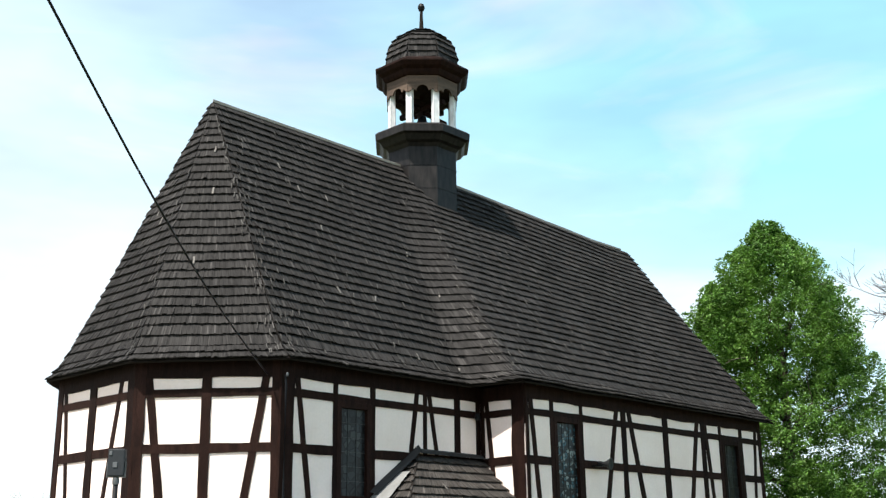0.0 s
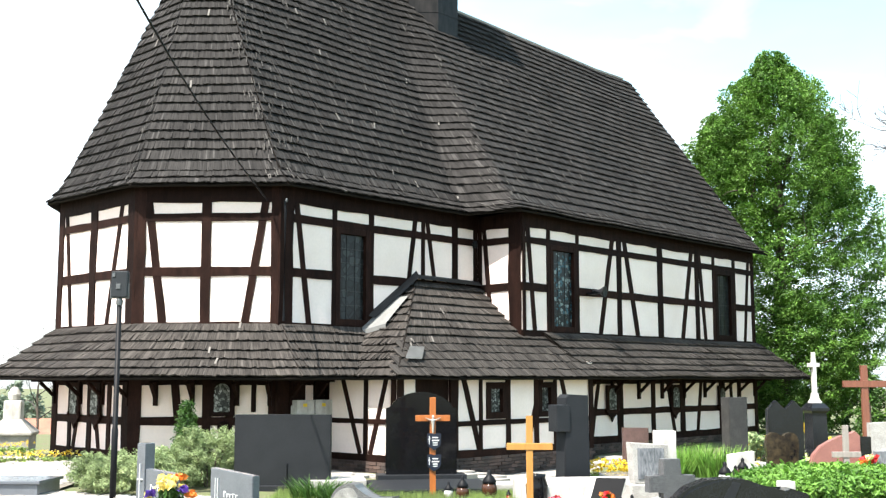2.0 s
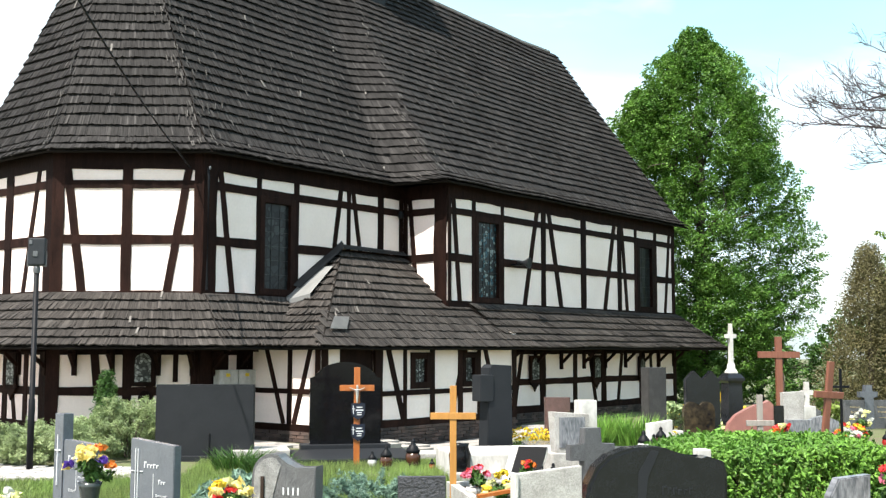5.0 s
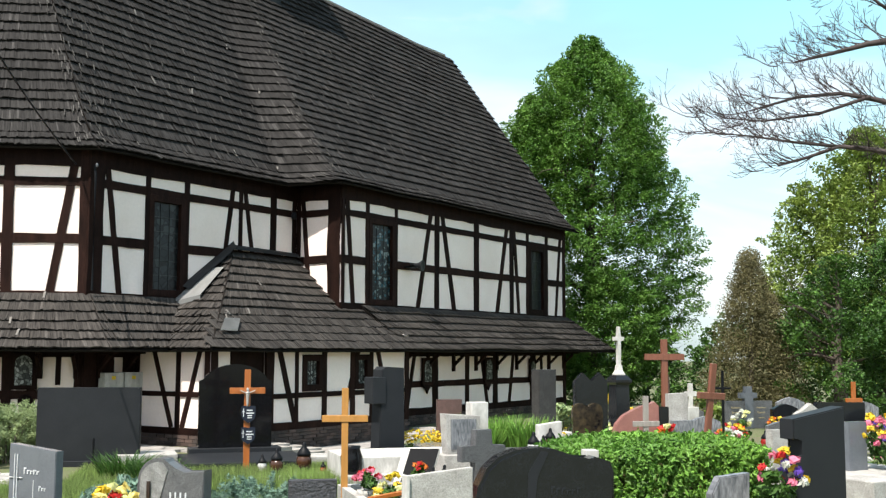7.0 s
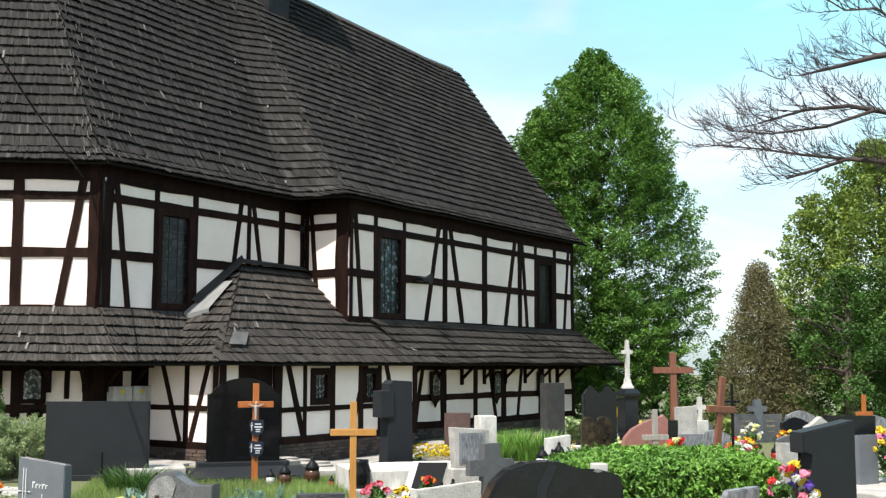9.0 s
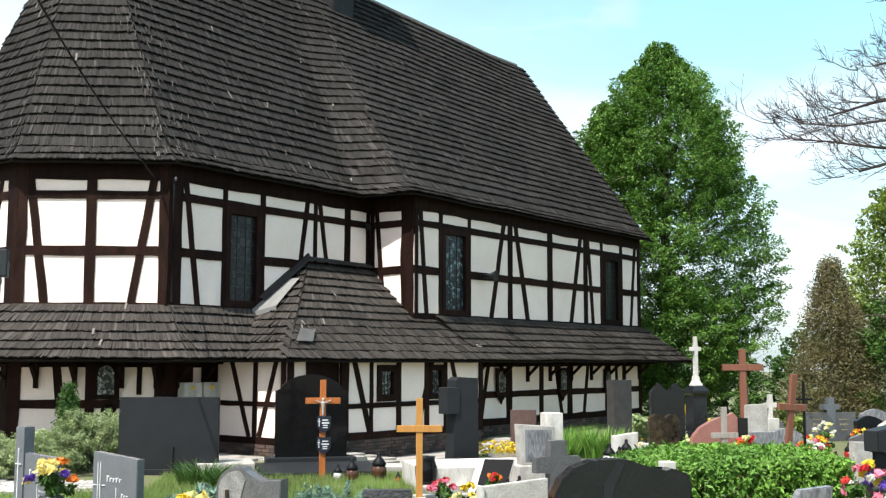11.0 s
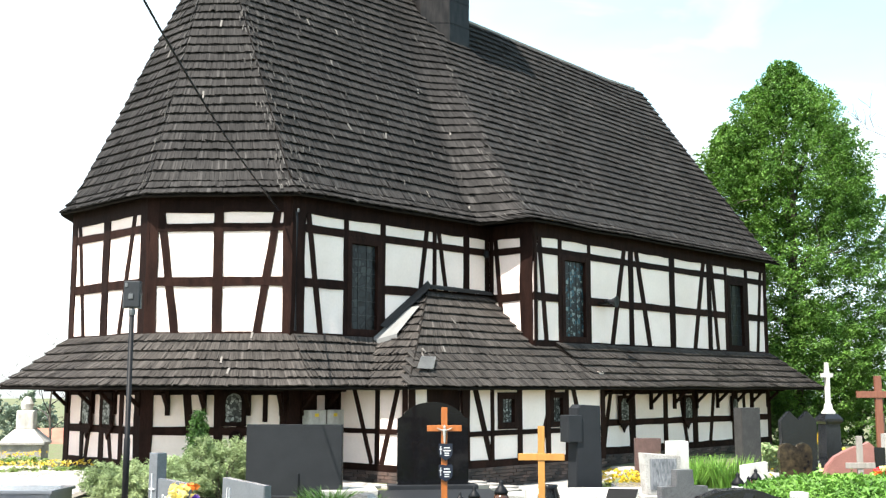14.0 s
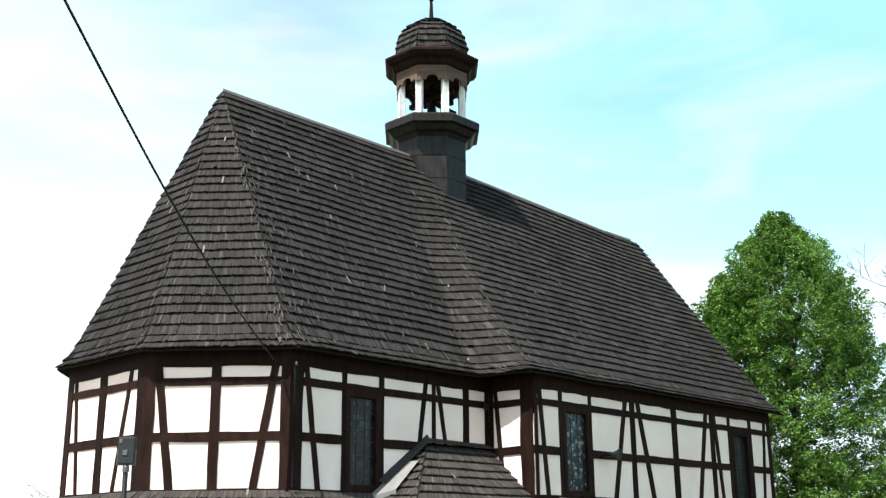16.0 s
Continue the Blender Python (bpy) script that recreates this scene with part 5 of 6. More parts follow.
# arched black stone with its crucifix
g = grave("gravestone", -0.4, 21.5, 8, "tall arched polished black granite gravestone")
out = [(-0.7, 0.28), (0.7, 0.28), (0.7, 1.56), (0.6, 1.58), (0.57, 1.63)] + arc(0, 1.02, 0.86, 48, 132, 14) + [(-0.57, 1.63), (-0.6, 1.58), (-0.7, 1.56)]
part("stone", slab(out, 0.18, 0.012), GRANITE_BLACK, g)
plinth(g, 1.75, 0.5, 0.28, GRANITE_MATT)
part("cover", box((-1.1, -2.2, -0.05), (1.1, -0.26, 0.2), 0.015), GRANITE_MATT, g)
part("border", box((-2.2, -0.75, -0.05), (-1.12, 0.25, 0.24), 0.015), TERRAZZO, g)

c = wooden_cross("crucifix", -0.15, 18.9, 4, 1.78, 0.6, 1.42, 0.105, CROSSWOOD, "varnished orange wooden grave crucifix with two plaques")
fig = lathe([(0.008, 1.16), (0.018, 1.2), (0.02, 1.26), (0.026, 1.33), (0.036, 1.39), (0.014, 1.41), (0.022, 1.43), (0.022, 1.455), (0.006, 1.475)], 8, m=Matrix.Translation((0, -0.065, 0)))
for sx in (-1, 1):
    tube([(0, -0.065, 1.385), (sx * 0.06, -0.062, 1.395), (sx * 0.13, -0.06, 1.43)], [0.014, 0.011, 0.009], 6, fig)
part("figure", fig, TERRAZZO, c)
shield = [(-0.12, 0.0), (-0.1, -0.06)] + [(0, -0.13), (0.1, -0.06), (0.12, 0.0), (0.12, 0.16), (0.05, 0.165), (0, 0.15), (-0.05, 0.165), (-0.12, 0.16)]
for z in (1.0, 0.64):
    pl = part("plaque", slab([(x, z + v) for x, v in shield], 0.012, 0.002, m=Matrix.Translation((0.02, -0.06, 0))), PLAQUE, c, "dark blue shield plaque")
    for x, dz, w, hh in ((-0.09, -0.02, 0.012, 0.14), (-0.11, 0.06, 0.05, 0.012), (-0.03, 0.08, 0.1, 0.02), (-0.04, 0.03, 0.13, 0.022), (-0.02, -0.01, 0.08, 0.018), (-0.02, -0.045, 0.08, 0.015)):
        part("inscription", box((0.02 + x, -0.071, z + dz), (0.02 + x + w, -0.067, z + dz + hh)), LETTER, pl)
wooden_cross("grave_cross", 1.19, 14.7, -3, 1.63, 0.62, 1.22, 0.09, PALEWOOD, "plain yellow varnished wooden grave cross")

# carved grey granite stone with an open arch and cross
g = grave("gravestone", -0.74, 10.5, -20, "carved grey granite gravestone with a curved top")
out = [(-0.32, 0.1), (0.32, 0.1), (0.33, 1.02), (0.26, 1.0), (0.14, 0.995), (0.05, 1.03), (-0.04, 1.09)] + arc(-0.12, 0.93, 0.2, 72, 180, 10) + [(-0.325, 0.85)]
part("stone", slab(out, 0.2, 0.008), GRANITE_GREY, g)
part("carved_arch", slab([(-0.3, 0.12), (-0.13, 0.12), (-0.1, 0.75), (-0.02, 1.02), (-0.05, 1.06)] + arc(-0.12, 0.92, 0.175, 75, 180, 8), 0.03, 0.004, m=Matrix.Translation((0, -0.095, 0))), mat("rough pale granite", (0.3, 0.3, 0.29), 0.8, 0.5, 8, 90, bump=0.8, speckle=0.4, speck=160), g, "rough pale carved arch")
relief_cross(g, -0.2, 0.3, 0.15, 0.62, -0.125, BRONZE, 0.03, 0.62)
lines(g, -0.102, [(0.0 + 0.05 * i, 0.75, 0.014, 0.07) for i in range(4)] + [(-0.1 + 0.045 * i, 0.58, 0.014, 0.07) for i in range(9)])
plinth(g, 0.8, 0.32, 0.12, GRANITE_GREY)

# two slanting grey stones with white lettering
g = grave("gravestone", -2.36, 12.5, -38, "upright blue-grey granite gravestone with white lettering")
part("stone", slab([(-0.36, 0.05), (0.36, 0.05), (0.36, 1.03), (-0.36, 1.09)], 0.11, 0.008), GRANITE_BLUE, g)
for dx in (-0.02, 0.02):
    relief_cross(g, -0.24 + dx, 0.3, 0.16, 0.68, -0.056, LETTER, 0.01, 0.62)
lines(g, -0.057, [(-0.12, 0.77, 0.25, 0.07), (0.03, 0.35, 0.008, 0.36), (0.12, 0.6, 0.12, 0.05), (0.08, 0.46, 0.18, 0.03), (0.08, 0.4, 0.18, 0.03), (-0.06, 0.3, 0.05, 0.04), (0.02, 0.3, 0.05, 0.04)])
plinth(g, 0.9, 0.3, 0.08, GRANITE_BLUE)
g = grave("gravestone", -3.72, 14.4, -38, "blue-grey granite gravestone with a taller side pillar")
part("stone", slab([(-0.22, 0.05), (0.38, 0.05), (0.38, 0.9), (-0.22, 0.94)], 0.11, 0.008), GRANITE_BLUE, g)
part("pillar", box((-0.37, -0.08, 0.0), (-0.2, 0.08, 1.27), 0.008), GRANITE_BLUE, g)
relief_cross(g, -0.285, 0.35, 0.12, 0.65, -0.085, LETTER, 0.015)
lines(g, -0.057, [(-0.1, 0.66, 0.3, 0.08), (0.06, 0.3, 0.008, 0.26), (0.1, 0.46, 0.16, 0.03), (0.1, 0.4, 0.16, 0.03), (-0.08, 0.28, 0.14, 0.04)])
plinth(g, 0.95, 0.3, 0.08, GRANITE_BLUE)
kerb("grave_surround", -4.1, 13.3, -38, 1.1, 2.0, 0.12, WHITESTONE, "white stone surround of a planted grave", SOIL)
kerb("grave_surround", -6.3, 13.6, -4, 3.2, 1.5, 0.13, TERRAZZO, "pale stone surround of a planted grave", SOIL)
flower_bed(-4.6, 11.75, 0, 3.4, 0.5, 0.24, ["yellow", "orange"], "bed of yellow and orange pansies", 81, 70, 0.07)
bouquet("bouquet", -3.25, 13.2, 0.12, 0.28, 0.44, ["lemon", "lemon", "lemon", "violet", "orange"], "yellow and violet flowers in a dark vase", 82, (VASE, 0.4, 0.13), size=0.15, count=16)
bouquet("bouquet", -3.95, 12.4, 0.1, 0.2, 0.5, ["cream", "white", "cream"], "white and pale yellow flowers", 83, size=0.12, count=12)
bouquet("bouquet", -1.24, 10.2, 0.2, 0.27, 0.5, ["red", "lemon", "yellow", "cream"], "red tulips with yellow and orange flowers", 84, (GRANITE_GREY, 0.2, 0.1), size=0.13, count=20)
bouquet("bouquet", -1.02, 10.9, 0.2, 0.2, 0.62, ["orange", "yellow"], "orange spray of flowers", 85, size=0.06, count=24)
bouquet("bouquet", -2.6, 11.6, 0.02, 0.3, 0.22, ["white", "white"], "low white flowers on a grave", 86, size=0.1, count=12)
bouquet("bouquet", -5.4, 13.2, 0.1, 0.25, 0.3, ["white", "white"], "bunch of white flowers on a grave", 87, size=0.12, count=16)
bouquet("bouquet", -4.75, 12.0, 0.1, 0.3, 0.32, ["white", "white"], "large ball of white chrysanthemums in a grey pot", 79, (GRANITE_GREY, 0.16, 0.14), size=0.1, count=60)
bouquet("bouquet", 1.42, 13.9, 0.0, 0.17, 0.3, ["red", "pink"], "red and pink flowers in a white pot", 88, (WHITESTONE, 0.34, 0.12), size=0.09, count=18)
bouquet("bouquet", 1.75, 13.6, 0.1, 0.28, 0.45, ["yellow", "cream"], "spray of yellow lilies", 89, size=0.13, count=14)
bouquet("bouquet", 1.25, 13.2, 0.0, 0.18, 0.35, ["orange", "white", "yellow"], "small mixed orange and white flowers", 90, size=0.07, count=14)

# rough split stone
g = grave("gravestone", 0.6, 11.5, 2, "low dark rough-split granite gravestone")
bm = slab(rect(0.5, 0.0, 0.78), 0.12, 0.01)
part("stone", bm, ROUGH, g)
part("back", slab(rect(0.5, 0.0, 0.775), 0.05, 0.004, m=Matrix.Translation((0, 0.09, 0))), GRANITE_DARK, g)
# pale terrazzo stone, white edge
g = grave("gravestone", 1.86, 11.0, 14, "pale speckled terrazzo gravestone with a white edge")
part("stone", slab([(-0.36, 0.0), (0.36, 0.0), (0.36, 0.92), (-0.36, 0.86)], 0.1, 0.008), TERRAZZO, g)
part("edge", box((-0.39, -0.08, 0.0), (-0.355, 0.06, 0.87), 0.006), WHITESTONE, g)
# large curved dark stone
g = grave("gravestone", 3.0, 11.2, 3, "large curved dark polished granite gravestone")
out = [(-0.78, 0.1), (0.76, 0.1), (0.76, 0.84), (0.72, 0.95), (0.56, 1.0), (0.42, 0.96), (0.3, 1.02), (0.1, 1.09), (-0.08, 1.105), (-0.3, 1.09), (-0.5, 1.02), (-0.64, 0.9), (-0.73, 0.72), (-0.77, 0.5)]
part("stone", slab(out, 0.3, 0.035), GRANITE_DARK, g, smooth=False)
part("band", slab([(-0.22, 0.3), (-0.16, 0.3), (-0.1, 0.8), (0.02, 1.06), (-0.06, 1.08), (-0.2, 0.85)], 0.012, 0.0, m=Matrix.Translation((0, -0.152, 0))), GRANITE_MATT, g)
lines(g, -0.152, [(0.05, 0.62, 0.34, 0.09), (0.02, 0.46, 0.42, 0.06)], GRANITE_MATT)
part("vase_block", box((0.53, 0.1, 0.85), (0.68, 0.26, 1.05), 0.01), WHITESTONE, g)
plinth(g, 1.8, 0.5, 0.12, GRANITE_DARK)

# pale monument with a stone cross in front of it
g = grave("gravestone", 3.12, 16.5, 12, "pale weathered stone monument on a stepped base")
part("stone", slab([(-0.26, 0.55), (0.26, 0.55), (0.29, 1.12), (-0.3, 1.16)], 0.24, 0.012), TERRAZZO, g)
part("panel", slab(rect(0.42, 0.62, 1.08), 0.02, 0.003, m=Matrix.Translation((0, -0.125, 0))), MARBLE, g)
part("base", box((-0.36, -0.25, 0.28), (0.36, 0.25, 0.55), 0.015), TERRAZZO, g)
part("step", box((-0.5, -0.4, -0.05), (0.5, 0.4, 0.28), 0.015), TERRAZZO, g)
part("pier", box((0.24, 0.1, 0.0), (0.52, 0.36, 1.32), 0.012), WHITESTONE, g)
g = grave("stone_cross", 3.2, 15.3, 18, "leaning grey speckled stone cross", "cross")
part("cross", slab([(-0.13, 0.0), (0.13, 0.0), (0.13, 0.55), (0.36, 0.55), (0.36, 0.77), (0.13, 0.77), (0.13, 1.0), (-0.13, 1.0), (-0.13, 0.77), (-0.36, 0.77), (-0.36, 0.55), (-0.13, 0.55)], 0.16, 0.012), GRANITE_GREY, g)
plinth(g, 0.6, 0.4, 0.1, TERRAZZO)
# white block grave with a slanting picture plate
g = grave("grave_slab", 2.5, 17.4, 8, "long white painted grave slab", "grave")
part("slab", box((-1.25, -0.7, -0.05), (1.25, 0.7, 0.5), 0.02), WHITESTONE, g)
part("ledge", box((-1.35, -0.95, -0.05), (1.35, -0.7, 0.25), 0.02), TERRAZZO, g)
g = grave("grave_plate", 2.14, 15.4, -14, "leaning dark plate with a white border")
m = Matrix.Rotation(radians(-30), 4, "X")
skew = lambda w, z0, z1, k=0.22: [(-w / 2 + k * z0, z0), (w / 2 + k * z0, z0), (w / 2 + k * z1, z1), (-w / 2 + k * z1, z1)]
part("plate", slab(skew(0.54, 0.1, 0.8), 0.05, 0.006, m=m), WHITESTONE, g)
part("picture", slab(skew(0.42, 0.13, 0.78), 0.02, 0.002, m=m @ Matrix.Translation((0.045, -0.03, 0))), mat("matt black plate", (0.01, 0.01, 0.011), 0.7, 0.2, 5, 60, spec=0.1), g)
part("foot", box((-0.3, -0.35, -0.05), (0.3, 0.3, 0.18), 0.01), TERRAZZO, g)
bouquet("bouquet", 2.26, 15.0, 0.36, 0.1, 0.22, ["orange", "red"], "orange flowers before a dark plate", 91, size=0.1, count=9)
g = grave("grave_slab", 1.5, 20.6, 8, "low pale stone grave slab by the church", "grave", "low grave slabs")
part("slab", box((-0.75, -0.35, -0.05), (0.75, 0.35, 0.2), 0.015), TERRAZZO, g)
kerb("grave_surround", 1.95, 14.3, 6, 1.5, 1.6, 0.3, TERRAZZO, "low grey stone grave surround", SOIL)
part("board", box((-0.4, -0.05, 0.0), (0.45, 0.05, 0.04), m=pose(0, 0, 0, 0, -8, 10)), CROSSWOOD, thing("fallen_board", pose(1.75, 13.2, 0.36), "short orange wooden board lying on a grave", "board"))
# round dark vase behind the yellow cross
g = grave("urn", 1.45, 16.6, 0, "round dark stone urn", "urn")
part("body", lathe([(0.1, 0.0), (0.13, 0.1), (0.16, 0.3), (0.17, 0.5), (0.13, 0.62), (0.14, 0.66)], 20), GRANITE_BLACK, g, smooth=True)

# tall dark stepped monument
g = grave("gravestone", 2.3, 19.0, 22, "tall dark stepped granite monument shaped like a cross")
part("shaft", slab([(-0.27, 0.3), (0.24, 0.3), (0.22, 1.82), (-0.15, 1.84), (-0.22, 1.78)], 0.34, 0.012), GRANITE_MATT, g)
part("arm", box((-0.42, -0.2, 1.2), (-0.16, 0.12, 1.66), 0.012), GRANITE_MATT, g)
plinth(g, 0.8, 0.6, 0.3, GRANITE_MATT)
flower_bed(2.98, 19.3, 6, 0.85, 0.3, 0.6, ["yellow", "yellow"], "row of bright yellow pansies", 92, 60, 0.07)
kerb("grave_surround", 3.0, 19.3, 6, 1.1, 0.6, 0.42, WHITESTONE, "white raised grave surround", SOIL)
g = grave("gravestone", 3.6, 20.2, 2, "reddish brown granite gravestone")
part("stone", slab(rect(0.48, 0.0, 1.22), 0.12, 0.01), mat("brown granite", (0.13, 0.075, 0.065), 0.3, 0.4, 8, 160), g)
plinth(g, 0.7, 0.3, 0.15, GRANITE_RED)
g = grave("gravestone", 5.4, 20.0, 20, "tall rough grey granite pillar on a white base")
part("stone", slab(rect(0.4, 0.4, 1.78), 0.26, 0.012), mat("dark brown grey granite", (0.04, 0.037, 0.035), 0.65, 0.4, 6, 60, speckle=0.6, speck=140), g)
plinth(g, 1.0, 0.6, 0.6, WHITESTONE)
g = grave("gravestone", 5.05, 18.4, 6, "low white square gravestone on a grave")
part("stone", slab([(-0.22, 0.0), (0.22, 0.0), (0.22, 0.9), (-0.22, 0.84)], 0.16, 0.01), WHITESTONE, g)
g = grave("gravestone", 6.32, 20.0, 4, "black double gravestone with two pointed tops")
part("stone", slab([(-0.33, 0.1), (0.33, 0.1), (0.33, 1.55), (0.17, 1.72), (0.01, 1.55), (-0.01, 1.55), (-0.17, 1.72), (-0.33, 1.55)], 0.16, 0.01), GRANITE_DARK, g)
plinth(g, 0.9, 0.4, 0.14, GRANITE_DARK)
g = grave("gravestone", 5.78, 18.5, 2, "polished black heart-shaped gravestone on a plinth")
heart = [(0.0, 0.3), (0.14, 0.36), (0.26, 0.62), (0.28, 0.95)] + arc(0.14, 1.07, 0.135, 0, 170, 8) + arc(-0.14, 1.07, 0.135, 10, 180, 8) + [(-0.28, 0.95), (-0.26, 0.62), (-0.14, 0.36)]
part("stone", slab(heart, 0.12, 0.012), mat("black granite with a worn gilt motif", (0.06, 0.045, 0.025), 0.25, 0.3, 9, 60, bump=0, second=(0.007, 0.007, 0.007), spec=0.3), g)
plinth(g, 0.5, 0.3, 0.34, GRANITE_DARK)
for k, (x, y, z, hh, gl) in enumerate(((0.35, 18.0, 0.1, 0.42, LANTERN_BROWN), (0.8, 18.2, 0.1, 0.5, LANTERN_BROWN), (0.12, 18.2, 0.1, 0.3, LANTERN_CLEAR), (3.35, 18.5, 0.5, 0.34, LANTERN_RED),
                                       (4.65, 17.9, 0.3, 0.45, LANTERN_CLEAR), (4.85, 18.0, 0.3, 0.38, LANTERN_CLEAR), (2.45, 15.0, 0.2, 0.3, LANTERN_BROWN), (2.62, 15.05, 0.2, 0.32, LANTERN_BROWN),
                                       (4.86, 17.6, 0.45, 0.38, LANTERN_BROWN), (9.4, 19.0, 0.3, 0.35, LANTERN_RED),
                                       (1.1, 17.9, 0.1, 0.2, LANTERN_RED))):
    lantern(x, y, z, hh, gl, {"brown lantern glass": "brown glass grave lantern with a black cap", "clear lantern glass": "clear glass grave lantern with a black cap"}.get(gl.name, "red glass grave lantern with a black cap"), k)
for k, (x, y) in enumerate(((0.5, 17.4), (2.3, 14.9), (4.6, 17.6), (9.4, 18.8), (4.85, 17.5), (3.35, 18.0))):
    z = (0.1, 0.2, 0.3, 0.3, 0.45, 0.5)[k]
    g = grave("grave_slab", x, y + 0.55, 0, "low pale stone grave slab", "grave", "low grave slabs")
    part("slab", box((-0.6, -0.7, -0.05), (0.6, 0.5, z), 0.015), (TERRAZZO, GRANITE_GREY, GRANITE_BLUE)[k % 3], g)

# white cross on a black pedestal
g = grave("cross_monument", 8.62, 25.0, 12, "white stone cross on a tall black pedestal", "monument")
part("cross", slab([(-0.05, 1.75), (0.05, 1.75), (0.033, 2.36), (0.14, 2.36), (0.14, 2.45), (0.033, 2.45), (0.033, 2.7), (-0.033, 2.7), (-0.033, 2.45), (-0.14, 2.45), (-0.14, 2.36), (-0.033, 2.36)], 0.1, 0.01), WHITESTONE, g)
part("cross_foot", lathe([(0.16, 1.5), (0.16, 1.56), (0.1, 1.64), (0.085, 1.76)], 4, math.pi / 4), WHITESTONE, g)
part("pedestal", lathe([(0.31, 0.4), (0.27, 0.5), (0.25, 1.25), (0.25, 1.3), (0.32, 1.36), (0.32, 1.42), (0.2, 1.53)], 4, math.pi / 4), GRANITE_DARK, g)
part("base", box((-0.4, -0.4, -0.3), (0.4, 0.4, 0.42), 0.02), GRANITE_DARK, g)
g.matrix_basis = Matrix.Translation((0, 0, 0.15)) @ g.matrix_basis
wooden_cross("tall_cross", 10.95, 28.0, 0, 2.6, 1.12, 2.12, 0.17, BROWNWOOD, "tall reddish brown wooden churchyard cross")
# red granite stone with sweeping top, grey wooden cross before it
g = grave("gravestone", 6.3, 17.5, 3, "red granite gravestone with a sweeping curved top")
out = [(-0.42, 0.2), (0.42, 0.2), (0.42, 1.2), (0.34, 1.27), (0.26, 1.22), (0.12, 1.2), (-0.05, 1.13), (-0.22, 1.04), (-0.35, 0.9), (-0.41, 0.72)]
part("stone", slab(out, 0.14, 0.012), GRANITE_RED, g)
plinth(g, 1.0, 0.4, 0.24, GRANITE_RED)
part("wing", slab(rect(0.22, 0.2, 1.18), 0.12, 0.01, m=Matrix.Translation((0.52, 0.06, 0))), GRANITE_DARK, g)
wooden_cross("grave_cross", 6.13, 16.5, 2, 1.42, 0.44, 0.98, 0.085, GREYWOOD, "grey weathered wooden grave cross")
wooden_cross("grave_cross", 6.85, 16.0, 14, 1.96, 0.5, 1.46, 0.1, BROWNWOOD, "leaning brown wooden grave cross", tilt=5.5)
g = grave("gravestone", 7.66, 19.0, 6, "grey and white slanting gravestone")
part("stone", slab([(-0.2, 0.75), (0.2, 0.78), (0.2, 1.36), (-0.2, 1.34)], 0.14, 0.01), TERRAZZO, g)
part("front", slab([(-0.16, 0.1), (0.24, 0.1), (0.28, 0.86), (-0.2, 0.86)], 0.12, 0.01, m=Matrix.Translation((0.02, -0.12, 0))), MARBLE, g)
plinth(g, 0.8, 0.5, 0.14, TERRAZZO)
g = grave("gravestone", 10.1, 24.2, 6, "small white stone cross on a block", "gravestone")
part("block", box((-0.16, -0.12, -0.05), (0.16, 0.12, 0.95), 0.01), WHITESTONE, g)
part("cross", slab([(-0.05, 0.95), (0.05, 0.95), (0.05, 1.2), (0.15, 1.2), (0.15, 1.31), (0.05, 1.31), (0.05, 1.5), (-0.05, 1.5), (-0.05, 1.31), (-0.15, 1.31), (-0.15, 1.2), (-0.05, 1.2)], 0.08, 0.006), WHITESTONE, g)
bouquet("bouquet", 6.75, 17.3, 0.25, 0.2, 0.75, ["orange", "red", "cream"], "bright orange flowers beside a red gravestone", 93, size=0.14, count=14)
bouquet("bouquet", 7.3, 17.8, -0.02, 0.35, 0.6, ["yellow", "white", "yellow"], "yellow and white grave flowers", 94, size=0.1, count=20)
bouquet("bouquet", 5.45, 18.9, 0.3, 0.15, 0.35, ["yellow", "white"], "yellow and white flowers by a white stone", 95, size=0.09, count=8)

# graves at the far right
g = grave("gravestone", 5.66, 10.4, 18, "large dark honed granite gravestone with a notched side")
out = [(-0.36, 0.05), (0.37, 0.05), (0.37, 1.57), (-0.36, 1.46), (-0.36, 1.26), (-0.23, 1.25), (-0.23, 1.09), (-0.36, 1.09)]
part("stone", slab(out, 0.2, 0.012), GRANITE_MATT, g)
plinth(g, 1.0, 0.5, 0.1, GRANITE_MATT)
g = grave("gravestone", 4.78, 10.5, 10, "grey streaked marble gravestone")
part("stone", slab([(-0.26, 0.0), (0.2, 0.0), (0.22, 0.9), (-0.14, 0.87), (-0.24, 0.7)], 0.12, 0.012), MARBLE, g)
bouquet("bouquet", 5.1, 10.0, 0.35, 0.24, 0.6, ["pink", "violet", "yellow", "red", "white"], "mixed pink, violet and yellow silk flowers", 96, (BLACKIRON, 0.2, 0.1), size=0.12, count=20)
g = grave("gravestone", 7.66, 13.0, 20, "light grey polished granite gravestone")
part("stone", slab(rect(0.34, 0.55, 1.22), 0.14, 0.01), GRANITE_BLUE, g)
part("slab", box((-0.9, -1.0, -0.05), (0.9, 0.5, 0.6), 0.015), TERRAZZO, g)
for k, (x, y) in enumerate(((8.15, 12.3), (7.9, 12.15), (8.4, 12.55))):
    lantern(x, y, 0.6, 0.3, (LANTERN_RED, LANTERN_CLEAR, LANTERN_BROWN)[k], ("red glass grave lantern with a black cap", "clear glass grave lantern with a black cap", "brown glass grave lantern with a black cap")[k], k)
bouquet("bouquet", 8.12, 13.1, 0.55, 0.46, 0.8, ["yellow", "yellow", "violet", "pink"], "large heap of yellow and violet flowers", 97, size=0.11, count=60)
g = grave("gravestone", 5.75, 8.6, 30, "sloping white marble gravestone")
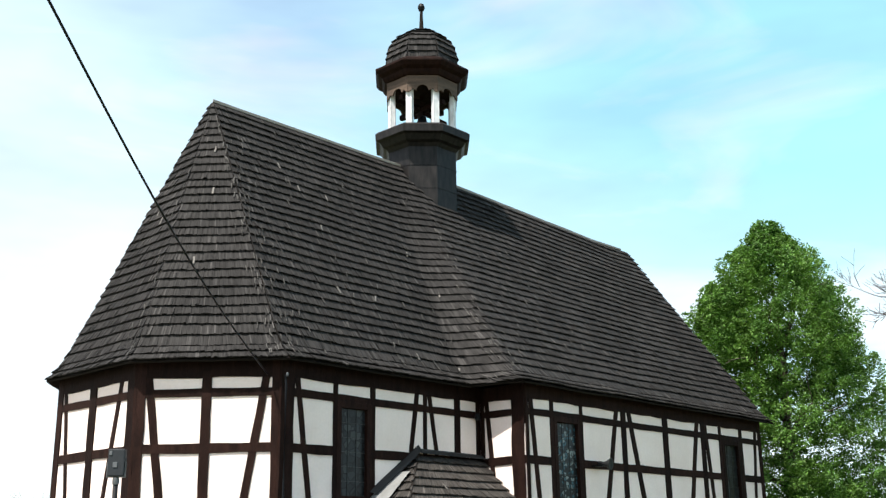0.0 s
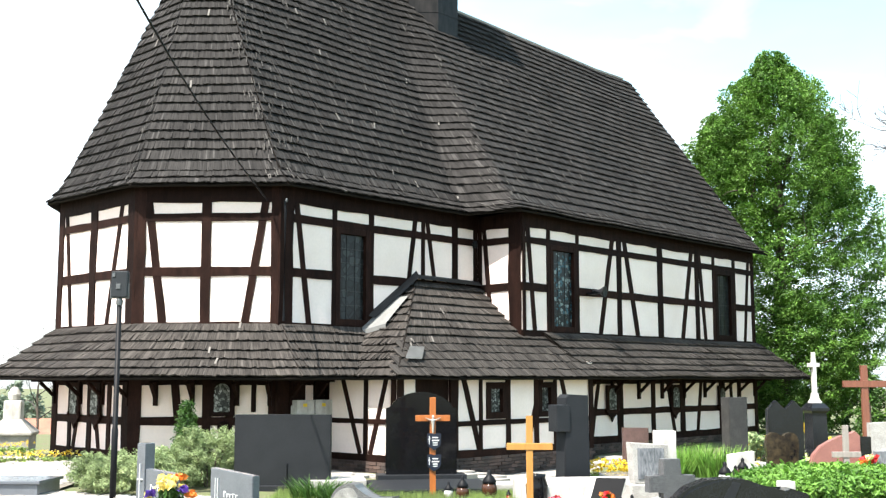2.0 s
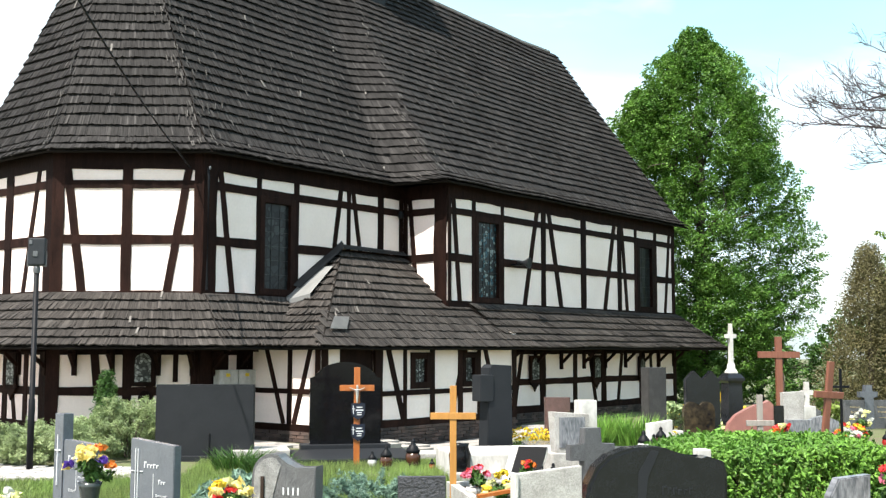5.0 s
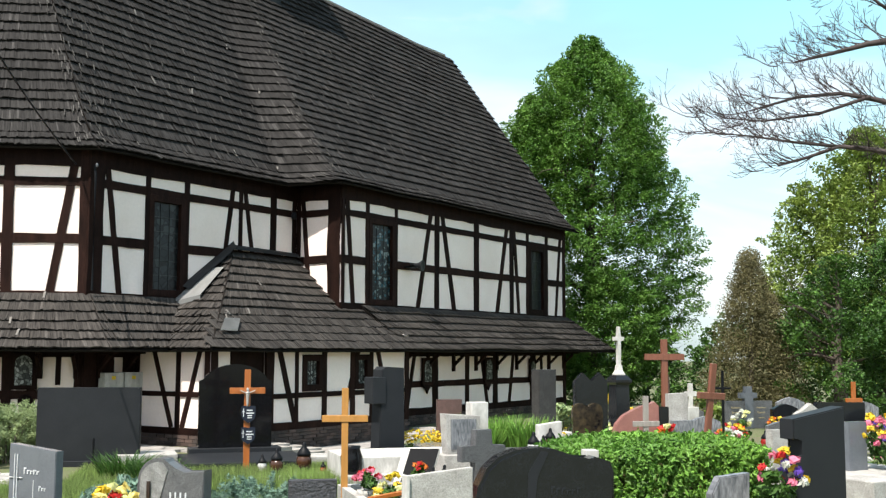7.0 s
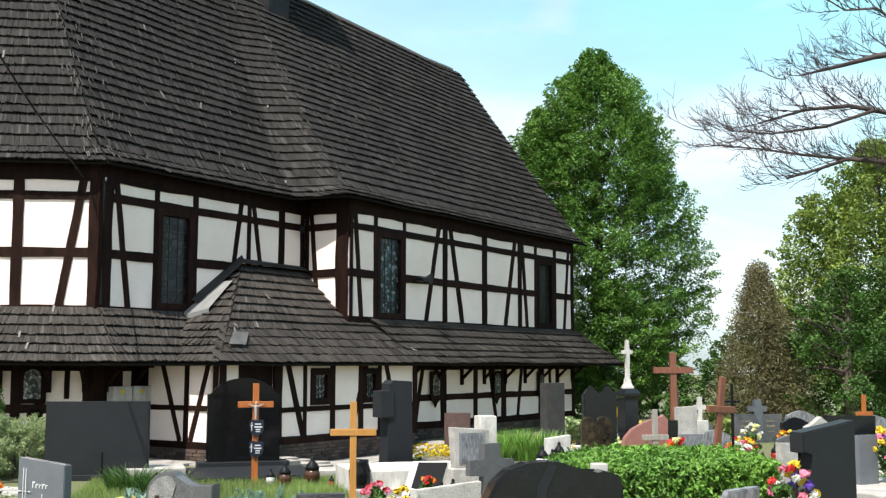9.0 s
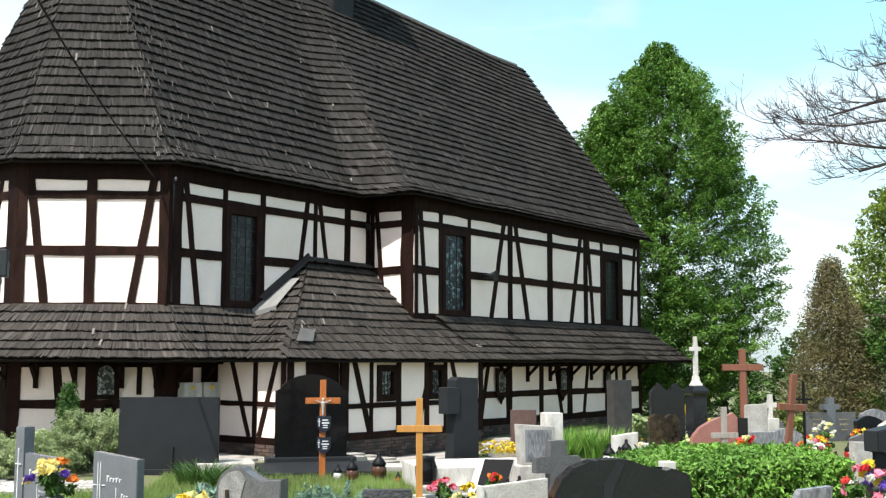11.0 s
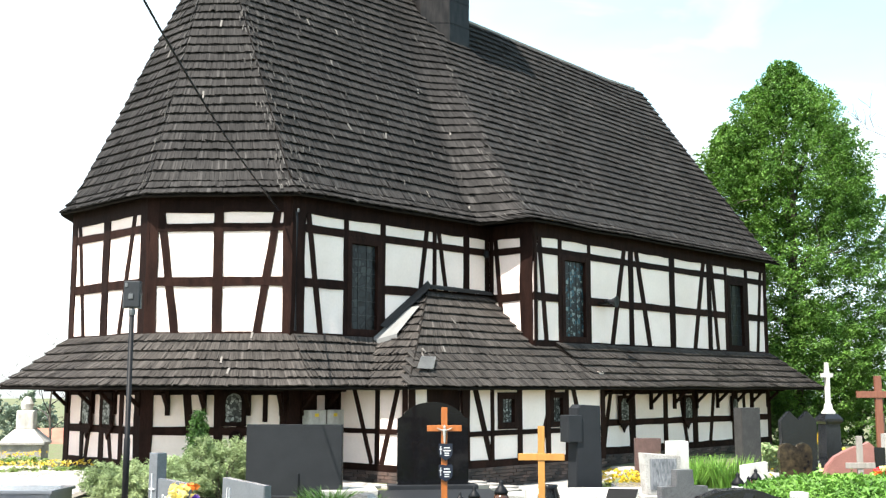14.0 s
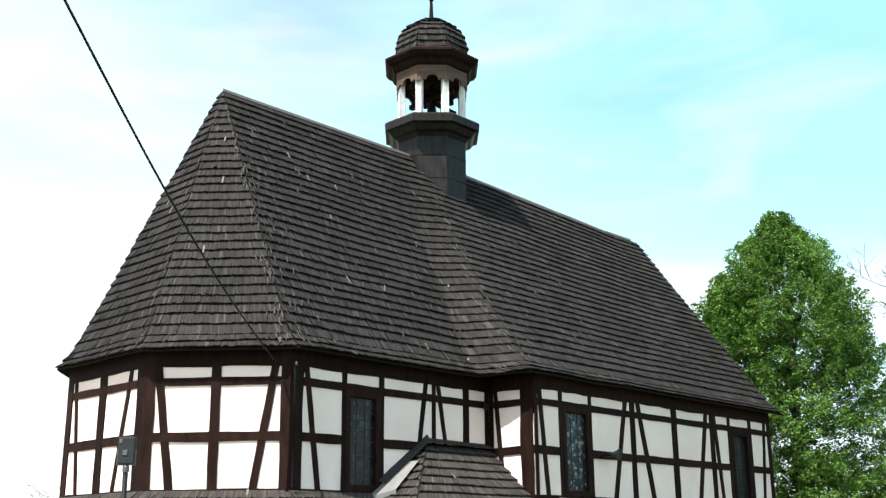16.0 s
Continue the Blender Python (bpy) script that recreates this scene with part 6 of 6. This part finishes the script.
part("stone", slab([(-0.3, 0.0), (0.4, 0.0), (0.4, 1.15), (-0.3, 0.85)], 0.3, 0.012), WHITESTONE, g)
g = grave("gravestone", 9.75, 18.0, 8, "pale grey gravestone with a shaped top")
part("stone", slab([(-0.3, 0.0), (0.3, 0.0), (0.3, 1.02), (0.18, 1.06), (0.0, 1.2), (-0.18, 1.06), (-0.3, 1.02)], 0.14, 0.01), TERRAZZO, g)
g = grave("gravestone", 11.7, 20.4, 8, "wide dark granite gravestone")
part("stone", slab([(-0.6, 0.0), (0.6, 0.0), (0.6, 1.1), (-0.55, 1.12), (-0.6, 1.02)], 0.14, 0.01), GRANITE_DARK, g)
wooden_cross("grave_cross", 12.75, 21.6, 6, 1.5, 0.4, 1.1, 0.09, CROSSWOOD, "small orange wooden grave cross")
g = grave("gravestone", 7.6, 15.0, 16, "white gravestone with a pale pink edge")
part("stone", slab([(-0.16, 0.0), (0.2, 0.0), (0.2, 0.98), (-0.16, 1.0)], 0.14, 0.012), TERRAZZO, g)
part("front", slab([(-0.1, 0.0), (0.3, 0.0), (0.3, 0.72), (0.08, 0.7)], 0.2, 0.012, m=Matrix.Translation((0.1, -0.16, 0))), TERRAZZO, g)
g = grave("gravestone", 14.45, 30.3, 4, "grey double gravestone with a stone cross between")
for sx in (-1, 1):
    part("stone", slab([(sx * 0.42 - 0.36, 0.0), (sx * 0.42 + 0.36, 0.0), (sx * 0.42 + 0.36, 0.82), (sx * 0.42 - 0.36, 0.82)], 0.14, 0.01), GRANITE_GREY, g)
    lines(g, -0.072, [(sx * 0.42 - 0.16, 0.6, 0.3, 0.05), (sx * 0.42 - 0.14, 0.45, 0.26, 0.06), (sx * 0.42 - 0.1, 0.3, 0.2, 0.04)], GOLD)
part("pier", slab([(-0.15, 0.0), (0.15, 0.0), (0.13, 0.9), (0.28, 0.9), (0.28, 1.06), (0.1, 1.06), (0.1, 1.25), (-0.1, 1.25), (-0.1, 1.06), (-0.28, 1.06), (-0.28, 0.9), (-0.13, 0.9)], 0.18, 0.01), GRANITE_BLUE, g)
g = grave("iron_cross", 8.75, 19.4, 0, "thin dark wrought-iron cross", "cross")
part("upright", box((-0.02, -0.02, -0.1), (0.02, 0.02, 1.75), 0.004), BLACKIRON, g)
part("crossbar", box((-0.16, -0.015, 1.4), (0.16, 0.015, 1.44), 0.004), BLACKIRON, g)
r = random.Random(99)
names = (["yellow", "white"], ["yellow", "orange"], ["pink", "white"], ["red", "yellow"], ["white", "cream"])
for k, (x, y) in enumerate(((8.2, 20.6), (9.0, 20.2), (9.8, 21.5), (10.4, 22.6), (11.2, 23.8), (9.2, 23.5), (12.2, 24.0), (13.4, 24.8), (10.2, 19.6), (11.8, 20.8), (13.0, 22.0), (9.0, 16.4), (10.0, 16.8), (8.0, 22.4), (7.0, 21.6))):
    bouquet("bouquet", x, y, 0.05, 0.32, r.uniform(0.45, 0.8), names[k % 5], " and ".join(names[k % 5]) + " flowers on a grave", 120 + k, size=0.12, count=16)
for k, (x, y, w, hh) in enumerate(((9.4, 21.8, 0.7, 0.8), (11.6, 22.6, 0.8, 0.7), (13.6, 26.4, 0.8, 0.9), (14.6, 28.0, 0.8, 1.0), (10.6, 25.4, 0.7, 0.9), (12.6, 21.4, 0.7, 0.85), (15.0, 25.0, 0.8, 1.0), (13.2, 19.4, 0.7, 0.9))):
    g = grave("gravestone", x, y, r.uniform(-8, 20), ("small pale marble gravestone among flowers", "small grey gravestone among flowers", "small dark gravestone among flowers")[k % 3], group="far gravestones")
    part("stone", slab([(-w / 2, 0), (w / 2, 0), (w / 2, hh * 0.85), (w * 0.25, hh * 0.95), (0, hh), (-w * 0.25, hh * 0.95), (-w / 2, hh * 0.85)], 0.14, 0.01), (MARBLE, GRANITE_GREY, GRANITE_DARK)[k % 3], g)
    plinth(g, w * 1.2, 0.4, 0.15, TERRAZZO)

# left of the church
g = grave("monument", -12.6, 32.0, 10, "small white monument with a sloping foot", "monument")
part("foot", lathe([(0.78, 0.0), (0.8, 0.6), (0.9, 0.64), (0.9, 0.7), (0.42, 1.05), (0.36, 1.08)], 4, math.pi / 4), TERRAZZO, g)
part("column", box((-0.25, -0.25, 1.05), (0.25, 0.25, 1.62), 0.05), WHITESTONE, g)
part("urn", lathe([(0.1, 1.6), (0.16, 1.66), (0.19, 1.8), (0.12, 1.95), (0.05, 2.02)], 12), WHITESTONE, g)
g = grave("raised_grave", -8.1, 20.0, -3, "long grey granite raised grave box", "grave")
part("box", box((-0.95, -0.5, -0.05), (0.95, 0.5, 0.28), 0.012), GRANITE_BLUE, g)
part("cover", box((-1.0, -0.54, 0.28), (1.0, 0.54, 0.34), 0.012), GRANITE_BLUE, g)
g = grave("gravestone", -8.5, 18.3, 0, "low dark gravestone beside the path")
part("stone", slab(rect(0.6, 0.0, 0.35), 0.2, 0.02), GRANITE_DARK, g)
flower_bed(-11.0, 27.2, 20, 4.6, 0.8, 0.4, ["yellow", "lemon"], "bed of yellow flowers by the church corner", 131, 190, 0.055)
flower_bed(-13.5, 30.6, 0, 4.0, 0.8, 0.45, ["yellow"], "bed of yellow flowers by the church corner", 132, 170, 0.055)
# far houses
for x, y, w in ((-32.6, 86, 3.0), (-42.0, 90, 4.0)):
    g = thing("house", pose(x, y, height(x, y), 0, 0, 20), "distant house with a red tiled roof", "house")
    part("wall", box((-w / 2, -3, -0.5), (w / 2, 3, 2.1)), PLASTER, g)
    bm = bmesh.new()
    a = [bm.verts.new(v) for v in ((-w / 2 - 0.3, -3.4, 2.0), (w / 2 + 0.3, -3.4, 2.0), (w / 2 + 0.3, 3.4, 2.0), (-w / 2 - 0.3, 3.4, 2.0), (-w / 2 - 0.3, 0, 3.9), (w / 2 + 0.3, 0, 3.9))]
    for f in ((0, 1, 5, 4), (2, 3, 4, 5), (0, 4, 3), (1, 2, 5), (0, 3, 2, 1)):
        bm.faces.new([a[i] for i in f])
    part("roof", bm, ROOFTILE, g)
    for k in (-1, 1):
        part("window", box((k * w / 4 - 0.5, -3.05, 0.7), (k * w / 4 + 0.5, -2.98, 1.6)), GLASS, g)
# shrubs and trees whose leaf colour has the distance haze painted in
bush("garden_shrub", -28.2, 80, 1.6, 1.2, 2.6, 2600, 0.16, FARHAZE, "haze-tinted green garden shrub before distant houses", seed=44, clumps=40)
bush("garden_shrub", -30.4, 82, 1.0, 1.0, 2.2, 2600, 0.16, FARHAZE, "haze-tinted green garden shrub before distant houses", seed=45, clumps=40)
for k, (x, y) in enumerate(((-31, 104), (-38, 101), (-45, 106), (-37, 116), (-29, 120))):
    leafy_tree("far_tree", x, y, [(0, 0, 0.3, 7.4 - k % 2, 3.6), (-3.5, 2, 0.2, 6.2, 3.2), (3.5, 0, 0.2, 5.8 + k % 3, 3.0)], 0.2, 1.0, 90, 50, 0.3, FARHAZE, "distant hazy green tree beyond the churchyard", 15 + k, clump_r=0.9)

# ---- lamp post, cable, fittings on the church ----
lamp = thing("lamp_post", pose(-5.7, 19.0, 0.03), "black lamp post carrying a grey floodlight", "lamp post")
part("pole", tube([(0, 0, -0.1), (0, 0, 1.2), (0, 0, 1.21), (0, 0, 3.4)], [0.055, 0.055, 0.045, 0.045], 14), BLACKIRON, lamp, smooth=True)
part("collar", lathe([(0.055, 3.36), (0.06, 3.4), (0.06, 3.46), (0.03, 3.5)], 14), GREYMETAL, lamp)
part("bracket", box((-0.15, -0.02, 3.48), (0.15, 0.02, 3.52), 0.004), GREYMETAL, lamp)
for sx in (-1, 1):
    part("yoke", box((sx * 0.155 - 0.008, -0.03, 3.48), (sx * 0.155 + 0.008, 0.03, 3.75), 0.003), GREYMETAL, lamp)
fl = part("floodlight", box((-0.145, -0.07, 3.5), (0.145, 0.09, 3.97), 0.02), mat("dark grey cast housing", (0.028, 0.031, 0.035), 0.5, 0.2, spec=0.2), lamp, "dark grey floodlight housing")
part("hinge", box((-0.05, -0.085, 3.65), (0.03, -0.06, 3.74), 0.004), GREYMETAL, fl)
part("cap", box((-0.12, -0.082, 3.86), (-0.07, -0.06, 3.93), 0.004), GREYMETAL, fl)

P0, P1 = Vector((-4.27, 26.0, 6.45)), Vector((-4.86, 12.0, 8.85))
tagged(part("power_cable", tube([P0.lerp(P1, i / 12) - Vector((0, 0, 0.34 * math.sin(math.pi * min(1, i / 12)))) for i in range(19)], [0.019] * 19, 8), BLACKIRON), "thick black power cable leading to the church corner", "cable")
local = lambda a, y, z: Matrix.Translation((a, y, z))
con = part("conduit", tube([(0.1, 0.24, 6.45), (0.1, 0.2, 6.2), (0.1, 0.2, 3.5)], [0.025, 0.03, 0.03], 12), BLACKIRON, church, "dark cable conduit")
part("insulator", lathe([(0.02, 0), (0.03, 0.03), (0.03, 0.07), (0.012, 0.09)], 12, m=local(0.05, 0.1, 6.4)), GREYMETAL, con)
horn = part("loudspeaker", lathe([(0.03, -0.12), (0.04, 0.0), (0.07, 0.1), (0.15, 0.22), (0.155, 0.235), (0.13, 0.225)], 20, m=M_NAVE @ Matrix.Translation((3.25, -0.32, 4.74)) @ Matrix.Rotation(radians(-78), 4, "Z") @ Matrix.Scale(1.15, 4) @ Matrix.Rotation(radians(95), 4, "Y")), mat("dark grey horn", (0.016, 0.017, 0.019), 0.45, 0.2, spec=0.25), church, "dark grey horn loudspeaker", smooth=True)
part("bracket", box((3.1, -0.3, 4.66), (3.4, 0.0, 4.7), m=M_NAVE), BLACKIRON, horn)
eye = part("floodlight", lathe([(0.07, 0), (0.09, 0.1), (0.05, 0.2)], 14, m=local(7.1, 0.15, 5.9)), BLACKIRON, church, "small dark lamp under the eave")


# carved memorial tablets under the low roof
def tablet(m, s, z, w, h, kind):
    ob = part("memorial_tablet", slab([(s - w / 2, z), (s + w / 2, z), (s + w / 2, z + h), (s - w / 2, z + h)], 0.07, 0.01, m=m @ Matrix.Translation((0, -0.08, 0))), TIMBER, church, "dark carved memorial tablet")
    part("panel", slab([(s - w * 0.32, z + h * 0.12), (s + w * 0.32, z + h * 0.12)] + arc(s, z + h * 0.7, w * 0.32, 0, 180, 8), 0.02, 0.003, m=m @ Matrix.Translation((0, -0.125, 0))), PALEGLASS, ob)
    if kind:
        part("pendant", slab([(s - w * 0.45, z), (s - w * 0.3, z - 0.1), (s - w * 0.12, z - 0.14), (s, z - 0.28), (s + w * 0.12, z - 0.14), (s + w * 0.3, z - 0.1), (s + w * 0.45, z)], 0.06, 0.008, m=m @ Matrix.Translation((0, -0.08, 0))), TIMBER, ob)
        for sx in (-1, 1):
            part("scroll", lathe([(0.02, -0.02), (0.06, 0), (0.06, 0.05), (0.02, 0.07)], 12, m=m @ Matrix.Translation((s + sx * w * 0.5, -0.08, z + 0.1)) @ Matrix.Rotation(radians(90), 4, "X")), TIMBER, ob)
    return ob


for s in (1.3, 2.35):
    tablet(M_END, s, 1.1, 0.5, 0.9, True)
tablet(M_DIAG, 2.25, 1.2, 0.6, 0.85, False)
part("rosette", lathe([(0.17, 0), (0.17, 0.04), (0.12, 0.06), (0.1, 0.04), (0.04, 0.05)], 20, m=M_DIAG @ Matrix.Translation((2.3, -0.02, 0.92)) @ Matrix.Rotation(radians(90), 4, "X")), TIMBER, church)
for s in (4.3, 8.05):
    tablet(M_NAVE, s, 1.05, 0.55, 0.85, True)
tablet(M_NAVE, 11.2, 1.05, 0.45, 0.8, True)
for k in (0, 1):
    bx = part("meter_box", box((0.32 + k * 0.6, -0.26, 1.2), (0.88 + k * 0.6, 0.0, 1.58), 0.01, m=M_CHOIR), WHITESTONE, church, "white electricity meter box")
    part("label", box((0.52 + k * 0.6, -0.266, 1.42), (0.64 + k * 0.6, -0.262, 1.5), m=M_CHOIR), PETALS["yellow"], bx)

# slipped and split shingles that catch the light
r = random.Random(141)
for fn, n, lo, hi in ((side_roof, 10, 0.02, 0.42), (fan(E_END, E_SIDE), 3, 0.1, 0.9), (fan(E_LEFT, E_END), 2, 0.2, 0.8), (porch_front, 4, 0.03, 0.4), (strip(S_END, S_SIDE, C_END, C_SIDE), 3, 0.2, 0.95)):
    for _ in range(n):
        p, s = r.uniform(lo, hi), r.uniform(0.06, 0.9)
        a, b, d = fn(p, s), fn(p + 0.002, s), fn(p, min(1, s + 0.02))
        u, v = (b - a).normalized(), (d - a).normalized()
        nn = u.cross(v).normalized()
        if nn.z < 0:
            nn = -nn
        rot = Matrix(((u.x, v.x, nn.x, a.x + nn.x * 0.06), (u.y, v.y, nn.y, a.y + nn.y * 0.06), (u.z, v.z, nn.z, a.z + nn.z * 0.06), (0, 0, 0, 1)))
        part("loose_shingle", box((-0.025, 0, 0), (0.025, 0.24, 0.015), 0.003), SHINGLE_PALE, roof_ob, at=rot @ Matrix.Rotation(r.gauss(0, 0.2), 4, "Z"))

# pale split shingle ends along the hips and the nave's corner
split = bpy.data.meshes.new("split_shingle")
bm = box((-0.011, 0, 0), (0.011, 0.19, 0.012))
bm.to_mesh(split)
bm.free()
split.materials.append(mat("split grey shingle", (0.085, 0.08, 0.075), 0.8, 0.3, 5, 40, single=0.5, spec=0.1))
r = random.Random(145)
for fn, n, along, lo, hi in ((fan(E_END, E_SIDE), 60, lambda s: 1.0 - abs(r.gauss(0, 0.07)), 0.01, 0.9), (fan(E_LEFT, E_END), 26, lambda s: 1.0 - abs(r.gauss(0, 0.07)), 0.01, 0.85), (side_roof, 60, lambda s: 0.006 + abs(r.gauss(0, 0.014)), 0.01, 0.9),
                             (side_roof, 70, lambda s: (7.0 + 2.2 * s) / 22.2 - 0.035 * s, 0.01, 0.75), (side_roof, 110, lambda s: r.uniform(0.01, 0.6), 0.02, 0.95)):
    for _ in range(n):
        s = lo + (hi - lo) * r.random() ** 1.5
        p = min(0.998, along(s) + r.gauss(0, 0.004))
        a, b, d = fn(p - 0.004, s), fn(p, s), fn(p - 0.004, min(1, s + 0.02))
        u, v = (b - a).normalized(), (d - a).normalized()
        nn = u.cross(v).normalized()
        if nn.z < 0:
            nn = -nn
        u = v.cross(nn)
        o = a + nn * r.uniform(0.07, 0.1)
        m = Matrix(((u.x, v.x, nn.x, o.x), (u.y, v.y, nn.y, o.y), (u.z, v.z, nn.z, o.z), (0, 0, 0, 1)))
        part("split_shingle", split, None, roof_ob, at=m @ Matrix.Rotation(r.gauss(0, 0.15), 4, "Z"))

# the lowest courses of the porch roof, shingle by shingle
single = raw("shingle", [(-0.5, 0, 0), (0.5, 0, 0), (0.5, 0.42, -0.035), (-0.5, 0.42, -0.035), (-0.5, 0.0, -0.022), (0.5, 0.0, -0.022), (0.5, 0.42, -0.055), (-0.5, 0.42, -0.055)],
             [(0, 1, 2, 3), (4, 7, 6, 5), (0, 4, 5, 1), (1, 5, 6, 2), (3, 7, 4, 0)])
single.materials.append(SHINGLE_ONE)
r = random.Random(151)
for row in range(4):
    s = row / 12
    ln = (porch_front(1, s) - porch_front(0, s)).length
    p = 0.0
    while p < 0.995:
        w = r.uniform(0.08, 0.13)
        step = w / ln
        a, b, d = porch_front(p, s), porch_front(min(1, p + step), s), porch_front(p + step * 0.5, s + 0.08)
        mid = (a + b) / 2
        u = (b - a).normalized()
        v = (d - mid).normalized()
        nn = u.cross(v).normalized()
        v = nn.cross(u)
        o = mid + nn * (0.068 + r.uniform(-0.012, 0.012)) + v * r.uniform(-0.02, 0.02)
        m = Matrix(((u.x, v.x, nn.x, o.x), (u.y, v.y, nn.y, o.y), (u.z, v.z, nn.z, o.z), (0, 0, 0, 1))) @ Matrix.Rotation(r.gauss(0, 0.015), 4, "Z") @ Matrix.Diagonal((w - 0.006, 1, 1, 1))
        if outside(o):
            part("shingle", single, None, porch_ob, at=m)
        p += step
